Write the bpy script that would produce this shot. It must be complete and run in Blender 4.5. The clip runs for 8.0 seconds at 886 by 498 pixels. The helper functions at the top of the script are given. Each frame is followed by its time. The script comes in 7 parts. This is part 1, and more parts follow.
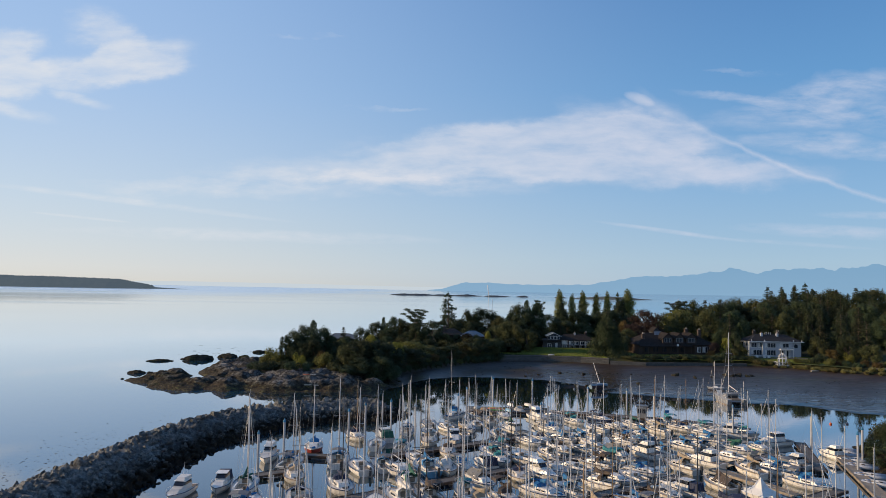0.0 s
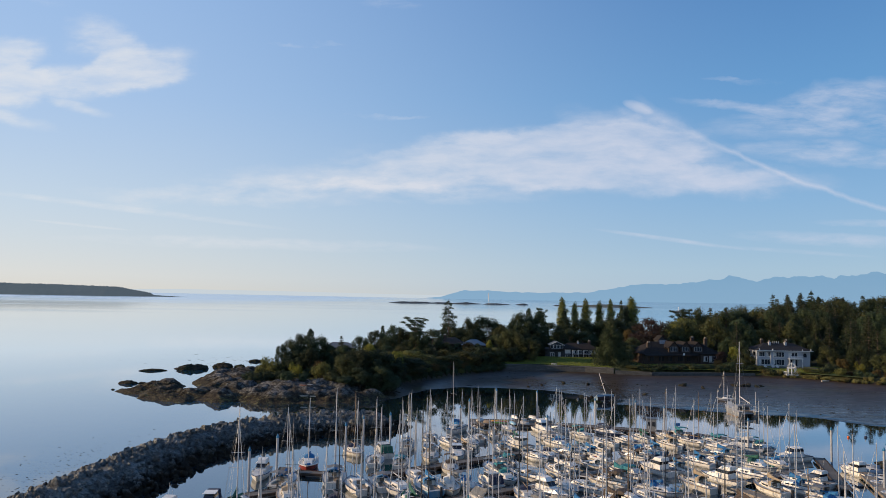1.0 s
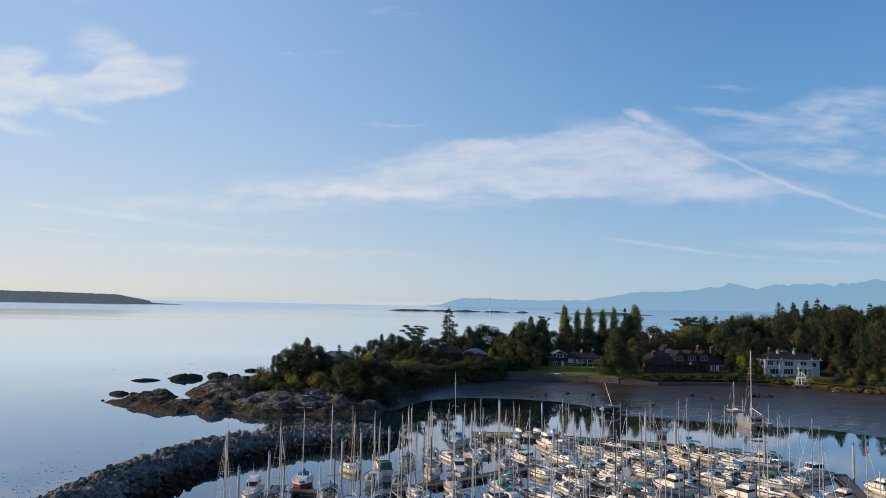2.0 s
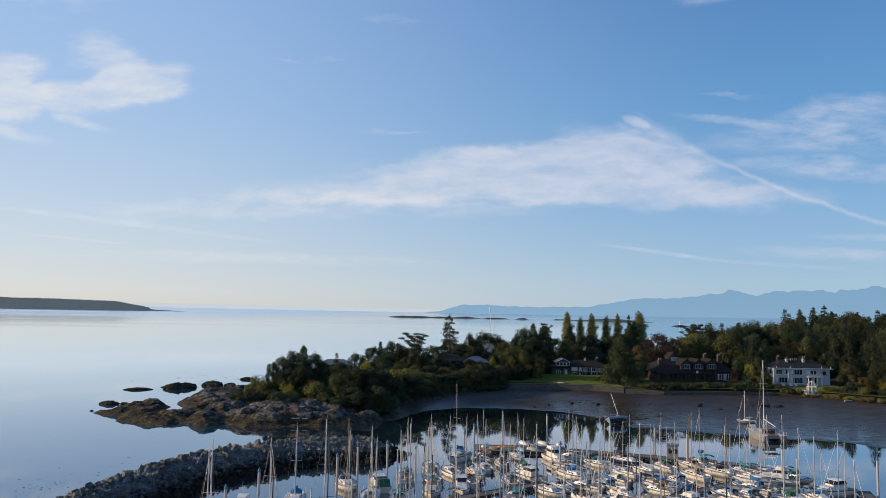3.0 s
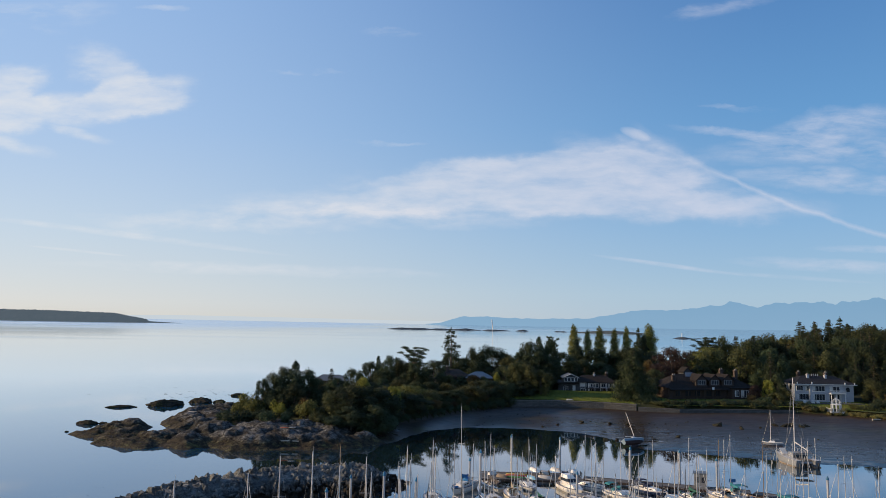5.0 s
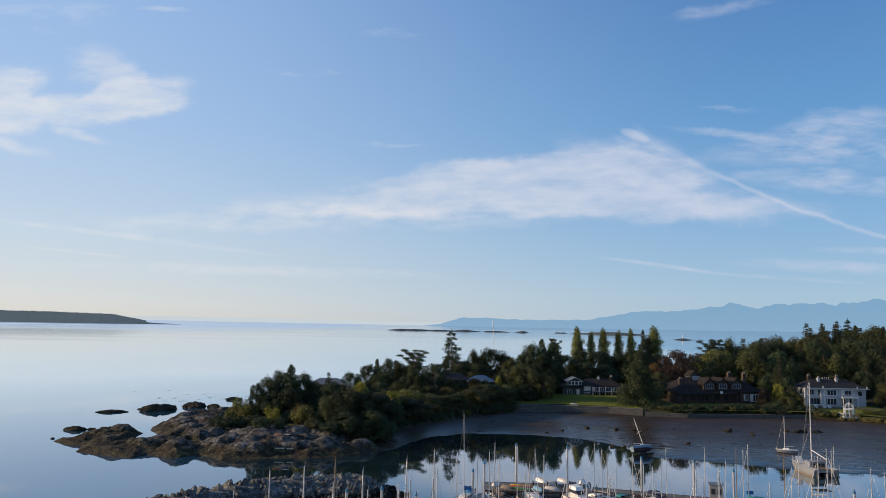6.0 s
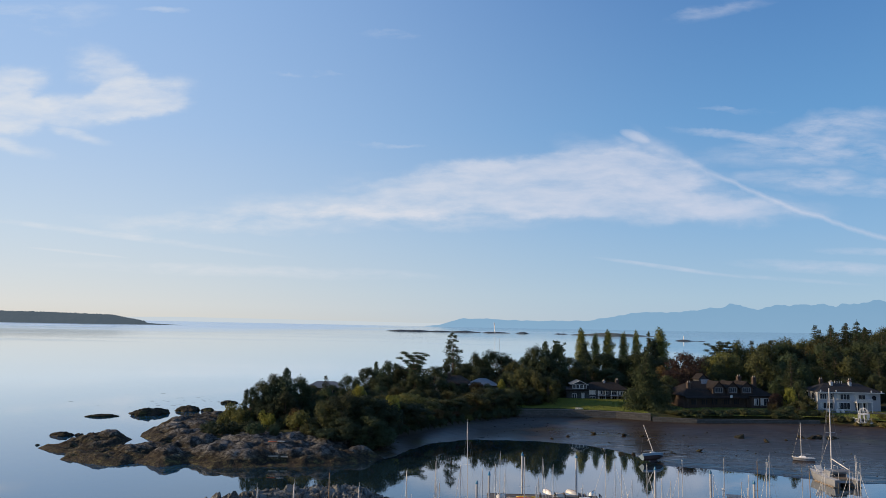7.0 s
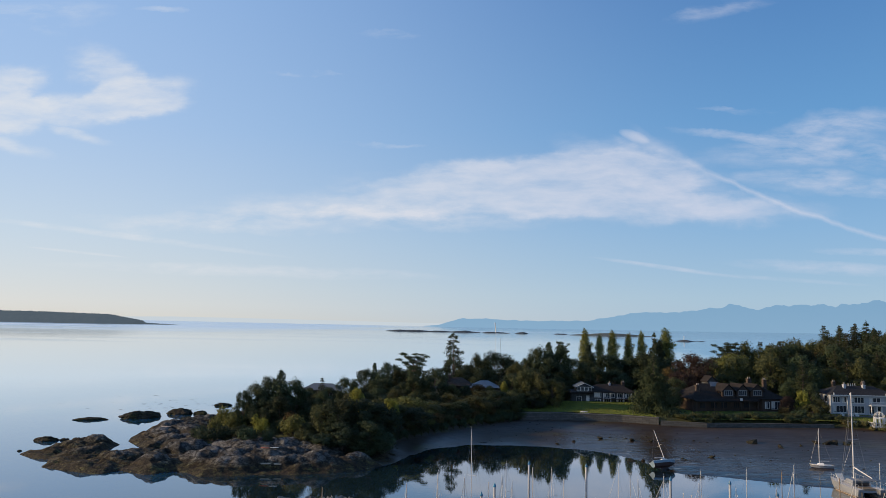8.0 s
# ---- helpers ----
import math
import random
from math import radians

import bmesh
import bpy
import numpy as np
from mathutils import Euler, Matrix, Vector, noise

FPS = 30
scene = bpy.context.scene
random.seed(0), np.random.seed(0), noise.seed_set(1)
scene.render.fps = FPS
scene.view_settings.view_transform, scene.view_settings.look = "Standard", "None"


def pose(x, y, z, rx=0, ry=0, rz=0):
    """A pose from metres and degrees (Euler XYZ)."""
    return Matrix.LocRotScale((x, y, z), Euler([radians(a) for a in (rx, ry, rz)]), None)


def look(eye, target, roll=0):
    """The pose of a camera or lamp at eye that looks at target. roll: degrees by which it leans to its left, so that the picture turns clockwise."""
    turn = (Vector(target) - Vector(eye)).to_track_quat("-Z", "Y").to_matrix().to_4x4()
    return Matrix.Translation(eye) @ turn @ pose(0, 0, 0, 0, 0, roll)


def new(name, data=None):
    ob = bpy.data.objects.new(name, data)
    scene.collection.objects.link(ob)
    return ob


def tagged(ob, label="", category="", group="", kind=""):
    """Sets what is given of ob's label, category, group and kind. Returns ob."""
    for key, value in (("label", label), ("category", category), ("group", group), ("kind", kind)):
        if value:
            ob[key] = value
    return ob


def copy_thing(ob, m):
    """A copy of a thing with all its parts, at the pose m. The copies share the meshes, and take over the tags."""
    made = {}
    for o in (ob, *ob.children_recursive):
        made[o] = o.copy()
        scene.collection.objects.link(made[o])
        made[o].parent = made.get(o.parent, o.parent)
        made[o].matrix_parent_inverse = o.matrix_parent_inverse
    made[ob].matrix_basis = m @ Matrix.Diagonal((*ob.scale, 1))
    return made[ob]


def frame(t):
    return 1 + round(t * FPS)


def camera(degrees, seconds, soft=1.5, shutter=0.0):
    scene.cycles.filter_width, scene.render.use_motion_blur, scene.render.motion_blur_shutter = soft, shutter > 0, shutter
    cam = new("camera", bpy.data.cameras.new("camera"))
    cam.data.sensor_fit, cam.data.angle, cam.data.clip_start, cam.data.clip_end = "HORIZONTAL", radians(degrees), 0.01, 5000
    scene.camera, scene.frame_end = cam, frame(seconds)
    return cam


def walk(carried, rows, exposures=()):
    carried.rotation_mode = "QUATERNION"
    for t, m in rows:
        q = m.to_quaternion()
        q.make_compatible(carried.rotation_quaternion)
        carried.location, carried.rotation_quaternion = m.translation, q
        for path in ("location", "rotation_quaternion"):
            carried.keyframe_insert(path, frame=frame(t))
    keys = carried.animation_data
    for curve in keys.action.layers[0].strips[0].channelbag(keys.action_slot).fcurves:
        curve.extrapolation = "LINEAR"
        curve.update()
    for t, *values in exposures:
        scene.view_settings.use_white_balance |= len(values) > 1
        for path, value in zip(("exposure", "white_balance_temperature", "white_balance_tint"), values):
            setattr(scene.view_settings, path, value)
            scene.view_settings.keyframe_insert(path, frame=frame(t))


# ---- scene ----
cam = camera(63.9, 8.0, soft=0.65)
PATH = [
    (0, (0.747, 0.39, 25.183), (0.689, 2.386, 25.292), 1.0),
    (0.5, (0.474, 3.021, 25.163), (0.416, 5.017, 25.285), 1.0),
    (1, (0.165, 5.635, 25.146), (0.109, 7.63, 25.277), 1.0),
    (1.5, (-0.119, 8.264, 25.137), (-0.174, 10.259, 25.279), 1.0),
    (3, (-0.648, 16.263, 25.238), (-0.702, 18.255, 25.409), 1.0),
    (3.5, (-0.876, 19.125, 25.272), (-0.93, 21.116, 25.452), 1.0),
    (4, (-1.092, 21.98, 25.32), (-1.146, 23.971, 25.509), 1.0),
    (4.5, (-1.272, 24.762, 25.392), (-1.326, 26.751, 25.59), 1.0),
    (6, (-1.914, 33.363, 25.747), (-1.966, 35.352, 25.954), 1.0),
    (6.5, (-2.134, 36.339, 25.867), (-2.186, 38.328, 26.075), 1.0),
    (7, (-2.379, 39.46, 25.984), (-2.431, 41.448, 26.193), 1.05),
    (7.5, (-2.636, 42.611, 26.088), (-2.687, 44.599, 26.297), 1.05),
    (8, (-2.925, 45.805, 26.09), (-2.975, 47.794, 26.299), 1.1),
]
walk(cam, [(t, look(eye, target, roll)) for t, eye, target, roll in PATH])

# ---- light: a low sun over the sea, a clear sky with thin cloud ----
SUN_AZ, SUN_EL = 270.5, 16.0          # degrees clockwise from the way ahead, and above the horizon
scene.view_settings.exposure = 0.0
sun_dir = Vector((math.sin(radians(SUN_AZ)) * math.cos(radians(SUN_EL)), math.cos(radians(SUN_AZ)) * math.cos(radians(SUN_EL)), math.sin(radians(SUN_EL))))
lamp = bpy.data.lights.new("sun", "SUN")
lamp.energy, lamp.angle, lamp.color = 4.8, radians(0.6), (1.0, 0.74, 0.46)
sun = new("sun", lamp)
sun.matrix_world = look((0, 0, 0), tuple(-sun_dir))

world = bpy.data.worlds.new("sky")
scene.world = world
world.use_nodes = True


class Nodes:
    """A small helper that adds and links shader nodes."""

    def __init__(self, tree):
        self.tree = tree

    def add(self, kind, links=None, operation="", use_clamp=False, smooth=False):
        n = self.tree.nodes.new(kind)
        if operation:
            n.operation = operation
        if use_clamp:
            n.use_clamp = True
        if smooth:
            n.interpolation_type = "SMOOTHSTEP"
        for k, v in (links or {}).items():
            self.put(n, k, v)
        return n

    def put(self, n, k, v):
        sock = n.inputs[k]
        if isinstance(v, bpy.types.NodeSocket):
            self.tree.links.new(v, sock)
        elif isinstance(v, bpy.types.Node):
            self.tree.links.new(v.outputs[0], sock)
        else:
            sock.default_value = v

    def math(self, op, a, b=0.0, c=0.0, clamp=False):
        return self.add("ShaderNodeMath", {0: a, 1: b, 2: c}, operation=op, use_clamp=clamp).outputs[0]

    def ramp(self, fac, stops, smooth=False):
        n = self.add("ShaderNodeValToRGB", {0: fac})
        if smooth:
            n.color_ramp.interpolation = "EASE"
        e = n.color_ramp.elements
        while len(e) < len(stops):
            e.new(0.5)
        for el, (p, c) in zip(e, stops):
            el.position, el.color = p, (*(c if isinstance(c, tuple) else (c, c, c)), 1)
        return n.outputs[0]

    def mix(self, fac, a, b, blend="MIX"):
        n = self.add("ShaderNodeMix")
        n.data_type, n.blend_type = "RGBA", blend
        self.put(n, 0, fac), self.put(n, 6, a), self.put(n, 7, b)
        return n.outputs[2]

    def noise(self, vec, scale, detail=4.0, rough=0.55, distort=0.0):
        n = self.add("ShaderNodeTexNoise", {"Scale": scale, "Detail": detail, "Roughness": rough, "Distortion": distort})
        if vec is not None:
            self.put(n, "Vector", vec)
        return n.outputs[0]

    def scaled(self, vec, s, loc=(0, 0, 0), rot=(0, 0, 0)):
        return self.add("ShaderNodeMapping", {"Vector": vec, "Scale": s, "Location": loc, "Rotation": rot}).outputs[0]


def build_sky():
    n = Nodes(world.node_tree)
    n.tree.nodes.clear()
    gen = n.add("ShaderNodeTexCoord").outputs["Generated"]
    sky = n.add("ShaderNodeTexSky")
    sky.sky_type, sky.sun_disc, sky.sun_elevation, sky.sun_rotation = "NISHITA", False, radians(SUN_EL), radians(SUN_AZ)
    sky.altitude, sky.air_density, sky.dust_density, sky.ozone_density = 0.0, 1.0, 1.2, 2.5
    xyz = n.add("ShaderNodeSeparateXYZ", {0: gen})
    X, Y, Z = xyz.outputs
    ahead = n.math("MAXIMUM", Y, 0.05)
    U, V = n.math("DIVIDE", X, ahead), n.math("DIVIDE", Z, ahead)
    front = n.math("GREATER_THAN", Y, 0.05)
    uv = n.add("ShaderNodeCombineXYZ", {0: U, 1: V}).outputs[0]

    # ragged edges: the cover's plan is stirred by turbulence
    stir = n.add("ShaderNodeTexNoise", {"Vector": n.scaled(uv, (1.0, 1.6, 1)), "Scale": 7.0, "Detail": 6.0, "Roughness": 0.6})
    stir = n.add("ShaderNodeVectorMath", {0: n.add("ShaderNodeVectorMath", {0: stir.outputs["Color"], 1: (0.5, 0.5, 0.5)}, operation="SUBTRACT").outputs[0], 1: (0.11, 0.055, 0)}, operation="MULTIPLY").outputs[0]
    stirred = n.add("ShaderNodeSeparateXYZ", {0: n.add("ShaderNodeVectorMath", {0: uv, 1: stir}).outputs[0]})
    half = n.add("ShaderNodeSeparateXYZ", {0: n.add("ShaderNodeVectorMath", {0: uv, 1: n.add("ShaderNodeVectorMath", {0: stir, 1: (0.45, 0.32, 0)}, operation="MULTIPLY").outputs[0]}).outputs[0]})
    plans = ((U, V), (half.outputs[0], half.outputs[1]), (stirred.outputs[0], stirred.outputs[1]))

    def blob(cu, cv, ru, rv, turn=0.0, torn=2):
        """A soft oval of cloud cover, centred on (cu, cv): smooth, ruffled or torn."""
        c, s = math.cos(radians(turn)), math.sin(radians(turn))
        du, dv = n.math("SUBTRACT", plans[torn][0], cu), n.math("SUBTRACT", plans[torn][1], cv)
        a = n.math("DIVIDE", n.math("ADD", n.math("MULTIPLY", du, c), n.math("MULTIPLY", dv, s)), ru)
        b = n.math("DIVIDE", n.math("SUBTRACT", n.math("MULTIPLY", dv, c), n.math("MULTIPLY", du, s)), rv)
        d = n.math("ADD", n.math("MULTIPLY", a, a), n.math("MULTIPLY", b, b))
        return n.math("SUBTRACT", 1.0, d, clamp=True)

    def total(*parts):
        out = parts[0]
        for p in parts[1:]:
            out = n.math("ADD", out, p)
        return out

    warp = n.add("ShaderNodeVectorMath", {0: uv, 1: n.add("ShaderNodeVectorMath", {0: n.add("ShaderNodeTexNoise", {"Vector": uv, "Scale": 6.0, "Detail": 3.0}).outputs["Color"], 1: (0.05, 0.025, 0)}, operation="MULTIPLY").outputs[0]}).outputs[0]
    grain = n.noise(n.scaled(warp, (3.2, 9.0, 1), rot=(0, 0, radians(-4))), 2.6, 7, 0.58)
    fine = n.noise(n.scaled(warp, (7.0, 26.0, 1), rot=(0, 0, radians(-5))), 2.2, 6, 0.6)
    tex = n.math("ADD", n.math("MULTIPLY", grain, 0.95), n.math("SUBTRACT", n.math("MULTIPLY", fine, 0.45), 0.20))
    body = total(blob(-0.60, 0.303, 0.21, 0.037, 3), blob(-0.47, 0.322, 0.10, 0.044, 10), blob(-0.530, 0.366, 0.075, 0.036, -22), blob(-0.665, 0.352, 0.07, 0.03, 0), n.math("MULTIPLY", blob(-0.65, 0.244, 0.080, 0.014, -11, 1), 0.75), n.math("MULTIPLY", blob(-0.555, 0.262, 0.055, 0.010, -15, 1), 0.7), blob(-0.70, 0.30, 0.12, 0.05, 0),
                 blob(0.00, 0.178, 0.46, 0.036, 3), blob(0.12, 0.212, 0.22, 0.042, 3), blob(0.22, 0.232, 0.15, 0.050, -6), blob(0.30, 0.165, 0.28, 0.028, 0), n.math("MULTIPLY", blob(-0.05, 0.214, 0.22, 0.018, 5), 0.35))
    body = n.math("MINIMUM", body, 1.0)
    cover = n.math("MULTIPLY", n.add("ShaderNodeMapRange", {0: n.math("ADD", n.math("MULTIPLY", tex, 0.95), n.math("MULTIPLY", body, 0.46)), 1: 0.45, 2: 1.22, 3: 0.0, 4: 0.82}, smooth=True).outputs[0], n.math("MINIMUM", n.math("MULTIPLY", body, 1.35), 1.0))
    # thin veils: streaks low down, a torn sheet to the east
    veil = total(blob(-0.50, 0.118, 0.27, 0.0055, -6.3, 0), blob(-0.55, 0.092, 0.08, 0.0025, -5, 0), blob(-0.30, 0.07, 0.30, 0.010, -1, 1), blob(-0.36, 0.134, 0.22, 0.016, -2), blob(-0.12, 0.15, 0.28, 0.022, 0), blob(0.29, 0.084, 0.115, 0.0036, -7, 0), blob(0.52, 0.086, 0.16, 0.011, -2, 1), blob(0.58, 0.110, 0.10, 0.006, 0, 1), n.math("MULTIPLY", blob(0.46, 0.070, 0.12, 0.0035, -3, 0), 0.5),
                 blob(0.40, 0.275, 0.12, 0.010, -4), blob(0.53, 0.286, 0.15, 0.026, 10), blob(0.52, 0.250, 0.21, 0.026, 3), blob(0.52, 0.206, 0.17, 0.020, 0))
    veil = n.math("MULTIPLY", n.math("MULTIPLY", n.math("MINIMUM", veil, 1.0), 0.50), n.add("ShaderNodeMapRange", {0: fine, 1: 0.32, 2: 0.66}).outputs[0])
    wisp = total(blob(-0.115, 0.42, 0.06, 0.007, -4), blob(-0.233, 0.364, 0.06, 0.004, 0), blob(0.37, 0.463, 0.09, 0.016, 10), blob(-0.11, 0.258, 0.06, 0.005, 2), blob(-0.45, 0.448, 0.04, 0.006, 0), blob(-0.66, 0.436, 0.16, 0.03, 4), blob(0.39, 0.316, 0.08, 0.006, -4))
    wisp = n.math("MULTIPLY", n.math("MULTIPLY", wisp, 0.32), n.add("ShaderNodeMapRange", {0: tex, 1: 0.40, 2: 0.7}, smooth=True).outputs[0])
    # the vapour trail: a bowed line falling to the east, spread and torn at its old end
    along = n.math("SUBTRACT", U, 0.236)
    mid = n.math("SUBTRACT", 0.278, n.math("SUBTRACT", n.math("MULTIPLY", along, 0.55), n.math("MULTIPLY", n.math("MULTIPLY", along, along), 0.37)))
    wob = n.math("MULTIPLY", n.math("SUBTRACT", n.noise(n.scaled(uv, (14, 0, 0)), 1.6, 4), 0.5), 0.016)
    off = n.math("ABSOLUTE", n.math("SUBTRACT", n.math("SUBTRACT", V, mid), wob))
    trail = n.math("SUBTRACT", 1.0, n.math("DIVIDE", off, n.math("ADD", 0.0052, n.math("MULTIPLY", n.math("SUBTRACT", 0.37, U, clamp=True), 0.11))), clamp=True)
    trail = n.math("MULTIPLY", n.math("MULTIPLY", trail, n.add("ShaderNodeMapRange", {0: U, 1: 0.235, 2: 0.262}, smooth=True).outputs[0]), n.add("ShaderNodeMapRange", {0: U, 1: 0.33, 2: 0.39, 3: 0.27, 4: 0.38}, smooth=True).outputs[0])
    trail = n.math("ADD", trail, n.math("MULTIPLY", blob(0.249, 0.272, 0.020, 0.008, -24, 1), 0.46))
    cloud = n.math("MULTIPLY", n.math("MINIMUM", total(cover, veil, wisp, trail), 0.85), front)
    # clear morning air: paler and warmer towards the sun, deeper blue away from it
    level = n.math("SQRT", n.math("MAXIMUM", n.math("SUBTRACT", 1.0, n.math("MULTIPLY", Z, Z)), 0.0001))
    face = n.math("DIVIDE", n.math("ADD", n.math("MULTIPLY", X, math.sin(radians(266))), n.math("MULTIPLY", Y, math.cos(radians(266)))), level)
    toward = n.add("ShaderNodeMapRange", {0: face, 1: -0.56, 2: 0.54}, smooth=True).outputs[0]
    rise = n.math("SQRT", n.math("MAXIMUM", Z, 0.0))
    away_sky = n.ramp(rise, [(0.0, (0.475, 0.60, 0.725)), (0.2, (0.40, 0.58, 0.75)), (0.36, (0.262, 0.475, 0.745)), (0.52, (0.135, 0.345, 0.66)), (0.66, (0.085, 0.235, 0.54)), (1.0, (0.05, 0.14, 0.38))])
    near_sky = n.ramp(rise, [(0.0, (0.80, 0.76, 0.68)), (0.14, (0.765, 0.78, 0.775)), (0.33, (0.595, 0.71, 0.84)), (0.5, (0.425, 0.60, 0.87)), (0.66, (0.325, 0.515, 0.845)), (1.0, (0.07, 0.18, 0.45))])
    air = n.mix(toward, away_sky, near_sky)
    air = n.add("ShaderNodeVectorMath", {0: air, 1: (10.0, 10.0, 10.0)}, operation="MULTIPLY").outputs[0]
    clear = n.mix(0.85, sky.outputs[0], air)
    white = n.mix(toward, (6.45, 6.75, 7.95, 1), (7.8, 7.9, 8.1, 1))
    colour = n.mix(cloud, clear, white)
    bg = n.add("ShaderNodeBackground", {0: colour, 1: 0.10})
    n.add("ShaderNodeOutputWorld", {0: bg})


build_sky()

# ---- materials ----
def material(name):
    m = bpy.data.materials.new(name)
    m.use_nodes = True
    n = Nodes(m.node_tree)
    n.tree.nodes.clear()
    return m, n


def finish(n, colour, rough=0.6, metal=0.0, bump=None, depth=0.02, spec=0.5, **more):
    b = n.add("ShaderNodeBsdfPrincipled", {"Base Color": colour, "Roughness": rough, "Metallic": metal, "Specular IOR Level": spec})
    for k, v in more.items():
        n.put(b, k.replace("_", " ").title().replace("Ior", "IOR"), v)
    if bump is not None:
        n.put(b, "Normal", n.add("ShaderNodeBump", {"Height": bump, "Distance": depth, "Strength": 1.0}).outputs[0])
    n.add("ShaderNodeOutputMaterial", {0: b})
    return b


def mottled(name, a, b, scale=1.0, rough=0.7, depth=0.02, metal=0.0, fine=12.0, vary=0.0, spec=0.5):
    """A surface whose colour wanders from a to b at two scales, with fine relief."""
    m, n = material(name)
    p = n.add("ShaderNodeTexCoord").outputs["Object"]
    big, small = n.noise(p, scale, 4, 0.6), n.noise(p, scale * fine, 5, 0.65)
    f = n.math("ADD", n.math("MULTIPLY", big, 0.6), n.math("MULTIPLY", small, 0.4))
    col = n.ramp(f, [(0.32, a), (0.68, b)])
    if vary:
        r = n.add("ShaderNodeObjectInfo").outputs["Random"]
        col = n.add("ShaderNodeHueSaturation", {"Hue": 0.5, "Saturation": 1.0, "Value": n.math("ADD", 1 - vary, n.math("MULTIPLY", r, 2 * vary)), "Color": col}).outputs[0]
    finish(n, col, rough, metal, n.math("ADD", big, small), depth, spec)
    return m


def foliage(name, a, b, glow=0.25):
    """Leaves: colour varies leaf by leaf and tree by tree, and some light comes through."""
    m, n = material(name)
    isl = n.add("ShaderNodeNewGeometry").outputs["Random Per Island"]
    p = n.add("ShaderNodeTexCoord").outputs["Object"]
    patch = n.noise(p, 0.55, 3, 0.6)
    f = n.math("ADD", n.math("MULTIPLY", isl, 0.3), n.math("MULTIPLY", patch, 0.75))
    col = n.ramp(f, [(0.2, a), (0.85, b)])
    r = n.add("ShaderNodeObjectInfo").outputs["Random"]
    col = n.add("ShaderNodeHueSaturation", {"Hue": n.math("ADD", 0.485, n.math("MULTIPLY", r, 0.03)), "Saturation": 1.0, "Value": n.math("ADD", 0.75, n.math("MULTIPLY", r, 0.5)), "Color": col}).outputs[0]
    d = n.add("ShaderNodeBsdfPrincipled", {"Base Color": col, "Roughness": 0.75, "Specular IOR Level": 0.2})
    t = n.add("ShaderNodeBsdfTranslucent", {0: col})
    mx = n.add("ShaderNodeMixShader", {0: glow, 1: d, 2: t})
    n.add("ShaderNodeOutputMaterial", {0: mx})
    return m


def water_material():
    m, n = material("sea_water")
    p = n.add("ShaderNodeNewGeometry").outputs["Position"]
    ripple = n.noise(n.scaled(p, (0.5, 1.1, 1)), 1.1, 4, 0.55, 0.3)
    swell = n.noise(n.scaled(p, (0.02, 0.05, 1)), 1.0, 3, 0.5)
    sep = n.add("ShaderNodeSeparateXYZ", {0: p})
    out = n.add("ShaderNodeMapRange", {0: sep.outputs[1], 1: 205.0, 2: 420.0, 3: 0.0, 4: 1.0}).outputs[0]
    far_out = n.add("ShaderNodeMapRange", {0: sep.outputs[1], 1: 500.0, 2: 2200.0}).outputs[0]
    # a breath of wind under the lee of the island
    ruffled = n.add("ShaderNodeMapRange", {0: sep.outputs[0], 1: -250.0, 2: -700.0, 3: 0.05, 4: 0.16}, smooth=True).outputs[0]
    streak = n.noise(n.scaled(p, (0.0016, 0.010, 1), rot=(0, 0, 0.10)), 1.0, 4, 0.6, 0.4)
    calm = n.add("ShaderNodeMapRange", {0: streak, 1: 0.52, 2: 0.62, 3: 0.0, 4: 1.0}).outputs[0]
    lane = n.noise(n.scaled(p, (0.00035, 0.0026, 1), rot=(0, 0, 0.04)), 1.0, 5, 0.62, 0.5)
    breeze = n.math("MULTIPLY", far_out, n.add("ShaderNodeMapRange", {0: lane, 1: 0.50, 2: 0.62}, smooth=True).outputs[0])
    rough = n.math("ADD", n.math("ADD", 0.002, n.math("MULTIPLY", breeze, 0.08)), n.math("MULTIPLY", out, n.math("ADD", 0.02, n.math("ADD", n.math("MULTIPLY", calm, 0.06), n.math("MULTIPLY", far_out, ruffled)))))
    h = n.math("ADD", n.math("MULTIPLY", ripple, 0.6), swell)
    up = n.add("ShaderNodeBump", {"Height": h, "Distance": n.math("MULTIPLY", n.math("ADD", 0.0042, n.math("MULTIPLY", out, 0.002)), n.math("SUBTRACT", 1.0, n.math("MULTIPLY", far_out, 0.85))), "Strength": 1.0}).outputs[0]
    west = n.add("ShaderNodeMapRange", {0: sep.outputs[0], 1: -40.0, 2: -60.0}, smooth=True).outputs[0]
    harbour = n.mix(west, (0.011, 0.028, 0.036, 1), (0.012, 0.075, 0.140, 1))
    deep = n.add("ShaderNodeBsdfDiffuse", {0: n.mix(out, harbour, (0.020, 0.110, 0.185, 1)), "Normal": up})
    gloss = n.add("ShaderNodeBsdfGlossy", {0: (0.96, 0.98, 1.0, 1), "Roughness": rough, "Normal": up})
    edge = n.math("MINIMUM", n.math("MULTIPLY", n.add("ShaderNodeFresnel", {"IOR": 1.42, "Normal": up}).outputs[0], n.math("SUBTRACT", 1.68, n.math("MULTIPLY", west, 0.18))), 0.975)
    n.add("ShaderNodeOutputMaterial", {0: n.add("ShaderNodeMixShader", {0: edge, 1: deep, 2: gloss})})
    return m


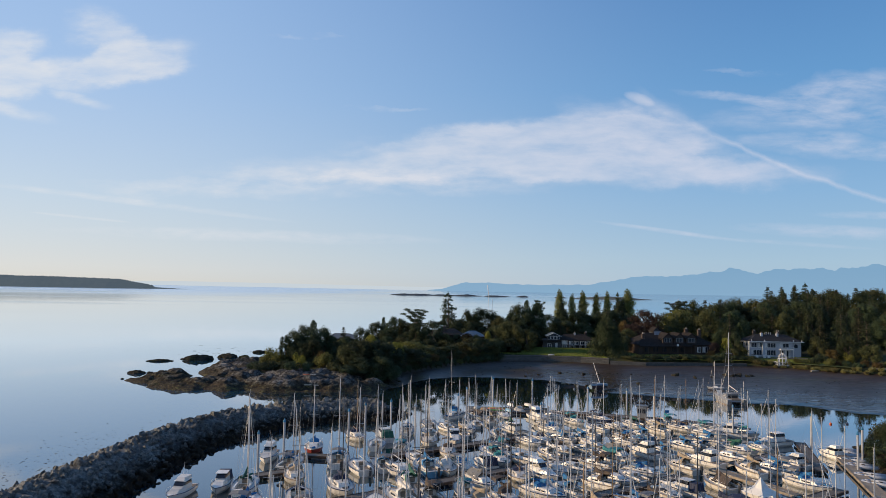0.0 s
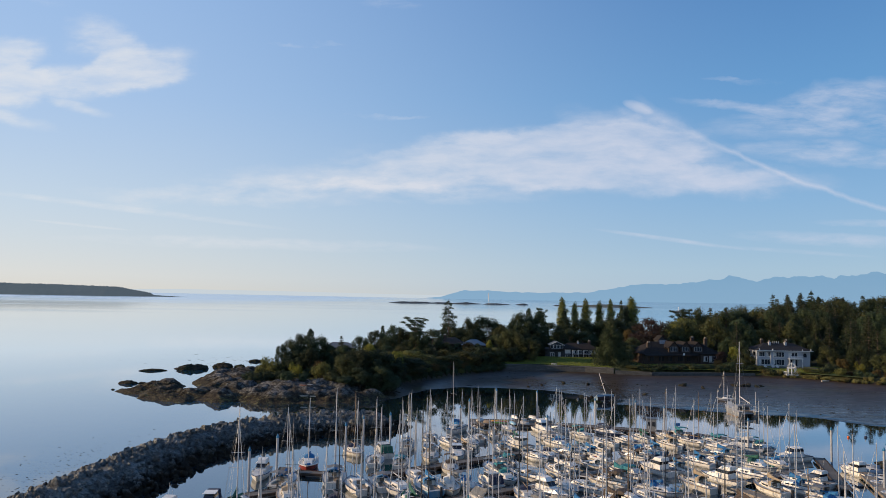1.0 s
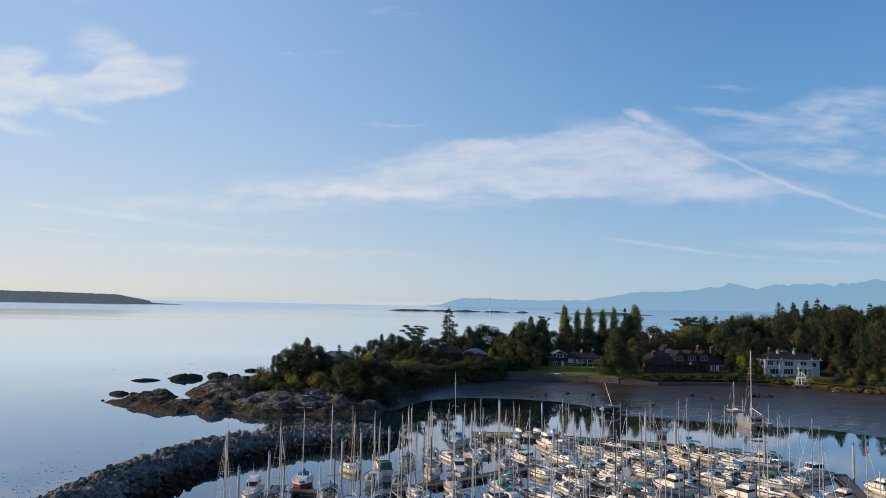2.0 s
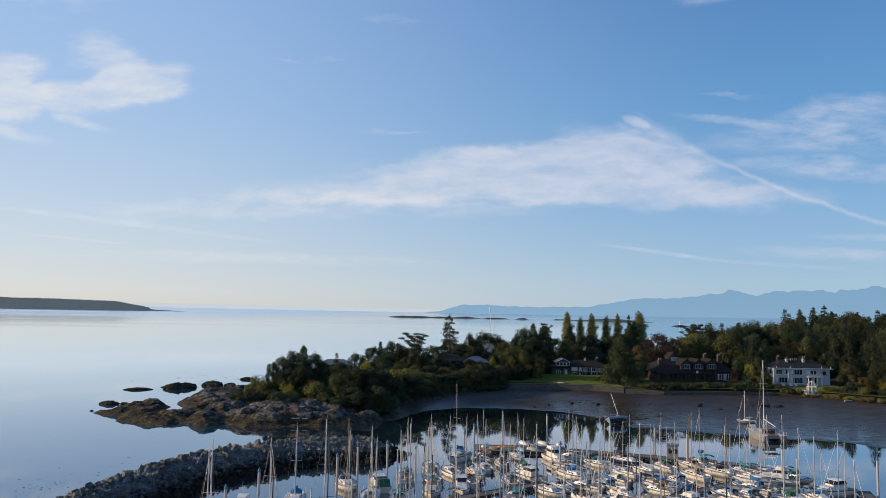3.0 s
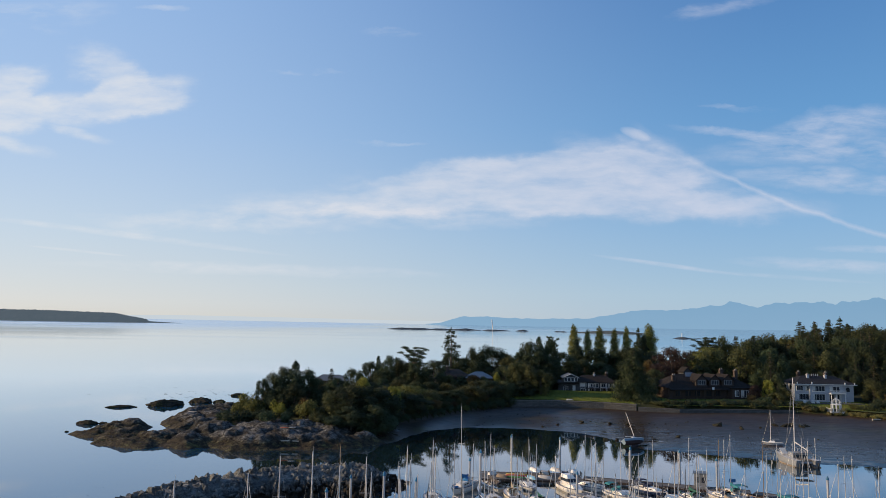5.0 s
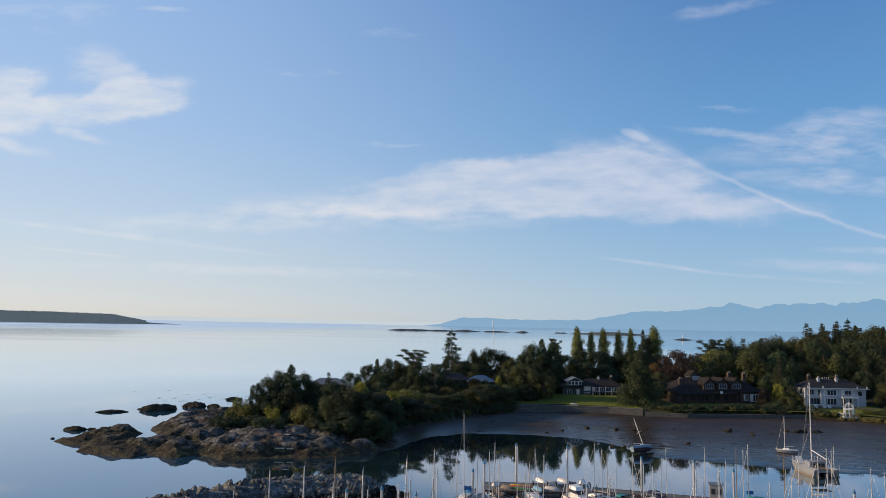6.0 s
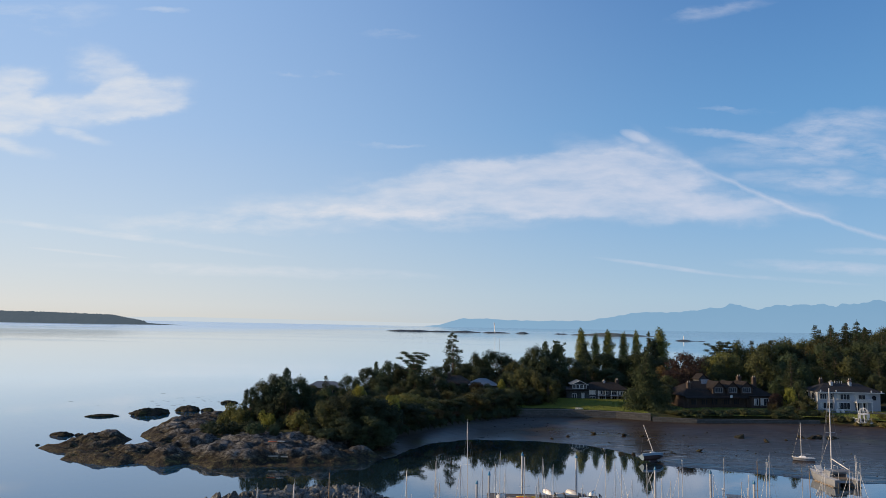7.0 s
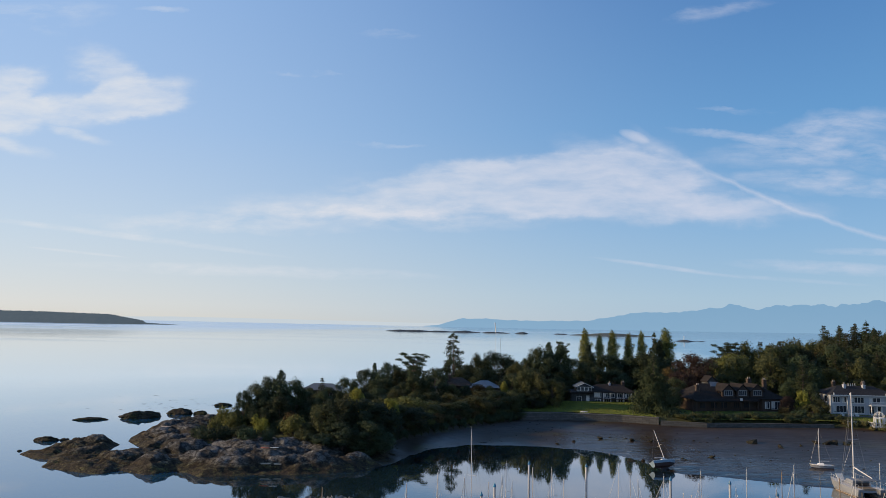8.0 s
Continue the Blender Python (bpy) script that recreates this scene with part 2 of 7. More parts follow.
def rock_material(name, dark, light, weed, tide_low=1.6, tide_high=3.0, stain_and_shade=0.8):
    m, n = material(name)
    g = n.add("ShaderNodeNewGeometry")
    p = g.outputs["Position"]
    z = n.add("ShaderNodeSeparateXYZ", {0: p}).outputs[2]
    big, mid, small = n.noise(p, 0.12, 4, 0.6), n.noise(p, 0.7, 5, 0.65), n.noise(p, 4.0, 5, 0.7)
    f = n.math("ADD", n.math("MULTIPLY", big, 0.35), n.math("ADD", n.math("MULTIPLY", mid, 0.4), n.math("MULTIPLY", small, 0.25)))
    col = n.ramp(f, [(0.38, dark), (0.47, tuple(0.45 * v for v in light)), (0.58, light)])
    # weed and barnacles up to the tide line
    tide = n.math("ADD", z, n.math("MULTIPLY", n.math("SUBTRACT", mid, 0.5), 2.6))
    wet = n.add("ShaderNodeMapRange", {0: tide, 1: tide_low, 2: tide_high, 3: 1.0, 4: 0.0}).outputs[0]
    wcol = n.ramp(n.math("ADD", n.math("MULTIPLY", mid, 0.6), n.math("MULTIPLY", small, 0.4)), [(0.38, weed[0]), (0.5, weed[1]), (0.63, weed[2])])
    col = n.mix(wet, col, wcol)
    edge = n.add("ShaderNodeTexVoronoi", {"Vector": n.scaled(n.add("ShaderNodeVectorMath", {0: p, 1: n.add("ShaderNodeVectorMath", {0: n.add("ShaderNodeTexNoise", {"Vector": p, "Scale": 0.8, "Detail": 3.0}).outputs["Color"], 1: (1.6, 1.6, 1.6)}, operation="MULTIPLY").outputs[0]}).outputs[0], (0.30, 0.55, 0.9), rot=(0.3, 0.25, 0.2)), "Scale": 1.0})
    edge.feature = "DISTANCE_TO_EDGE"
    # crevice shade put into the colour: near-black lines along the cracks
    cleft_shade = n.add("ShaderNodeMapRange", {0: edge.outputs[0], 1: 0.015, 2: 0.10, 3: 0.85, 4: 0.0}).outputs[0]
    rusty = n.add("ShaderNodeMapRange", {0: n.noise(p, 0.28, 4, 0.6), 1: 0.5, 2: 0.62, 3: 0.0, 4: stain_and_shade}).outputs[0]
    col = n.mix(rusty, col, (0.068, 0.050, 0.031, 1))
    col = n.mix(n.math("MULTIPLY", cleft_shade, stain_and_shade), col, (0.008, 0.007, 0.006, 1))
    hh = n.math("ADD", n.math("MULTIPLY", mid, 1.0), n.math("MULTIPLY", small, 0.35))
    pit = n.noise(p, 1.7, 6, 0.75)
    # hollows get painted shade too, near-black where the relief dips
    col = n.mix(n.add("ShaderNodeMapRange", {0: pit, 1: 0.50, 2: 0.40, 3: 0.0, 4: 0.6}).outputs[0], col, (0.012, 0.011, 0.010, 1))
    finish(n, col, 0.85, 0, n.math("ADD", hh, n.math("MULTIPLY", pit, 0.8)), 1.1, 0.25)
    return m


def mud_material():
    m, n = material("tidal_mud")
    p = n.add("ShaderNodeNewGeometry").outputs["Position"]
    z = n.add("ShaderNodeSeparateXYZ", {0: p}).outputs[2]
    big, mid, small = n.noise(n.scaled(p, (0.04, 0.1, 1)), 1.0, 4, 0.6, 0.5), n.noise(n.scaled(p, (0.3, 0.7, 1)), 1.0, 5, 0.6), n.noise(p, 3.5, 5, 0.7)
    f = n.math("ADD", n.math("MULTIPLY", big, 0.5), n.math("ADD", n.math("MULTIPLY", mid, 0.3), n.math("MULTIPLY", small, 0.2)))
    col = n.ramp(f, [(0.34, (0.025, 0.0175, 0.012)), (0.5, (0.043, 0.030, 0.0205)), (0.66, (0.066, 0.047, 0.032))])
    green = n.add("ShaderNodeMapRange", {0: n.noise(n.scaled(p, (0.05, 0.16, 1)), 1.0, 5, 0.65), 1: 0.56, 2: 0.68}).outputs[0]
    col = n.mix(n.math("MULTIPLY", green, 0.6), col, (0.075, 0.070, 0.022, 1))
    wet = n.add("ShaderNodeMapRange", {0: n.math("SUBTRACT", z, n.math("MULTIPLY", n.math("SUBTRACT", mid, 0.5), 1.4)), 1: 0.2, 2: 1.6, 3: 0.10, 4: 0.5}).outputs[0]
    # shallow puddles left by the tide, close together near the water
    pool = n.noise(n.scaled(p, (0.22, 0.9, 1)), 1.0, 5, 0.62, 0.6)
    low = n.add("ShaderNodeMapRange", {0: z, 1: 0.15, 2: 0.95, 3: 0.15, 4: -0.12}).outputs[0]
    open_flat = n.add("ShaderNodeMapRange", {0: n.add("ShaderNodeSeparateXYZ", {0: p}).outputs[0], 1: 22.0, 2: 40.0, 3: -0.2, 4: 0.0}).outputs[0]
    pool = n.add("ShaderNodeMapRange", {0: n.math("ADD", n.math("ADD", pool, open_flat), low), 1: 0.56, 2: 0.63}, smooth=True).outputs[0]
    rough = n.math("MULTIPLY", n.math("MAXIMUM", wet, 0.2), n.math("SUBTRACT", 1.0, n.math("MULTIPLY", pool, 0.86)))
    relief = n.math("MULTIPLY", n.math("ADD", mid, n.math("MULTIPLY", small, 0.4)), n.math("SUBTRACT", 1.0, n.math("MULTIPLY", pool, 0.97)))
    x = n.add("ShaderNodeSeparateXYZ", {0: p}).outputs[0]
    damp = n.add("ShaderNodeMapRange", {0: x, 1: 8.0, 2: 40.0, 3: 1.0, 4: 0.1}, smooth=True).outputs[0]
    rough = n.math("ADD", rough, n.math("MULTIPLY", damp, 0.10))
    finish(n, n.mix(pool, col, (0.022, 0.019, 0.015, 1)), rough, 0, relief, 0.02, n.math("ADD", 0.12, n.math("MULTIPLY", damp, 0.95)))
    return m


def soil_material():
    m, n = material("shore_soil")
    p = n.add("ShaderNodeNewGeometry").outputs["Position"]
    a, b = n.noise(p, 0.2, 4, 0.6), n.noise(p, 2.5, 5, 0.7)
    col = n.ramp(n.math("ADD", n.math("MULTIPLY", a, 0.5), n.math("MULTIPLY", b, 0.5)), [(0.35, (0.028, 0.034, 0.014)), (0.55, (0.055, 0.055, 0.022)), (0.7, (0.085, 0.062, 0.034))])
    finish(n, col, 0.9, 0, b, 0.25, 0.2)
    return m


def lawn_material():
    m, n = material("lawn_grass")
    p = n.add("ShaderNodeNewGeometry").outputs["Position"]
    a, b = n.noise(p, 0.15, 4, 0.6), n.noise(p, 9.0, 4, 0.7)
    wave = n.add("ShaderNodeTexWave", {"Vector": p, "Scale": 0.55, "Distortion": 0.6})
    wave.bands_direction = "Y"
    stripe = wave.outputs[1]
    f = n.math("ADD", n.math("ADD", n.math("MULTIPLY", a, 0.5), n.math("MULTIPLY", b, 0.4)), n.math("MULTIPLY", stripe, 0.08))
    col = n.ramp(f, [(0.35, (0.075, 0.095, 0.028)), (0.65, (0.16, 0.17, 0.055))])
    finish(n, col, 0.85, 0, b, 0.05, 0.2)
    return m


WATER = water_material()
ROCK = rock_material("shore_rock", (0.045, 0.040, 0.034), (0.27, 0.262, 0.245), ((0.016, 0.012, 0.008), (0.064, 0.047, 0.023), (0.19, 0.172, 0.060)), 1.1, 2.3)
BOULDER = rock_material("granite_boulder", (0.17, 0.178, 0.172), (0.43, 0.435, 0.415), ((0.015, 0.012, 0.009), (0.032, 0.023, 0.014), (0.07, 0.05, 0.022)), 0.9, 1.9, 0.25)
MUD, SOIL, LAWN = mud_material(), soil_material(), lawn_material()
BARK = mottled("bark", (0.05, 0.037, 0.027), (0.13, 0.10, 0.075), 1.5, 0.9, 0.05)
FIR = foliage("fir_needles", (0.017, 0.027, 0.013), (0.060, 0.072, 0.029), 0.12)
PINE = foliage("pine_needles", (0.019, 0.032, 0.017), (0.066, 0.085, 0.038), 0.12)
LEAF = foliage("broad_leaves", (0.031, 0.040, 0.015), (0.115, 0.112, 0.042), 0.2)
OLIVE = foliage("olive_leaves", (0.062, 0.068, 0.022), (0.195, 0.185, 0.056), 0.32)
GOLD = foliage("yellowing_leaves", (0.095, 0.105, 0.024), (0.31, 0.30, 0.065), 0.5)
POPLAR = foliage("poplar_leaves", (0.080, 0.090, 0.027), (0.37, 0.37, 0.12), 0.55)
COPPER = foliage("copper_leaves", (0.024, 0.016, 0.014), (0.068, 0.042, 0.033), 0.2)
RUST = foliage("autumn_leaves", (0.055, 0.034, 0.015), (0.145, 0.098, 0.035), 0.3)
REED = foliage("dry_reeds", (0.11, 0.10, 0.035), (0.26, 0.23, 0.09), 0.3)

# ---- mesh helpers ----
def mesh_object(name, verts, faces, mats, smooth=False, picks=None):
    me = bpy.data.meshes.new(name)
    me.from_pydata(verts, [], faces)
    for m in mats if isinstance(mats, (list, tuple)) else [mats]:
        me.materials.append(m)
    if picks is not None:
        me.polygons.foreach_set("material_index", picks)
    if smooth:
        me.polygons.foreach_set("use_smooth", [True] * len(me.polygons))
    me.update()
    return new(name, me)


def part(name, bm, mat, parent, label="", at=None, smooth=False):
    """Links a bmesh as one mesh object under a thing or a part."""
    me = bpy.data.meshes.new(name)
    bm.to_mesh(me)
    bm.free()
    me.materials.append(mat)
    if smooth:
        me.polygons.foreach_set("use_smooth", [True] * len(me.polygons))
    ob = new(name, me)
    ob.parent = parent
    if at is not None:
        ob.matrix_basis = at
    if label:
        ob["label"] = label
    return ob


def thing(name, label, category, group="", kind="", at=None):
    ob = tagged(new(name), label, category, group, kind)
    if at is not None:
        ob.matrix_basis = at
    return ob


def box(bm, x0, x1, y0, y1, z0, z1, bevel=0.0, turn=None):
    m = Matrix.Translation(((x0 + x1) / 2, (y0 + y1) / 2, (z0 + z1) / 2)) @ Matrix.Diagonal((x1 - x0, y1 - y0, z1 - z0, 1))
    if turn is not None:
        m = turn @ m
    made = bmesh.ops.create_cube(bm, size=1.0, matrix=m)["verts"]
    if bevel:
        bmesh.ops.bevel(bm, geom=list({e for v in made for e in v.link_edges}), offset=bevel, segments=1, affect="EDGES")
    return bm


def boxed(*spans, bevel=0.0):
    bm = bmesh.new()
    for s in spans:
        box(bm, *s, bevel=bevel)
    return bm


def rod(bm, a, b, r0, r1=None, sides=6):
    """A tapered round bar from a to b."""
    a, b = Vector(a), Vector(b)
    d = b - a
    m = Matrix.Translation((a + b) / 2) @ d.to_track_quat("Z", "Y").to_matrix().to_4x4()
    bmesh.ops.create_cone(bm, cap_ends=True, segments=sides, radius1=r0, radius2=r0 if r1 is None else r1, depth=d.length, matrix=m)
    return bm


def rods(*bars, sides=6):
    bm = bmesh.new()
    for b in bars:
        rod(bm, *b, sides=sides)
    return bm


def prism(outline, z0, z1, bm=None):
    """An upright block over a flat outline of (x, y)."""
    bm = bm or bmesh.new()
    lo = [bm.verts.new((x, y, z0)) for x, y in outline]
    hi = [bm.verts.new((x, y, z1)) for x, y in outline]
    k = len(outline)
    bm.faces.new(lo[::-1]), bm.faces.new(hi)
    for i in range(k):
        bm.faces.new((lo[i], lo[(i + 1) % k], hi[(i + 1) % k], hi[i]))
    return bm


def loft(rings, closed=True, caps=True, bm=None):
    """Skins rings of equal length; closed: each ring is a loop."""
    bm = bm or bmesh.new()
    vs = [[bm.verts.new(p) for p in ring] for ring in rings]
    k = len(rings[0])
    for a, b in zip(vs, vs[1:]):
        for i in range(k if closed else k - 1):
            j = (i + 1) % k
            bm.faces.new((a[i], a[j], b[j], b[i]))
    if caps and closed:
        bm.faces.new(vs[0][::-1]), bm.faces.new(vs[-1])
    bmesh.ops.recalc_face_normals(bm, faces=bm.faces)
    return bm


# ---- the sea ----
bm = bmesh.new()
bmesh.ops.create_grid(bm, x_segments=80, y_segments=80, size=4980)
for v in bm.verts:
    v.co.z = 11.0 * max(0.0, (v.co.length - 2600) / 2380) ** 2 if v.co.length < 5200 else 11.0
me = bpy.data.meshes.new("sea")
bm.to_mesh(me)
bm.free()
me.materials.append(WATER)
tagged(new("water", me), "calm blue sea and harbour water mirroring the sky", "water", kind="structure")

# ---- the land: shores as plan lines, then a height for each place ----
POINT_SHORE = [(-66, 252), (-69, 244), (-70, 235), (-73, 229), (-75.5, 220), (-75.5, 211), (-75.4, 204), (-73.4, 198), (-70, 194), (-67.5, 190.5), (-69, 186.6), (-71.6, 185.8),
               (-70.8, 189), (-72.0, 194.4), (-76, 199), (-81, 199.4), (-85, 195), (-85.4, 189.5), (-83.6, 186.6), (-87, 185), (-86.6, 181.3), (-81, 176.7), (-78, 176.7), (-75.4, 170.3), (-72.2, 168.6),
               (-67.6, 167.2), (-64.8, 165.8), (-61.9, 165.7), (-60.6, 168.6), (-55.2, 165.8), (-53.2, 166.5), (-51.8, 169.0), (-48.3, 167.2), (-45.7, 165.4), (-38, 167.8), (-30.6, 168.8), (-23.3, 171.4), (-19.7, 173.4), (-17, 177.6)]
BAY_SHORE = [(-15.4, 181), (-12.8, 188.8), (-8.8, 197.6), (-4.1, 201.7), (2, 204), (8.2, 204.8), (15.5, 204.4), (20.2, 202.9), (25.8, 200.2), (29.8, 196.8), (33.0, 190.5), (34.5, 183.5), (37, 179), (45.6, 175), (54, 171.7), (60, 169.5),
             (67.3, 167), (75.6, 165.3), (79.5, 162), (85, 156), (92, 154), (112, 150), (126, 141), (112, 131), (86, 128)]
YARD_SHORE = [(66.4, 123), (62.4, 115), (60, 107), (57.5, 98), (60, 80), (68, 40), (75, -20), (80, -300)]
SEA_SHORE = [(900, -300), (1100, 600), (520, 560), (260, 500), (150, 470), (90, 430), (40, 385), (0, 345), (-36, 318), (-50, 290), (-60, 268)]
COAST = np.array(POINT_SHORE + BAY_SHORE + YARD_SHORE + SEA_SHORE, float)


def inland(px, py, ring):
    """Distance to the shore line, plus inland and minus at sea."""
    a, b = ring, np.roll(ring, -1, 0)
    best = np.full(px.shape, 1e9)
    inside = np.zeros(px.shape, bool)
    for (ax, ay), (bx, by) in zip(a, b):
        dx, dy = bx - ax, by - ay
        t = np.clip(((px - ax) * dx + (py - ay) * dy) / (dx * dx + dy * dy), 0, 1)
        best = np.minimum(best, np.hypot(px - ax - t * dx, py - ay - t * dy))
        cross = ((ay > py) != (by > py)) & (px < (bx - ax) * (py - ay) / (by - ay + 1e-12) + ax)
        inside ^= cross
    return np.where(inside, best, -best)


def step(x, a, b):
    t = np.clip((x - a) / (b - a), 0, 1)
    return t * t * (3 - 2 * t)


def wobble(x, y, s, seed=0.0, octaves=4):
    """Smooth noise over the plan, about -1 to 1."""
    return np.array([noise.fractal((a * s + seed, b * s - seed, seed), 1.0, 2.0, octaves) for a, b in zip(x.ravel(), y.ravel())]).reshape(x.shape)


def wall_line(x):
    """Where the upland begins behind the bay, for each x."""
    return np.interp(x, [-20, -8, 4, 13, 25, 39, 47, 58, 72, 90, 100, 113, 124, 160], [193, 211, 225, 232.6, 233.6, 231.2, 227.8, 225.0, 226.6, 227.5, 224.8, 214.5, 208, 188])


def upland(x, y):
    """Height of the gardens and woods behind the wall."""
    z = 3.7 + 1.3 * step(y, 230, 253) + 1.7 * step(y, 250, 300)
    z = z + 5.5 * step(x, 95, 190) * step(y, 245, 320) - 3.0 * step(y, 330, 430)
    return z


# whaleback rocks of the point: place, half lengths, height and bearing
HUMPS = [(-78.5, 190.5, 7.5, 7.5, 1.5, 20), (-81.5, 182, 4.6, 4.2, 1.1, 0), (-75, 174.5, 6.5, 5.0, 1.3, -15), (-66, 171, 7.0, 4.8, 1.5, -10), (-63, 179, 7, 4.4, 1.6, 5), (-71, 181, 5, 3.6, 1.1, 10),
         (-70, 213, 6.2, 10, 2.6, 12), (-64, 204, 8.5, 7.0, 3.0, -10), (-68, 226, 6, 9, 2.2, 0), (-60, 193, 7.5, 6.0, 2.8, 0), (-55, 184, 5.4, 4.2, 2.9, 15), (-55.5, 172.6, 5.0, 5.6, 1.9, 0),
         (-48.5, 174.5, 6.5, 5.4, 2.5, -5), (-43, 170.4, 5.4, 4.0, 2.0, 0), (-38, 176, 9, 5.6, 2.6, 0), (-29, 174.6, 9, 4.0, 2.7, 6), (-22, 177, 5, 4.0, 2.2, 20)]


def hump(x, y, cx, cy, rx, ry, turn):
    """1 on the crown of a rounded rock, falling off to 0 at its rim."""
    c, s = math.cos(radians(turn)), math.sin(radians(turn))
    a, b = ((x - cx) * c + (y - cy) * s) / rx, ((y - cy) * c - (x - cx) * s) / ry
    return np.clip(1 - a * a - b * b, 0, 1) ** 0.7


def knolls(x, y):
    """Smaller rounded rocks strewn over the point, parted by clefts."""
    rng = random.Random(19)
    out = np.zeros(x.shape)
    for k in range(1100):
        cx, cy, r = rng.uniform(-88, -16), rng.uniform(163, 246), 0.8 + 2.6 * rng.random() ** 2
        h, flat, turn = r * rng.uniform(0.20, 0.36), rng.uniform(0.42, 0.8), rng.gauss(-8, 20)
        near = (np.abs(x - cx) < r * 1.1) & (np.abs(y - cy) < r * 1.1)
        if near.any():
            out[near] = np.maximum(out[near], h * hump(x[near], y[near], cx, cy, r, r * flat, turn))
    return out


def ground_height(x, y):
    d = inland(x, y, COAST)
    rough = wobble(x, y, 0.11, 3.1)
    ridge = 1 - np.abs(wobble(x, y, 0.16, 7.7, 3)) * 2
    small = wobble(x, y, 0.45, 11.0, 3)
    west = 1 - step(x, -22, -12)
    d = d + rough * (1.3 - 0.7 * west) - 0.8 * west
    # rocky point
    crown = np.zeros(x.shape)
    for cx, cy, rx, ry, h, turn in HUMPS:
        crown = np.maximum(crown, h * hump(x + 1.2 * rough, y + 1.2 * small, cx, cy, rx, ry, turn))
    crown = crown * (0.58 + 0.24 * step(x, -62, -50))
    grit, part_of = np.zeros(x.shape), (x < -12) & (d > -4) & (y < 262)
    grit[part_of] = 0.22 * wobble(x[part_of], y[part_of], 1.25, 5.0, 3) - 0.30 * np.clip(0.16 - np.abs(wobble(x[part_of], y[part_of] * 2.2, 0.20, 21.0, 3)), 0, 1) / 0.16
    plateau = 2.6 * step(x, -60, -42) * step(d, 4, 15) + 0.4
    base = np.where(d > 0, np.minimum(0.05 + 0.25 * np.abs(d), plateau), 0.5 * d)
    rock = base + np.maximum(crown - 0.5 * base, 0) * (1 - 0.6 * step(d, 12, 22)) * step(d, -0.6, 4.6) + (1.1 * knolls(x, y) + grit + 0.20 * small + 0.10 * ridge) * (1 - 0.75 * step(d, 14, 24)) * step(d, -0.6, 3.4)
    # tidal flats up to the wall, then gardens
    g = y - wall_line(x)
    flat = np.where(d > 0, 0.05 + 1.5 * (1 - np.exp(-np.abs(d) / 26.0)) + 0.05 * small + 0.8 * step(g, -14, 0), 0.08 * d)
    back = step(g, -0.2, 2.6)
    bay = flat * (1 - back) + upland(x, y) * back
    east = step(x, 55, 75) * (1 - step(y, 128, 150))
    yard = np.where(d > 0, np.minimum(3.2, 0.5 * d + 0.1), 0.3 * d) + 0.3 * small * step(d, 0, 3)
    z = bay * (1 - west) + rock * west
    z = np.where(y > 252, np.minimum(z, np.where(d > 0, 0.5 * d + 0.3 + 0.6 * ridge, 0.5 * d)), z)
    z = z * (1 - east) + yard * east
    return np.maximum(z, -6.0), d


def steps(*spans):
    out = []
    for a, b, s in spans:
        out += list(np.arange(a, b, s))
    return np.array(out + [spans[-1][1]])


def build_ground():
    gx = steps((-110, -90, 3), (-90, -15, 0.34), (-15, 130, 1.4), (130, 240, 5), (240, 1200, 40))
    gy = steps((-320, 60, 20), (60, 160, 2.2), (160, 206, 0.34), (206, 240, 0.6), (240, 300, 2.0), (300, 620, 8))
    X, Y = np.meshgrid(gx, gy)
    Z, D = ground_height(X, Y)
    nx, ny = len(gx), len(gy)
    idx = np.arange(nx * ny).reshape(ny, nx)
    quads = np.stack([idx[:-1, :-1], idx[:-1, 1:], idx[1:, 1:], idx[1:, :-1]], -1).reshape(-1, 4)
    cx, cy, cd, cz = (0.25 * (A[:-1, :-1] + A[:-1, 1:] + A[1:, 1:] + A[1:, :-1]).ravel() for A in (X, Y, D, Z))
    keep = cz > -5.5
    jit = np.sin(cx * 1.7 + cy * 0.9) * 1.2 + np.sin(cx * 0.5 - cy * 1.3) * 1.5
    rocky = (cx + jit < -17) & ((cd < 17 + jit) | (cx + jit < -58)) | (cy > 240) & (cd < 14 + jit)
    rocky |= (cx > 50) & (cy < 140)
    muddy = (cx + jit >= -17) & (cy < wall_line(cx) + 0.4) & (cy > 140)
    pick = np.where(rocky, 0, np.where(muddy, 1, 2))
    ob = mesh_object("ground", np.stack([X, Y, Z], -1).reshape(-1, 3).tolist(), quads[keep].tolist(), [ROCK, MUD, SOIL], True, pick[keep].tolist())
    tagged(ob, "brown weedy shore rock, tidal mud flat and wooded garden soil", "ground", kind="structure")


build_ground()


def height_at(x, y):
    return float(ground_height(np.array([float(x)]), np.array([float(y)]))[0][0])

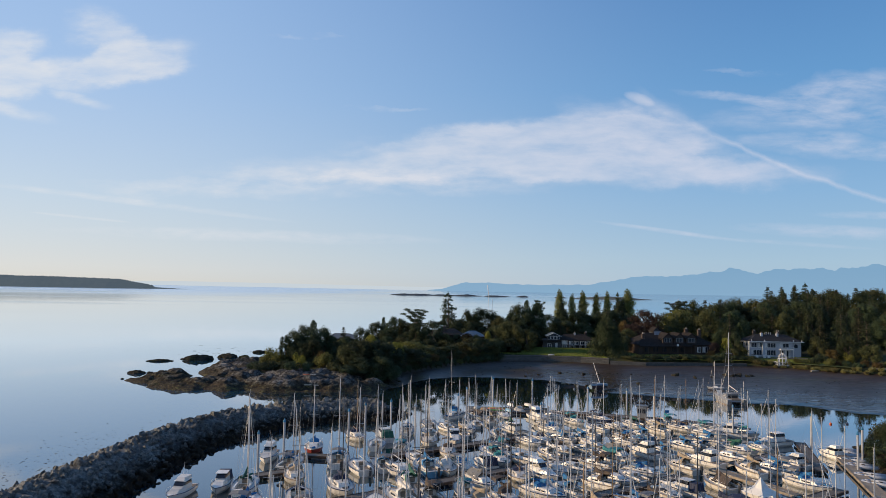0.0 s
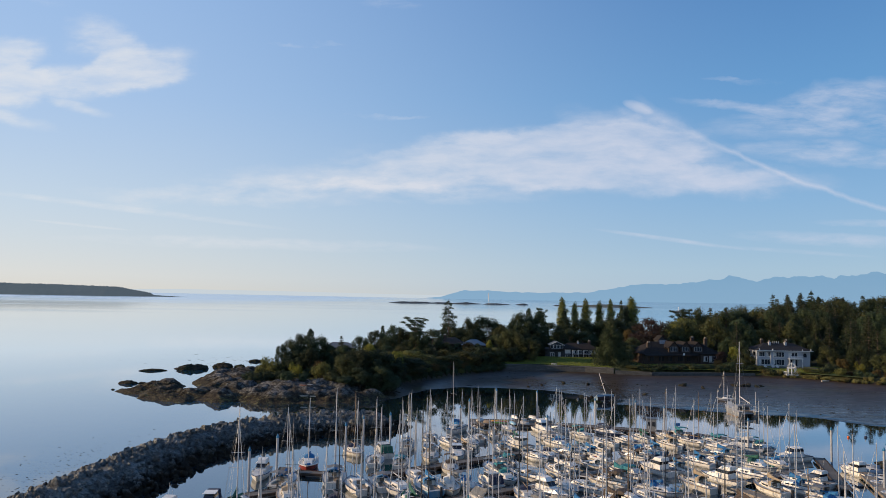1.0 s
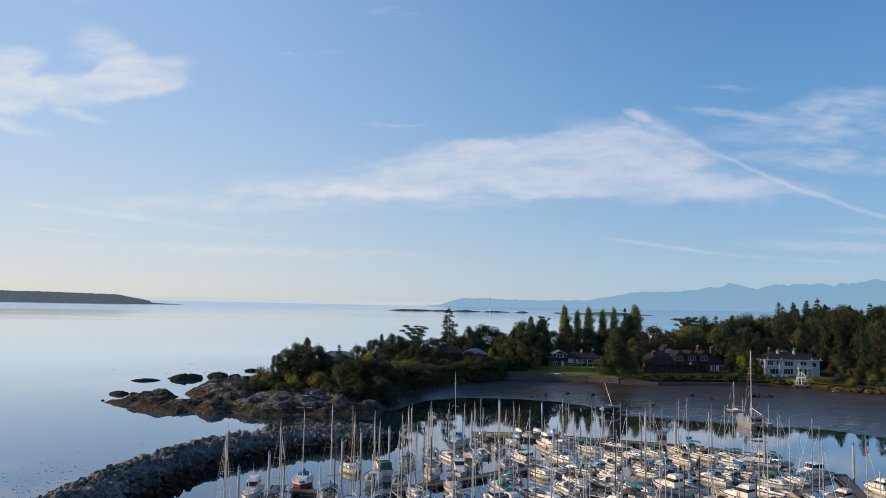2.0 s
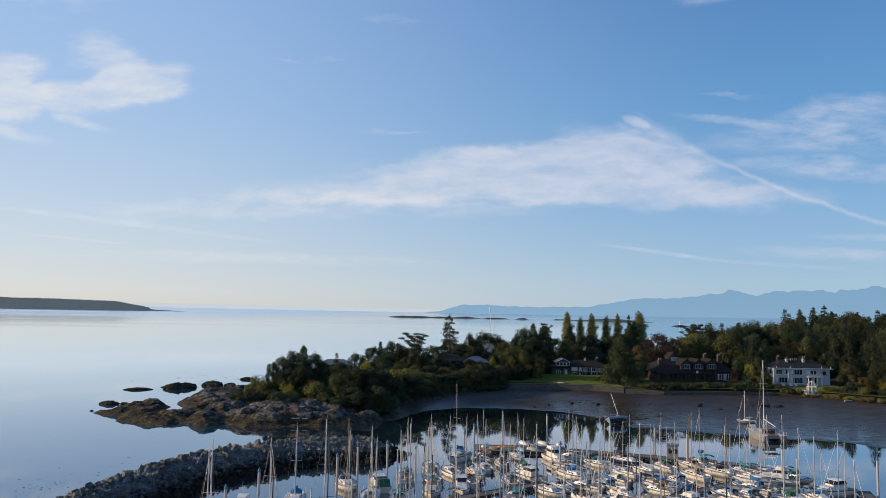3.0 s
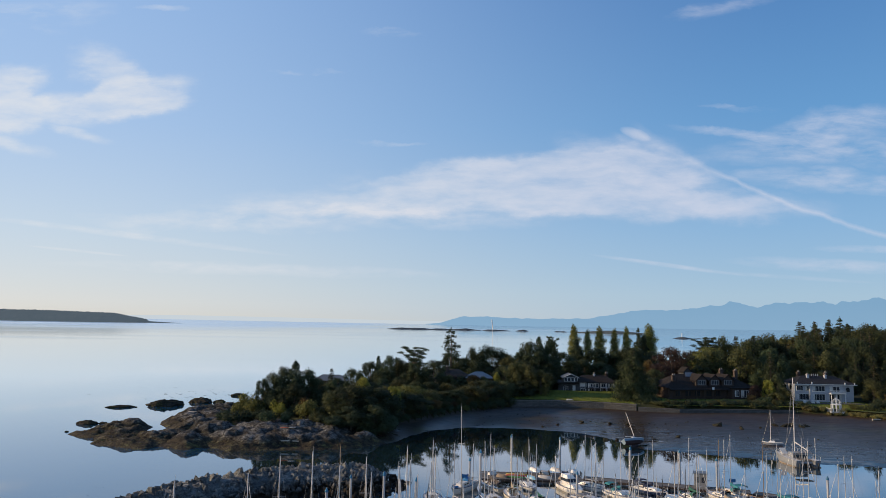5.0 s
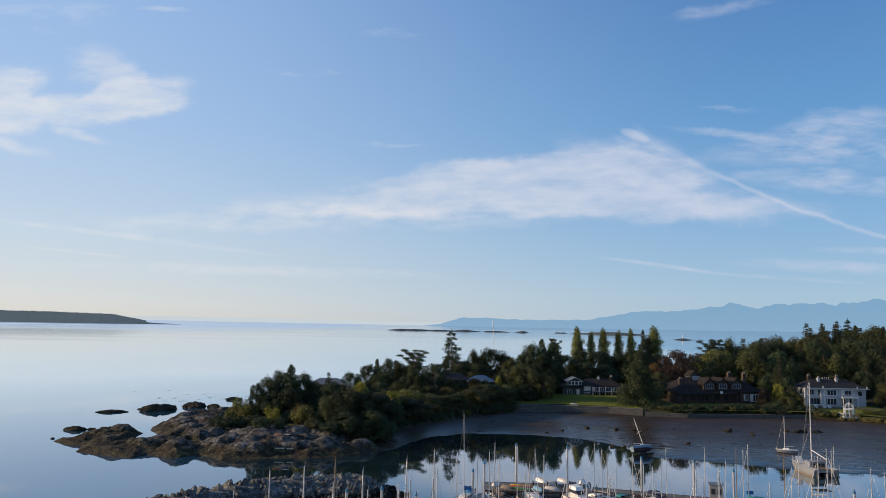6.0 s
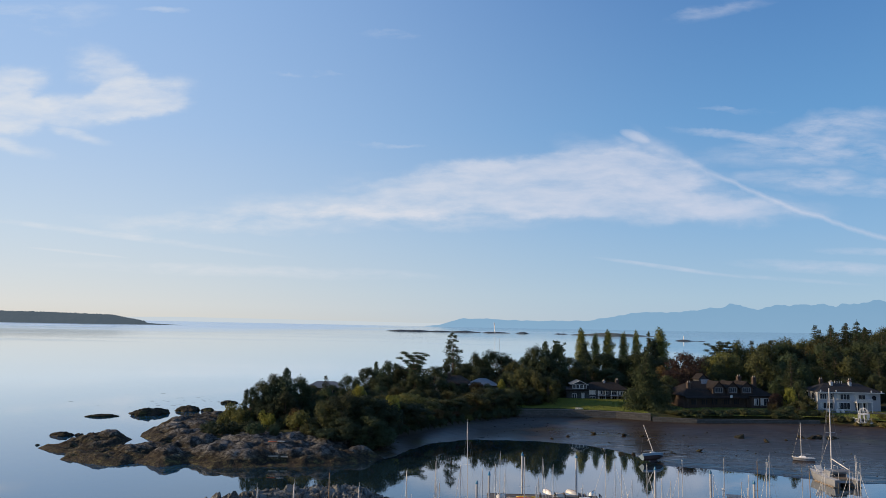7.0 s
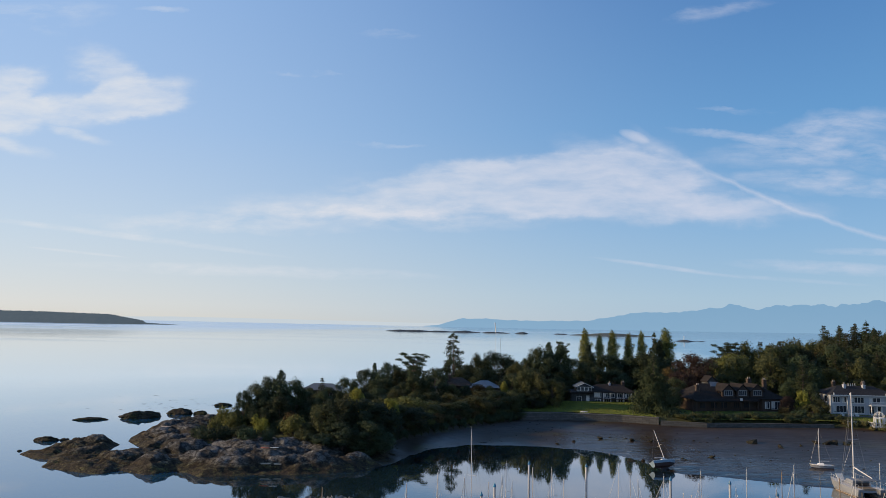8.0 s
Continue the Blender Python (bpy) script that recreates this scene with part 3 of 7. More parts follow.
# ---- trees ----
def leaf_cloud(rng, centres, radii, count, size, flat=0.8, droop=0.0, up=0.35):
    """Many small leaf sprays spread through round clumps; returns vertices and faces."""
    centres, radii = np.array(centres, float), np.array(radii, float)
    count, size = int(count * 1.75), size * 0.64
    share = radii.prod(1) ** 0.72
    pick = rng.choice(len(centres), count, p=share / share.sum())
    d = rng.normal(size=(count, 3))
    d /= np.linalg.norm(d, axis=1)[:, None]
    r = rng.random(count) ** 0.33 * (0.82 + 0.36 * rng.random(count))
    pos = centres[pick] + d * r[:, None] * radii[pick]
    nrm = d + rng.normal(size=(count, 3)) * 0.5 + np.array([0, 0, up])
    nrm /= np.linalg.norm(nrm, axis=1)[:, None]
    t = np.cross(nrm, rng.normal(size=(count, 3)))
    t /= np.linalg.norm(t, axis=1)[:, None] + 1e-9
    b = np.cross(nrm, t)
    s = size * (0.55 + 0.9 * rng.random(count))[:, None]
    t, b = t * s, b * s * flat
    drop = np.array([0, 0, -droop]) * s
    v = np.stack([pos - t + drop * 0.3, pos + t * 0.6 - b * 0.72 + drop, pos + t * 0.6 + b * 0.72 + drop], 1).reshape(-1, 3)
    f = np.arange(count * 3).reshape(-1, 3)
    return v, f


def limb_mesh(bars):
    bm = bmesh.new()
    for a, b, r0, r1 in bars:
        rod(bm, a, b, r0, r1, sides=6)
    return bm


def plant(name, label, category, bars, cloud, leafmat, group="", top_name="crown"):
    ob = tagged(new(name), label, category, group)
    if bars:
        part("trunk", limb_mesh(bars), BARK, ob)
    v, f = cloud
    crown = mesh_object(top_name, v.tolist(), f.tolist(), leafmat)
    crown.parent = ob
    return ob


def fir(seed, h=18.0, w=3.4, leafmat=None, count=2600, sparse=0.0, label="tall dark green fir with drooping branches"):
    """A conifer: whorls of drooping boughs on a straight trunk."""
    rng = np.random.default_rng(seed)
    bars = [((0, 0, -0.6), (0.1, 0, h * 0.55), 0.035 * h * 0.5, 0.02 * h * 0.5), ((0.1, 0, h * 0.55), (0.0, 0.1, h * 0.97), 0.02 * h * 0.5, 0.02)]
    cen, rad = [], []
    z = h * (0.12 + 0.2 * sparse)
    while z < h * 0.98:
        k = (z / h)
        reach = w * (1 - k) ** 0.8 * (0.75 + 0.5 * rng.random()) + 0.25
        n = int(5 + 3 * (1 - k))
        a0 = rng.random() * 6.3
        for i in range(n):
            if rng.random() < sparse:
                continue
            a = a0 + i * 6.283 / n + rng.normal() * 0.25
            rr = reach * (0.65 + 0.5 * rng.random())
            tip = np.array([math.cos(a) * rr, math.sin(a) * rr, z - 0.28 * rr])
            bars.append(((0, 0, z), tuple(tip * np.array([0.9, 0.9, 1])), 0.05, 0.015))
            for q in (0.45, 0.8):
                cen.append((math.cos(a) * rr * q, math.sin(a) * rr * q, z - 0.28 * rr * q))
                rad.append((0.30 * rr + 0.15, 0.30 * rr + 0.15, 0.22 * rr * 0.6 + 0.28))
        z += h * 0.042 * (0.8 + 0.5 * rng.random()) * (1.3 - 0.5 * k)
    cen.append((0, 0, h * 0.97)), rad.append((0.25, 0.25, 0.7))
    return plant("conifer_tree", label, "tree", bars, leaf_cloud(rng, cen, rad, count, 0.42, 0.55, 0.5), leafmat or FIR)


def broad(seed, h=10.0, w=4.5, leafmat=None, count=3000, label="broad leafy green tree with a rounded uneven crown", low=0.12, size=0.38, tall=1.0, name="broadleaf_tree"):
    """A leafy tree: forked limbs and a crown of uneven clumps."""
    rng = np.random.default_rng(seed)
    bars = [((0, 0, -0.6), (0.15, 0.1, h * 0.33), 0.03 * h, 0.022 * h)]
    cen, rad = [], []
    n = 15
    for i in range(n):
        a = i * 2.4 + rng.normal() * 0.4
        k = (i + 0.5) / n
        zz = h * (low + (0.88 - low) * k)
        reach = w * (math.sin(math.pi * min(0.98, 0.22 + 0.68 * k)) ** 0.7) * (0.45 + 0.42 * rng.random())
        c = (math.cos(a) * reach, math.sin(a) * reach, zz)
        cen.append(c)
        s = w * (0.26 + 0.20 * rng.random())
        rad.append((s, s, s * (0.8 + 0.3 * rng.random()) * tall))
        bars.append(((0.15, 0.1, h * min(0.33, k * 0.6)), (c[0] * 0.8, c[1] * 0.8, c[2]), 0.011 * h, 0.02))
    for i in range(9):
        a, k = rng.random() * 6.28, rng.random()
        cen.append((math.cos(a) * w * 0.85 * (1 - 0.5 * k), math.sin(a) * w * 0.85 * (1 - 0.5 * k), h * (0.25 + 0.7 * k)))
        s = w * 0.16
        rad.append((s, s, s))
    cen.append((0, 0, h * 0.86)), rad.append((w * 0.35, w * 0.35, h * 0.14))
    return plant(name, label, "tree", bars, leaf_cloud(rng, cen, rad, count, size, 0.7), leafmat or LEAF)


def column(seed, h=18.0, w=1.7, count=4200):
    """A columnar poplar with upswept boughs."""
    rng = np.random.default_rng(seed)
    bars = [((0, 0, -0.6), (0, 0, h * 0.9), 0.32, 0.04)]
    cen, rad = [], []
    for i in range(44):
        k = 0.10 + 0.86 * i / 43
        a = i * 2.4
        spire = min(1.0, (k / 0.22) ** 0.7) * min(1.0, (1.05 - k) / 0.36) ** 0.65
        r = w * 0.62 * spire * (0.55 + 0.75 * rng.random())
        cen.append((math.cos(a) * r * 0.8, math.sin(a) * r * 0.8, h * k))
        bulge = 0.12 + 0.42 * spire * (0.75 + 0.5 * rng.random())
        rad.append((w * bulge, w * bulge, h * 0.085))
        bars.append(((0, 0, h * max(0.05, k - 0.12)), (cen[-1][0], cen[-1][1], h * k), 0.05, 0.02))
    return plant("poplar_tree", "tall columnar poplar with yellow-green autumn leaves", "tree", bars, leaf_cloud(rng, cen, rad, count, 0.36, 0.6), POPLAR, "row of poplars")


def pine(seed, h=14.0, w=4.0, tiers=4, label="windswept pine with flat tiers of dark needles", bare=0.45, count=1900, lean=0.8, taper=0.0, plate=0.032, boughs=4):
    """An old pine: a bare leaning trunk and flat plates of needles."""
    rng = np.random.default_rng(seed)
    pts = [(0, 0, -0.6), (lean * 0.3, 0.1, h * 0.35), (lean * 0.5, 0, h * 0.65), (lean, 0.1, h * 0.96)]
    bars = [(a, b, 0.022 * h * (1 - 0.3 * i), 0.022 * h * (1 - 0.3 * (i + 1))) for i, (a, b) in enumerate(zip(pts, pts[1:]))]
    cen, rad = [], []
    for i in range(tiers):
        k = bare + (0.97 - bare) * i / max(1, tiers - 1)
        for j in range(boughs):
            a = i * 1.9 + j * 6.4 / boughs + rng.normal() * 0.3
            rr = w * (1.0 - 0.55 * abs(k - 0.68)) * (1 - taper * (k - bare)) * (0.30 + 0.7 * rng.random())
            base = (lean * k, 0, h * (k - (0.02 if taper else 0.13)))
            c = (lean * k + math.cos(a) * rr, math.sin(a) * rr, h * (k + 0.035 * taper * rng.normal()) + rng.normal() * 0.3)
            bars.append((base, c, 0.09, 0.03))
            for q in (0.55, 0.95):
                cen.append((base[0] + (c[0] - base[0]) * q, base[1] + (c[1] - base[1]) * q, base[2] + (c[2] - base[2]) * q + 0.2))
                rad.append((w * (0.23 - 0.1 * taper * k), w * (0.23 - 0.1 * taper * k), plate * h * (0.6 + 0.5 * rng.random())))
    return plant("pine_tree", label, "tree", bars, leaf_cloud(rng, cen, rad, count, 0.34, 0.5, 0.0), PINE)


def shrub(seed, h=2.6, w=2.2, leafmat=None, count=900, label="rounded green shoreline shrub", size=0.26):
    rng = np.random.default_rng(seed)
    bars = [((0, 0, -0.3), (math.cos(a) * w * 0.4, math.sin(a) * w * 0.4, h * 0.6), 0.06, 0.02) for a in (0.3, 1.6, 2.9, 4.1, 5.3)]
    cen, rad = [], []
    for i in range(10):
        a, k = i * 2.4, rng.random()
        r = w * 0.62 * math.sqrt((i + 0.3) / 10)
        cen.append((math.cos(a) * r, math.sin(a) * r, h * (0.32 + 0.4 * k) * (1 - 0.25 * r / w)))
        rad.append((w * 0.36, w * 0.36, h * 0.32))
    return plant("shrub", label, "shrub", bars, leaf_cloud(rng, cen, rad, count, size, 0.7, up=0.5), leafmat or LEAF, top_name="foliage")


PROTO = {}


def grow(kind, x, y, h, w=None, turn=None, z=None):
    """Puts a copy of a kind of tree at (x, y), h metres high and w metres in radius."""
    src, h0, w0 = PROTO[kind]
    z = height_at(x, y) if z is None else z
    w = w0 * h / h0 if w is None else w
    turn = (x * 37.7 + y * 19.3) % 360 if turn is None else turn
    m = pose(x, y, z - 0.1, 0, 0, turn) @ Matrix.Diagonal((w / w0, w / w0, h / h0, 1))
    return copy_thing(src, m)



def stand(kind, x, y, top, w):
    """Puts a tree whose crown ends at the height top above the sea."""
    return grow(kind, x, y, max(0.8, top - height_at(x, y)), w * 1.22)


def make_prototypes():
    PROTO.update(
        fir_a=(fir(1, 18, 3.6), 18, 3.6), fir_b=(fir(2, 18, 4.2), 18, 4.2),
        fir_c=(fir(3, 18, 3.2, sparse=0.25, count=2000, label="ragged dark fir with gaps between its boughs"), 18, 3.2),
        cedar=(fir(4, 13, 7.6, count=12000, leafmat=FIR, label="wide spreading cedar with layered green boughs"), 13, 7.6),
        cypress_a=(broad(5, 11, 4.2, FIR, 5200, "dense dark green cypress with a ragged top", 0.1, 0.33, 1.25, "cypress_tree"), 11, 4.2),
        cypress_b=(broad(6, 11, 4.2, PINE, 5200, "dense dark evergreen shoreline tree", 0.1, 0.33, 1.3, "cypress_tree"), 11, 4.2),
        cypress_c=(fir(25, 11.5, 4.6, PINE, 6500, 0.0, "dense dark green evergreen with a pointed top"), 11.5, 4.6),
        leafy_a=(broad(7), 10, 4.5), leafy_b=(broad(8, leafmat=LEAF), 10, 4.5),
        olive=(broad(9, leafmat=OLIVE, label="olive green leafy tree catching the low sun"), 10, 4.5),
        gold=(broad(10, 7, 3.0, GOLD, 2000, "yellow-green leafy garden tree"), 7, 3.0),
        copper=(broad(11, 12, 5.5, COPPER, 3600, "dark copper-red broad garden tree"), 12, 5.5),
        rust=(broad(12, 7, 2.6, RUST, 1600, "small rust-orange autumn tree"), 7, 2.6),
        poplar_a=(column(13), 18, 1.7), poplar_b=(column(14), 18, 1.7),
        pine_a=(pine(15, 14, 4.2, 4, bare=0.66, count=3000, boughs=5), 14, 4.2),
        pine_b=(fir(26, 18, 4.4, PINE, 3000, 0.42, "tall ragged pine with sparse drooping branches"), 18, 4.4),
        bush=(shrub(17), 2.6, 2.2), bush_dark=(shrub(18, leafmat=PINE, label="dense dark green shoreline shrub"), 2.6, 2.2),
        bush_olive=(shrub(19, leafmat=OLIVE, label="olive yellow shoreline shrub in low sun"), 2.6, 2.2),
        bush_gold=(shrub(20, leafmat=GOLD, label="bright yellow-green garden shrub"), 2.6, 2.2),
        reed=(shrub(22, 1.5, 1.4, REED, 700, "tuft of dry yellow shore reeds", 0.2), 1.5, 1.4),
        bush_rust=(shrub(21, leafmat=RUST, label="rust-brown autumn shrub by the shore"), 2.6, 2.2),
    )


make_prototypes()


def plant_point():
    """The rocky point: dark evergreens, sunlit shrubs before them."""
    for row in (("cypress_c", -41.2, 200, 15.9, 4.2), ("cypress_b", -43.8, 201, 14.3, 3.0), ("cypress_a", -46.4, 200, 12.6, 2.7), ("cypress_b", -48.2, 198, 11.6, 1.9), ("cypress_a", -38.6, 203, 13.4, 2.9), ("cypress_b", -37.2, 206, 11.1, 2.4),
                ("cypress_b", -44.0, 197, 10.0, 3.0), ("cypress_a", -40.0, 196, 10.5, 3.2), ("fir_b", -35.3, 216, 13.1, 2.2), ("cypress_b", -34.8, 214, 10.2, 2.4), ("cypress_a", -31.3, 228, 12.1, 2.7), ("leafy_b", -29.4, 222, 9.0, 3.0),
                ("cypress_b", -29.2, 252, 13.1, 3.4), ("cypress_c", -27.4, 255, 14.7, 3.0), ("cypress_b", -23.4, 252, 15.0, 3.7), ("cypress_a", -20.0, 250, 13.6, 3.2), ("cypress_a", -24.0, 244, 11.0, 3.6), ("cypress_b", -18.0, 240, 10.4, 3.2),
                ("cypress_b", -9.9, 240, 14.4, 3.8), ("cypress_a", -14.5, 238, 12.3, 3.0), ("leafy_a", -29.4, 189, 9.7, 3.2), ("cypress_a", -26.1, 190, 11.0, 4.0), ("cypress_b", -22.5, 192, 10.8, 4.2), ("cypress_b", -18.6, 194, 9.8, 4.0),
                ("cypress_b", -25.0, 184.5, 7.0, 3.4), ("cypress_a", -20.4, 186.0, 7.2, 3.4), ("bush_dark", -28.6, 182.0, 5.4, 2.4), ("bush_dark", -17.6, 187.5, 5.6, 3.0),
                ("gold", -25.6, 207, 11.5, 2.2), ("olive", -15.2, 214, 9.4, 4.8), ("gold", -17.7, 204, 9.7, 1.7), ("leafy_b", -10.5, 219, 7.8, 4.1), ("leafy_a", -5.8, 224, 6.8, 3.7), ("cypress_a", -13.0, 207, 7.4, 4.0), ("leafy_b", -20.0, 211, 9.0, 3.6),
                ("bush_olive", -52.9, 201, 8.4, 2.2), ("bush_olive", -49.6, 196, 7.5, 2.6), ("bush_olive", -53.6, 197, 6.3, 1.9), ("bush_gold", -42.8, 192, 7.5, 1.9), ("bush_olive", -35.8, 190, 8.1, 2.6), ("bush_rust", -36.4, 191.5, 8.2, 1.6),
                ("bush_dark", -43.1, 184, 6.2, 2.2), ("bush_dark", -39.3, 184, 6.0, 1.3), ("bush_dark", -51.9, 187, 5.4, 2.3), ("bush_dark", -49.0, 189, 5.6, 2.0), ("bush", -32.1, 184, 5.9, 2.0), ("bush_dark", -46.0, 189, 5.8, 2.0), ("bush_dark", -55.6, 193, 5.0, 1.8),
                ("bush", -33.0, 189, 6.4, 2.0), ("cypress_b", -42.5, 227, 8.6, 2.6), ("leafy_b", -38.0, 230, 8.4, 2.6), ("cypress_a", -36.0, 224, 8.8, 2.2), ("leafy_b", -4.6, 239, 10.2, 2.8), ("cypress_b", -1.4, 240, 9.9, 2.4), ("cypress_b", 1.6, 239, 9.8, 2.4), ("leafy_b", 5.4, 239, 10.0, 2.4), ("leafy_b", -43.5, 241, 8.4, 2.8), ("cypress_b", -38.6, 241, 8.6, 2.8), ("bush_dark", -39.0, 193, 6.6, 2.2)):
        stand(*row)
    grow("pine_a", -16.0, 245, 13.5, 5.2, 40), grow("pine_b", -4.6, 262, 18.8, 6.4, 10)
    grow("leafy_b", -16.0, 207, 4.6, 3.0), grow("bush_dark", -6.4, 221.5, 2.8, 2.8), grow("bush", 0.6, 226.5, 2.6, 2.6), grow("bush", 4.6, 229.5, 3.0, 2.6), grow("bush_dark", 9.0, 232.0, 2.8, 2.2)
    for x, y, h in ((-29.0, 238, 6.0), (-24.0, 236, 6.0), (-19.0, 232, 5.8), (-14.4, 230, 5.2), (-10.0, 231, 5.0), (-22.0, 226, 5.0), (-27.0, 230, 5.0), (-5.0, 233, 4.6), (0.0, 234, 4.0)):
        grow(("cypress_b", "leafy_b", "cypress_a")[int(h * 10) % 3], x, y, h, 3.4)


def plant_gardens():
    """Behind the bay: poplars, cedar, copper tree and the garden trees."""
    for row in (("leafy_a", 2.6, 262, 17.5, 2.4), ("cypress_a", 8.7, 264, 17.9, 5.2), ("leafy_b", 14.2, 258, 15.4, 3.0), ("cypress_b", 4.0, 256, 13.6, 4.2), ("cypress_a", -1.6, 258, 13.0, 3.6), ("cypress_b", 12.0, 252, 12.6, 3.6),
                ("leafy_b", 1.5, 227.5, 8.4, 4.0), ("cypress_b", 6.5, 231.5, 9.4, 3.6), ("leafy_b", 10.6, 233.5, 8.6, 2.8), ("cypress_a", -3.0, 222.5, 7.4, 3.2), ("leafy_b", 4.3, 236, 9.2, 4.6), ("leafy_b", 11.2, 237, 9.0, 3.8), ("gold", 9.3, 240, 11.1, 1.3), ("rust", 2.2, 238, 10.4, 1.8), ("leafy_a", 15.4, 244, 14.3, 3.4), ("leafy_b", 18.1, 243, 14.1, 3.6), ("olive", 22.6, 242, 12.2, 3.0),
                ("cypress_a", 21.0, 264, 19.7, 3.6), ("cypress_c", 24.6, 266, 21.6, 4.6), ("cypress_a", 28.4, 266, 20.1, 3.8), ("cypress_b", 24.0, 261, 17.0, 5.6), ("leafy_a", 28.6, 262, 12.2, 3.0), ("cypress_b", 18.0, 258, 14.0, 4.0), ("pine_a", 30.5, 280, 20.8, 2.2),
                ("cypress_b", 17.0, 240, 9.0, 3.4), ("bush_dark", 13.6, 238, 6.4, 2.4), ("leafy_b", 22.0, 246, 10.0, 3.2), ("cypress_a", 26.0, 252, 10.5, 3.2),
                ("fir_a", 37.1, 266, 13.9, 3.0), ("poplar_b", 40.8, 296, 24.9, 2.1), ("poplar_a", 45.8, 296, 23.4, 1.5), ("poplar_b", 50.3, 296, 24.5, 2.0), ("poplar_a", 55.8, 296, 24.0, 1.6), ("poplar_b", 60.3, 296, 24.5, 1.6),
                ("pine_b", 63.7, 292, 25.2, 3.4), ("poplar_b", 68.7, 296, 25.6, 2.7), ("cypress_b", 65.4, 294, 22.5, 3.0), ("cypress_c", 40.6, 288, 20.4, 4.8), ("cypress_a", 47.0, 284, 17.0, 5.7), ("cypress_b", 52.7, 284, 16.7, 5.7), ("cypress_a", 58.1, 280, 17.9, 5.6), ("cypress_b", 34.0, 278, 16.0, 5.2),
                ("cypress_b", 66.0, 282, 16.6, 4.6), ("cypress_a", 40.0, 272, 13.6, 4.4), ("cypress_b", 46.0, 270, 13.2, 4.6), ("cedar", 48.6, 237.5, 19.4, 5.6), ("copper", 67.9, 264, 18.9, 6.0), ("copper", 62.4, 259, 13.6, 4.4), ("rust", 59.7, 262, 14.6, 1.9), ("leafy_b", 58.7, 254, 12.2, 3.3),
                ("cypress_b", 57.0, 246, 10.0, 3.2), ("cypress_a", 54.4, 250, 11.0, 3.4), ("cypress_b", 75.6, 262, 13.0, 4.0),
                ("gold", 87.5, 238, 10.6, 1.7), ("leafy_b", 91.5, 237, 8.7, 2.4), ("copper", 84.2, 239, 9.0, 2.0), ("leafy_b", 88.6, 235, 7.4, 2.6), ("bush_dark", 85.0, 234, 6.4, 2.2), ("bush_rust", 82.0, 236, 6.6, 1.8), ("fir_b", 92.0, 247, 18.6, 3.6), ("cypress_b", 92.2, 243, 12.4, 2.2), ("cypress_b", 91.0, 251, 13.0, 3.2),
                ("bush_dark", 73.0, 230, 5.6, 2.6), ("bush_dark", 77.0, 231, 5.4, 2.6), ("bush_dark", 62.0, 229, 5.4, 2.2), ("bush_dark", 67.0, 229.5, 4.8, 2.2), ("bush", 81.0, 231, 5.8, 2.8)):
        stand(*row)
    # trees beyond the end of the white house
    grow("leafy_a", 117.5, 238, 7.0, 3.4), grow("fir_a", 121, 244, 14.0, 4.4), grow("fir_b", 127, 242, 16.5, 4.6), grow("cypress_a", 124, 232, 8.5, 4.0), grow("rust", 117, 228.5, 4.4, 2.2), grow("cypress_b", 115.4, 246, 9.5, 3.2)
    grow("bush_dark", 112.6, 226.5, 3.6, 2.6), grow("bush_gold", 120.6, 225.0, 4.2, 2.0), grow("fir_b", 135, 246, 17.0, 4.8), grow("fir_c", 131, 234, 13.0, 4.0), grow("leafy_b", 128, 226, 6.5, 3.6), grow("olive", 136, 224, 6.5, 3.6)


def skyline(x, y):
    """The height at which the woods' outline runs at a place, sloping up to the wooded rise."""
    u = (x + 2.9) / (y - 45.8)
    return 26.1 + (y - 45.8) * float(np.interp(u, [0.28, 0.341, 0.369, 0.416, 0.458, 0.489, 0.52, 0.56, 0.587, 0.618, 0.65, 0.69, 0.9], [-0.045, -0.040, -0.026, -0.018, -0.014, -0.013, 0.002, 0.006, 0.010, 0.002, 0.006, 0.012, 0.012]))


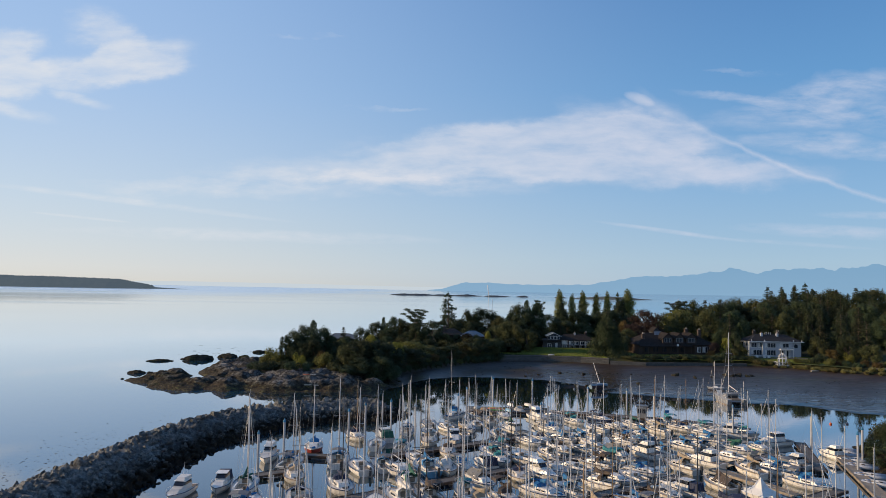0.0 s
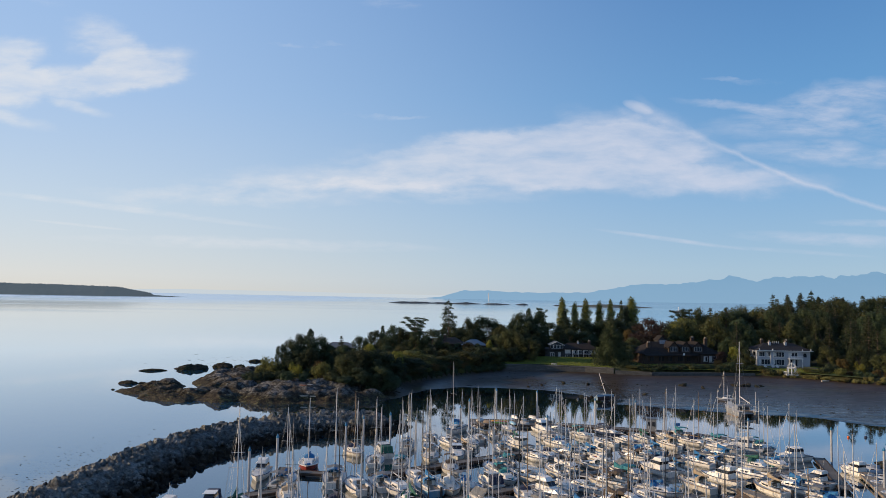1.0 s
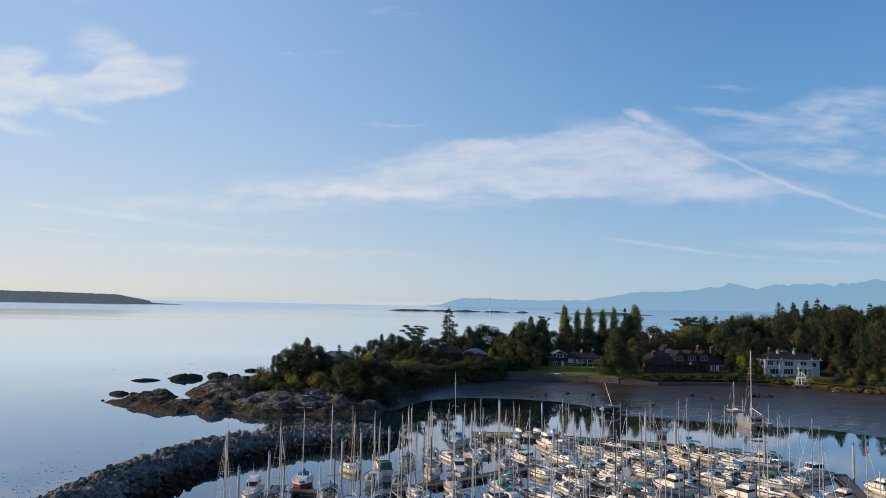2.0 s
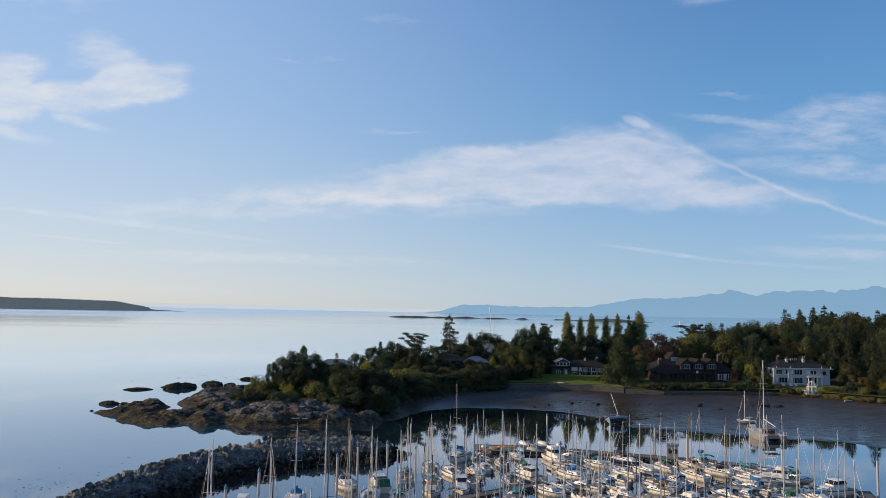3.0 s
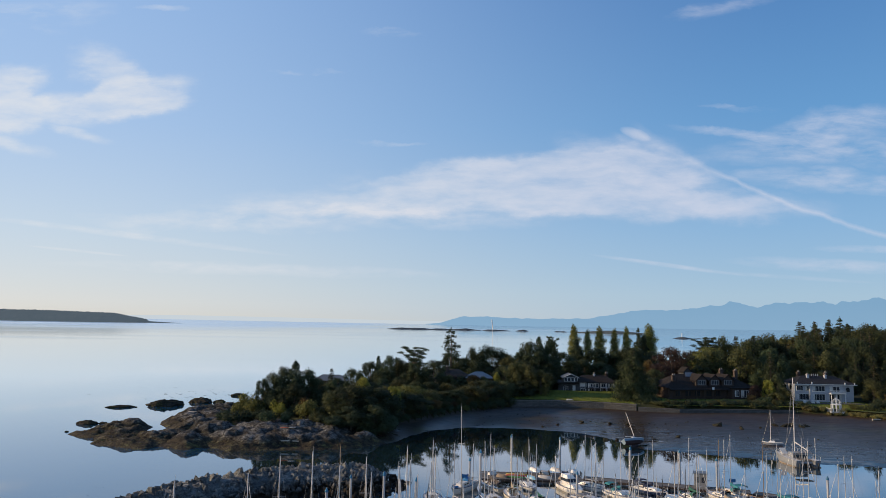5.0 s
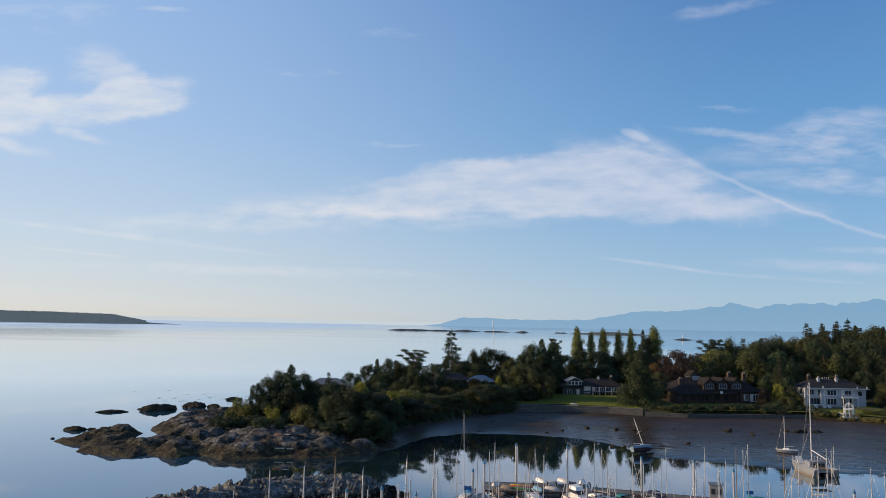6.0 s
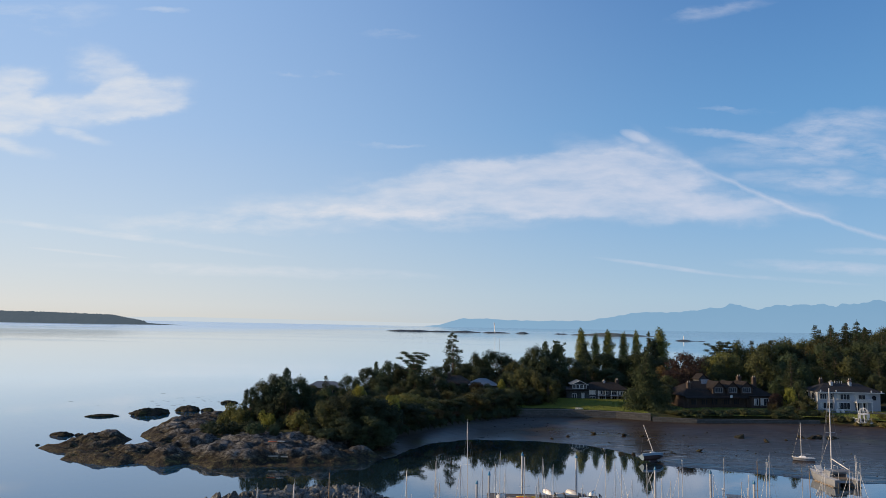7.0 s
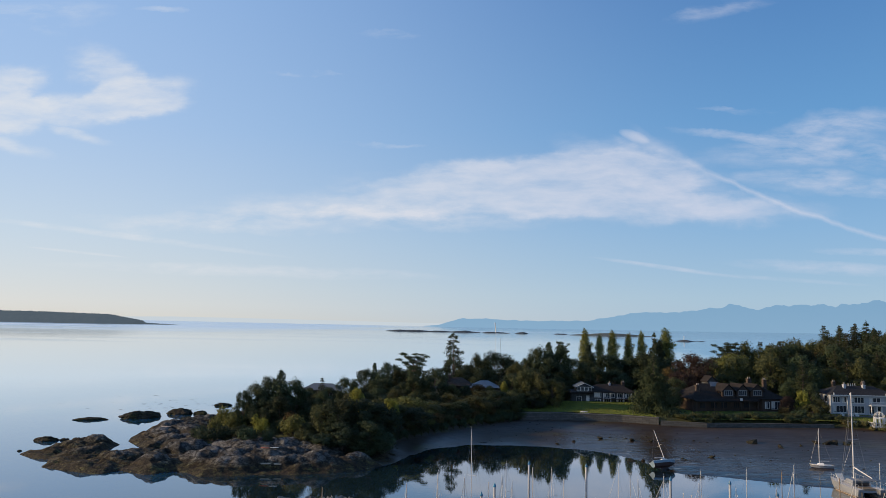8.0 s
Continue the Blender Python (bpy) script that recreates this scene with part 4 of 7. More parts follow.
def plant_woods():
    """The wooded rise behind the houses."""
    rng = random.Random(5)
    for row in (("pine_a", 87.4, 290, 21.3, 4.6), ("olive", 81.3, 270, 19.2, 4.8), ("fir_b", 96.5, 285, 22.7, 3.8), ("leafy_a", 93.5, 290, 22.0, 3.6), ("fir_c", 100.8, 280, 23.1, 4.4), ("leafy_b", 111.8, 296, 23.7, 4.4), ("leafy_a", 120.2, 300, 22.7, 4.2),
                ("fir_b", 140.0, 330, 28.8, 4.0), ("fir_a", 147.2, 332, 28.7, 4.4), ("fir_a", 152.3, 330, 29.6, 4.4), ("pine_b", 159.3, 335, 30.9, 4.2), ("fir_b", 161.6, 330, 27.2, 4.6), ("fir_b", 144.0, 322, 25.5, 4.2), ("fir_a", 156.0, 322, 26.4, 4.6), ("fir_b", 143.5, 334, 27.0, 4.4), ("fir_a", 149.5, 336, 27.6, 4.4), ("fir_b", 155.6, 338, 28.6, 4.6), ("cypress_c", 164.0, 338, 28.2, 4.8), ("fir_c", 171.0, 330, 28.0, 4.2), ("fir_b", 182.0, 334, 29.0, 4.6),
                ("olive", 107.8, 262, 15.5, 4.2), ("olive", 122.2, 266, 14.7, 4.6), ("fir_a", 131.9, 296, 21.6, 4.2), ("fir_a", 126.0, 284, 18.0, 4.0), ("rust", 118.0, 290, 19.0, 3.4), ("leafy_b", 101.0, 262, 14.0, 4.0), ("cypress_b", 113.0, 258, 12.6, 4.2)):
        stand(*row)
    kinds = ("fir_b", "leafy_b", "fir_c", "cypress_b", "cypress_a", "fir_a", "cypress_b", "fir_b", "leafy_a", "cypress_a", "fir_a", "leafy_b")
    for x in range(80, 226, 8):
        for y in (264, 274, 286, 300, 318, 338):
            px, py = x + rng.uniform(-3.4, 3.4), y + rng.uniform(-4, 4)
            k = rng.choice(kinds)
            h = min(skyline(px, py) - height_at(px, py) - rng.uniform(0.2, 2.6), 10.5 + 9.0 * (py - 255) / 80 + 3.0 * rng.random())
            grow(k, px, py, h, h * rng.uniform(0.36, 0.46) if not k.startswith("fir") else h * rng.uniform(0.26, 0.34))
    for i in range(16):
        x, y = rng.uniform(-22, 34), rng.uniform(270, 310)
        grow(rng.choice(("leafy_a", "cypress_a", "cypress_b", "leafy_b")), x, y, rng.uniform(6.0, 8.5))


plant_point()
plant_gardens()
plant_woods()

# ---- the breakwater ----
BREAK = [(-34, 10), (-43, 42), (-46.0, 74), (-45.4, 93), (-44.2, 111), (-40, 124), (-31, 135.5), (-23.5, 140.6), (-15.5, 141.2)]


def spine(points, every):
    """Even stations along a bent line: places and the way to the right."""
    p = [Vector((*q, 0)) for q in points]
    dense = []
    for i in range(len(p) - 1):
        a, b = p[max(0, i - 1)], p[min(len(p) - 1, i + 2)]
        for k in range(24):
            t = k / 24
            t2, t3 = t * t, t * t * t
            dense.append(0.5 * ((2 * p[i]) + (p[i + 1] - a) * t + (2 * a - 5 * p[i] + 4 * p[i + 1] - b) * t2 + (-a + 3 * p[i] - 3 * p[i + 1] + b) * t3))
    dense.append(p[-1])
    out, left = [], 0.0
    for a, b in zip(dense, dense[1:]):
        seg = (b - a).length
        while left < seg:
            out.append((a.lerp(b, left / seg), (b - a).normalized()))
            left += every
        left -= seg
    return out


def boulder_mesh(seed):
    rng = random.Random(seed)
    bm = bmesh.new()
    for i in range(15):
        v = Vector((rng.gauss(0, 1), rng.gauss(0, 1), rng.gauss(0, 1))).normalized()
        bm.verts.new((v.x * rng.uniform(0.75, 1.05), v.y * rng.uniform(0.7, 1.0), v.z * rng.uniform(0.6, 0.85)))
    r = bmesh.ops.convex_hull(bm, input=bm.verts)
    bmesh.ops.delete(bm, geom=list({g for g in r["geom_interior"] + r["geom_unused"] if isinstance(g, bmesh.types.BMVert)}), context="VERTS")
    me = bpy.data.meshes.new("boulder")
    bm.to_mesh(me)
    bm.free()
    me.materials.append(BOULDER)
    return me


def build_breakwater():
    rng = random.Random(3)
    st = spine(BREAK, 1.0)
    prof = ((-8.5, -2.0), (-5.2, 0.5), (-1.6, 2.55), (0, 2.75), (1.6, 2.55), (7.0, -0.2), (10.5, -2.0))
    rings = []
    for p, d in st:
        side = Vector((d.y, -d.x, 0))
        rings.append([p + side * s + Vector((0, 0, z)) for s, z in prof])
    core = loft(rings, closed=True)
    end = st[-1][0]
    for v in bmesh.ops.create_cone(core, cap_ends=True, segments=14, radius1=9.0, radius2=1.6, depth=4.5, matrix=Matrix.Translation((end.x - 1.5, end.y, 0.15)))["verts"]:
        pass
    top = thing("breakwater", "curved breakwater of piled grey granite boulders, dark weed below the tide line", "breakwater", kind="structure")
    part("core", core, BOULDER, top)
    shapes = [boulder_mesh(40 + i) for i in range(9)]
    vs, fs, made = [], [], 0
    spots = []
    for i, (p, d) in enumerate(st):
        side = Vector((d.y, -d.x, 0))
        for k in range(21):
            s = rng.uniform(-6.5, 8.8)
            z = 2.85 - abs(s) * 0.38 if s > 0 else 2.85 - abs(s) * 0.44
            if z < -0.6:
                continue
            r = rng.uniform(0.36, 0.78) * (1.12 if abs(s) < 2.5 else 0.95)
            spots.append((p + side * s + d * rng.uniform(-0.5, 0.5) + Vector((0, 0, z + rng.uniform(-0.15, 0.3))), r, abs(s)))
    for k in range(230):
        a, rr = rng.uniform(0, 6.283), rng.uniform(0.5, 8.0)
        spots.append((Vector((end.x - 1.5 + math.cos(a) * rr, end.y + math.sin(a) * rr, 2.8 - 0.37 * rr)), rng.uniform(0.35, 0.75), rr))
    for p, r, s in spots:
        me = shapes[rng.randrange(9)]
        m = Matrix.Translation(p) @ Euler((rng.uniform(0, 6), rng.uniform(0, 6), rng.uniform(0, 6))).to_matrix().to_4x4() @ Matrix.Diagonal((r * 1.15, r, r * 0.9, 1))
        if made < 300 and s < 2.4 and 84 < p.y < 145:
            ob = new("boulder", me)
            ob.parent, ob.matrix_basis = top, m
            made += 1
        else:
            base = len(vs)
            vs += [m @ v.co for v in me.vertices]
            fs += [[base + q for q in f.vertices] for f in me.polygons]
    rest = mesh_object("boulder_slope", vs, fs, BOULDER)
    rest.parent = top
    rest["kind"] = "stuff"


build_breakwater()

# ---- boats ----
def paint(name, c, rough=0.35, dirt=0.25):
    """Sun-bleached gelcoat or paint with faint grime."""
    m, n = material(name)
    p = n.add("ShaderNodeTexCoord").outputs["Object"]
    g = n.noise(n.scaled(p, (1, 1, 3)), 0.9, 4, 0.6)
    s = n.noise(p, 7.0, 4, 0.6)
    f = n.add("ShaderNodeMapRange", {0: n.math("ADD", n.math("MULTIPLY", g, 0.6), n.math("MULTIPLY", s, 0.4)), 1: 0.45, 2: 0.72}).outputs[0]
    col = n.mix(n.math("MULTIPLY", f, dirt), (*c, 1), (c[0] * 0.5, c[1] * 0.46, c[2] * 0.4, 1))
    r = n.add("ShaderNodeObjectInfo").outputs["Random"]
    col = n.add("ShaderNodeHueSaturation", {"Hue": 0.5, "Saturation": 1.0, "Value": n.math("ADD", 0.72, n.math("MULTIPLY", r, 0.36)), "Color": col}).outputs[0]
    finish(n, col, rough, 0, s, 0.004)
    return m


WHITE = paint("white_gelcoat", (0.82, 0.78, 0.71))
CREAM = paint("cream_gelcoat", (0.74, 0.69, 0.60))
NAVY = paint("navy_paint", (0.03, 0.05, 0.11))
RED = paint("red_paint", (0.30, 0.05, 0.03))
SKYBLUE = paint("light_blue_paint", (0.20, 0.42, 0.58))
DECKPAINT = paint("deck_paint", (0.66, 0.63, 0.58), 0.6, 0.45)
SPAR = mottled("spar_aluminium", (0.44, 0.43, 0.42), (0.60, 0.585, 0.56), 0.6, 0.4, 0.002, 0.0)
SPARDARK = mottled("dark_spar", (0.03, 0.03, 0.032), (0.06, 0.058, 0.055), 0.6, 0.45, 0.002)
SPARWOOD = mottled("varnished_spar", (0.24, 0.14, 0.06), (0.36, 0.22, 0.10), 0.8, 0.4, 0.002)
WIRE = mottled("rigging_wire", (0.20, 0.20, 0.20), (0.32, 0.32, 0.32), 1.0, 0.4, 0.001, 0.5)
SAIL = mottled("furled_sail", (0.60, 0.58, 0.54), (0.74, 0.72, 0.68), 2.0, 0.8, 0.01)
BLUECLOTH = mottled("blue_canvas", (0.012, 0.10, 0.26), (0.03, 0.20, 0.42), 1.2, 0.8, 0.02)
NAVYCLOTH = mottled("navy_canvas", (0.012, 0.018, 0.045), (0.03, 0.04, 0.08), 1.2, 0.8, 0.02)
GREENCLOTH = mottled("green_canvas", (0.01, 0.07, 0.05), (0.025, 0.13, 0.09), 1.2, 0.8, 0.02)
TEALCLOTH = mottled("teal_canvas", (0.012, 0.12, 0.15), (0.03, 0.22, 0.25), 1.2, 0.8, 0.02)
TANCLOTH = mottled("tan_canvas", (0.26, 0.20, 0.13), (0.38, 0.31, 0.22), 1.2, 0.8, 0.02)
BROWNCLOTH = mottled("brown_canvas", (0.045, 0.032, 0.024), (0.095, 0.07, 0.052), 1.2, 0.8, 0.02)
GREYCLOTH = mottled("grey_canvas", (0.10, 0.105, 0.11), (0.19, 0.195, 0.20), 1.2, 0.8, 0.02)
TEAK = mottled("weathered_teak", (0.17, 0.125, 0.085), (0.30, 0.235, 0.17), 2.0, 0.75, 0.006)
DARKGLASS = mottled("tinted_glass", (0.010, 0.012, 0.016), (0.025, 0.028, 0.034), 0.7, 0.06, 0.0005)
PLANK = mottled("grey_dock_plank", (0.080, 0.071, 0.060), (0.155, 0.140, 0.120), 0.8, 0.85, 0.01, vary=0.18)
PALEPLANK = mottled("pale_dock_plank", (0.19, 0.155, 0.115), (0.34, 0.28, 0.21), 0.8, 0.85, 0.01, vary=0.18)
STEEL = mottled("galvanised_pile", (0.30, 0.31, 0.33), (0.46, 0.47, 0.49), 0.5, 0.5, 0.004, 0.2)
BLUECAP = paint("blue_cap", (0.02, 0.16, 0.30))
RUBBER = mottled("grey_rubber", (0.13, 0.135, 0.15), (0.24, 0.245, 0.26), 1.0, 0.6, 0.004)


def hull_rings(L, B, free, draft, transom=0.7, n=9, bow_rise=0.35, rake=0.12):
    """Stations of a boat's hull from stern to bow; each ring runs sheer, turn, keel, turn, sheer."""
    rings = []
    for i in range(n):
        t = i / (n - 1)
        half = B / 2 * (transom + (1 - transom) * math.sin(min(1, t / 0.5) * math.pi / 2)) if t < 0.5 else B / 2 * max(0.0, 1 - ((t - 0.5) / 0.5) ** 2.3)
        half = max(half, 0.03)
        sheer = free * (1 + bow_rise * max(0, t - 0.3) ** 1.5 + 0.06 * max(0, 0.3 - t))
        dr = draft * math.sin(math.pi * min(1, 0.18 + t * 0.82)) ** 0.6
        y = -L / 2 + L * t
        y_low = -L / 2 + L * 0.04 + L * (1 - 0.04 - rake) * t
        rings.append([(-half, y, sheer), (-half * 0.94, (y + y_low) / 2, sheer * 0.35), (-half * 0.62, y_low, -dr * 0.55), (0, y_low, -dr),
                      (half * 0.62, y_low, -dr * 0.55), (half * 0.94, (y + y_low) / 2, sheer * 0.35), (half, y, sheer)])
    return rings


def hull_parts(ob, L, B, free, draft, hullmat, stripe, transom=0.7, deckmat=None):
    rings = hull_rings(L, B, free, draft, transom)
    bm = loft(rings, closed=False)
    bm.verts.ensure_lookup_table()
    bm.faces.new([bm.verts[i] for i in range(7)][::-1])
    bmesh.ops.recalc_face_normals(bm, faces=bm.faces)
    part("hull", bm, hullmat, ob, smooth=False)
    # deck a little below the sheer, with a toe rail round it
    bm = bmesh.new()
    lo = [bm.verts.new((r[0][0] * 0.97, r[0][1], r[0][2] - 0.04)) for r in rings]
    mid = [bm.verts.new((0, r[0][1], r[0][2] + 0.03)) for r in rings]
    hi = [bm.verts.new((r[6][0] * 0.97, r[6][1], r[6][2] - 0.04)) for r in rings]
    for i in range(len(rings) - 1):
        bm.faces.new((lo[i], mid[i], mid[i + 1], lo[i + 1])), bm.faces.new((mid[i], hi[i], hi[i + 1], mid[i + 1]))
    part("deck", bm, deckmat or DECKPAINT, ob)
    for sgn in (0, 6):
        bm = loft([[Vector(r[sgn]) + Vector(o) for o in ((0.05, 0, -0.05), (0.05, 0, 0.04), (-0.05, 0, 0.04), (-0.05, 0, -0.05))] for r in rings])
        part("rub_rail", bm, stripe, ob)
    return rings


def taper_box(x0, x1, y0, y1, z0, z1, in_x=0.2, in_front=0.5, in_back=0.1, bm=None):
    """A low house with sloped sides: wide at the foot, narrower on top."""
    lo = [(x0, y0, z0), (x1, y0, z0), (x1 * 0.72, y1, z0), (x0 * 0.72, y1, z0)]
    hi = [(x0 + in_x, y0 + in_back, z1), (x1 - in_x, y0 + in_back, z1), (x1 * 0.72 - in_x * 0.6, y1 - in_front, z1 - 0.06), (x0 * 0.72 + in_x * 0.6, y1 - in_front, z1 - 0.06)]
    return loft([lo, hi], closed=True, bm=bm)


def sailboat(L, hullmat, cover, label, mast=1.25, dodger=True, sparmat=None, stripe=None, jib=False, ketch=False, tent=False, bimini=None):
    """A sloop at its berth: bow along +y, its mast over the origin."""
    sparmat, stripe = sparmat or SPAR, stripe or NAVY
    B, free = L * 0.335, 0.42 + 0.044 * L
    ob = thing("sailboat", label, "sailboat", "sailboats in the marina")
    rings = hull_parts(ob, L, B, free, 0.45, hullmat, stripe)
    part("cabin", taper_box(-B * 0.30, B * 0.30, -L * 0.12, L * 0.24, free, free + 0.56, 0.12, 0.7), WHITE if hullmat is not CREAM else CREAM, ob)
    for s in (-1, 1):
        bm = bmesh.new()
        for y0, y1 in ((-L * 0.08, 0.0), (L * 0.03, L * 0.10)):
            box(bm, s * B * 0.272 - 0.02, s * B * 0.272 + 0.02, y0, y1, free + 0.16, free + 0.34)
        part("window", bm, DARKGLASS, ob)
    part("cockpit", boxed((-B * 0.2, B * 0.2, -L * 0.42, -L * 0.13, free - 0.02, free + 0.05)), TEAK, ob)
    for a, b in ((-0.31, -0.23), (0.23, 0.31)):
        part("coaming", boxed((B * a, B * b, -L * 0.43, -L * 0.12, free, free + 0.26), bevel=0.03), WHITE, ob)
    H, y0 = L * mast, L * 0.08
    part("mast", rods(((0, y0, free + 0.35), (0, y0 - 0.12, H), 0.072, 0.052), ((0, y0 - 0.2, H + 0.02), (0, y0 + 0.06, H + 0.02), 0.02), ((0.05, y0 - 0.12, H), (0.05, y0 - 0.12, H + 0.5), 0.012), sides=8), sparmat, ob)
    part("spreader", rods(((-B * 0.26, y0 - 0.15, H * 0.56), (B * 0.26, y0 - 0.15, H * 0.56), 0.024)), sparmat, ob)
    zb = free + 1.15
    part("boom", rods(((0, y0 - 0.1, zb), (0, y0 - L * 0.40, zb + 0.1), 0.06)), sparmat, ob)
    if cover is not None:
        rr = []
        for i in range(6):
            t = i / 5
            y = y0 - 0.05 - t * L * 0.38
            w, hgt = 0.15 - 0.06 * t, 0.5 * (1 - t) ** 2.2 + 0.15
            rr.append([(-w, y, zb - 0.06), (-w * 0.9, y, zb + hgt * 0.5), (0, y, zb + hgt), (w * 0.9, y, zb + hgt * 0.5), (w, y, zb - 0.06), (0, y, zb - 0.14)])
        part("sail_cover", loft(rr), cover, ob, smooth=True)
    bow, stern = (0, L * 0.49, free * 1.3), (0, -L * 0.49, free)
    top = (0, y0 - 0.1, H * 0.97)
    if jib:
        part("furled_jib", rods((bow, tuple(Vector(bow).lerp(Vector(top), 0.93)), 0.042, 0.026)), SAIL, ob)
    stays = [(bow, top, 0.009), (stern, top, 0.009)]
    for q in (-1, 1):
        tip = (q * B * 0.26, y0 - 0.15, H * 0.56)
        stays += [((q * B * 0.47, y0 - 0.2, free), tip, 0.008), (tip, top, 0.008)]
    part("rigging", rods(*stays, sides=4), WIRE, ob)
    rail = []
    for s in (-1, 1):
        pts = [(s * abs(r[0][0]) * 0.95, r[0][1], r[0][2] + 0.02) for r in rings[::2]]
        for q in pts:
            rail.append((q, (q[0], q[1], q[2] + 0.6), 0.016))
        for a, b in zip(pts, pts[1:]):
            rail.append(((a[0], a[1], a[2] + 0.6), (b[0], b[1], b[2] + 0.6), 0.012))
    part("guard_rail", rods(*rail, sides=4), SPAR, ob)
    part("hatch", boxed((-0.28, 0.28, L * 0.25, L * 0.31, free + 0.06, free + 0.2), bevel=0.02), DARKGLASS, ob)
    part("outboard_motor", boxed((B * 0.12, B * 0.12 + 0.28, -L * 0.5 - 0.3, -L * 0.5 + 0.05, 0.1, free + 0.45), bevel=0.05), SPARDARK, ob)
    part("companionway", boxed((-0.3, 0.3, -L * 0.125, -L * 0.06, free + 0.1, free + 0.56)), TEAK, ob)
    if cover is not None:
        part("deck_bundle", rods(((-B * 0.12, L * 0.30, free + 0.22), (B * 0.05, L * 0.42, free + 0.30), 0.16, 0.12), sides=8), cover, ob)
    if dodger:
        rr = [[(-B * 0.27 * q, y, free + 0.3), (-B * 0.25 * q, y, free + 0.3 + hh * 0.7), (0, y, free + 0.35 + hh), (B * 0.25 * q, y, free + 0.3 + hh * 0.7), (B * 0.27 * q, y, free + 0.3)]
              for y, hh, q in ((-L * 0.03, 0.25, 0.9), (-L * 0.08, 0.75, 1.0), (-L * 0.16, 0.85, 1.0))]
        part("dodger", loft(rr, closed=False), cover or NAVYCLOTH, ob)
    if tent:
        rr = [[(-B * 0.30, y, free + 0.3), (-B * 0.20, y, free + 0.70), (0, y, zb + 0.06), (B * 0.20, y, free + 0.70), (B * 0.30, y, free + 0.3)] for y in (y0 - 0.25, -L * 0.10, -L * 0.27, -L * 0.40)]
        part("boom_tent", loft(rr, closed=False), cover, ob)
    if bimini is not None:
        rr = [[(-B * 0.33, y, free + 1.45), (-B * 0.30, y, free + 1.78 + lift), (0, y, free + 1.92 + lift), (B * 0.30, y, free + 1.78 + lift), (B * 0.33, y, free + 1.45)] for y, lift in ((-L * 0.20, -0.04), (-L * 0.29, 0.03), (-L * 0.40, -0.08))]
        part("bimini", loft(rr, closed=False), bimini, ob)
        part("bimini_frame", rods(*[((q * B * 0.33, y, free + 0.1), (q * B * 0.33, y, free + 1.46), 0.02) for q in (-1, 1) for y in (-L * 0.21, -L * 0.39)], sides=4), SPAR, ob)
    if ketch:
        part("mizzen_mast", rods(((0, -L * 0.33, free), (0, -L * 0.34, H * 0.72), 0.07, 0.045)), sparmat, ob)
    for c in ob.children:
        c.matrix_basis = pose(0, -y0, 0) @ c.matrix_basis
    return ob


def motorboat(L, hullmat, label, fly=True, canvas=None):
    """A cabin cruiser at its berth: bow along +y."""
    B, free = L * 0.35, 0.55 + 0.045 * L
    ob = thing("motorboat", label, "motorboat", "motorboats in the marina")
    hull_parts(ob, L, B, free, 0.4, hullmat, NAVY, 0.86, WHITE)
    part("trunk_cabin", taper_box(-B * 0.38, B * 0.38, -L * 0.02, L * 0.36, free, free + 0.62, 0.15, 1.3), WHITE, ob)
    part("wheelhouse", taper_box(-B * 0.37, B * 0.37, -L * 0.26, L * 0.12, free + 0.05, free + 0.85, 0.05, 0.35), WHITE, ob)
    part("glazing", taper_box(-B * 0.36, B * 0.36, -L * 0.25, L * 0.085, free + 0.86, free + 1.35, 0.12, 0.75), DARKGLASS, ob)
    part("roof", boxed((-B * 0.33, B * 0.33, -L * 0.27, L * 0.01, free + 1.355, free + 1.44), bevel=0.03), WHITE, ob)
    part("cockpit_sole", boxed((-B * 0.4, B * 0.4, -L * 0.47, -L * 0.27, free - 0.03, free + 0.04)), TEAK, ob)
    if fly:
        part("flybridge", taper_box(-B * 0.32, B * 0.32, -L * 0.28, L * 0.0, free + 1.445, free + 1.95, 0.1, 0.5), WHITE, ob)
        part("aerial", rods(((0.2, -L * 0.2, free + 1.9), (0.2, -L * 0.24, free + 3.9), 0.02), ((-0.4, -L * 0.2, free + 1.9), (-0.4, -L * 0.2, free + 2.8), 0.03)), SPAR, ob)
    if canvas is not None:
        part("canvas_cover", taper_box(-B * 0.40, B * 0.40, -L * 0.47, -L * 0.24, free + 0.1, free + 1.3, 0.2, 0.1), canvas, ob)
    rail = []
    for s in (-1, 1):
        p = [(s * B * q, L * y, free * (1.0 + h)) for q, y, h in ((0.45, 0.05, 0.08), (0.38, 0.25, 0.15), (0.2, 0.42, 0.25), (0.02, 0.49, 0.3))]
        for a, b in zip(p, p[1:]):
            rail += [((a[0], a[1], a[2] + 0.6), (b[0], b[1], b[2] + 0.6), 0.016), (a, (a[0], a[1], a[2] + 0.6), 0.016)]
    part("bow_rail", rods(*rail, sides=4), SPAR, ob)
    return ob


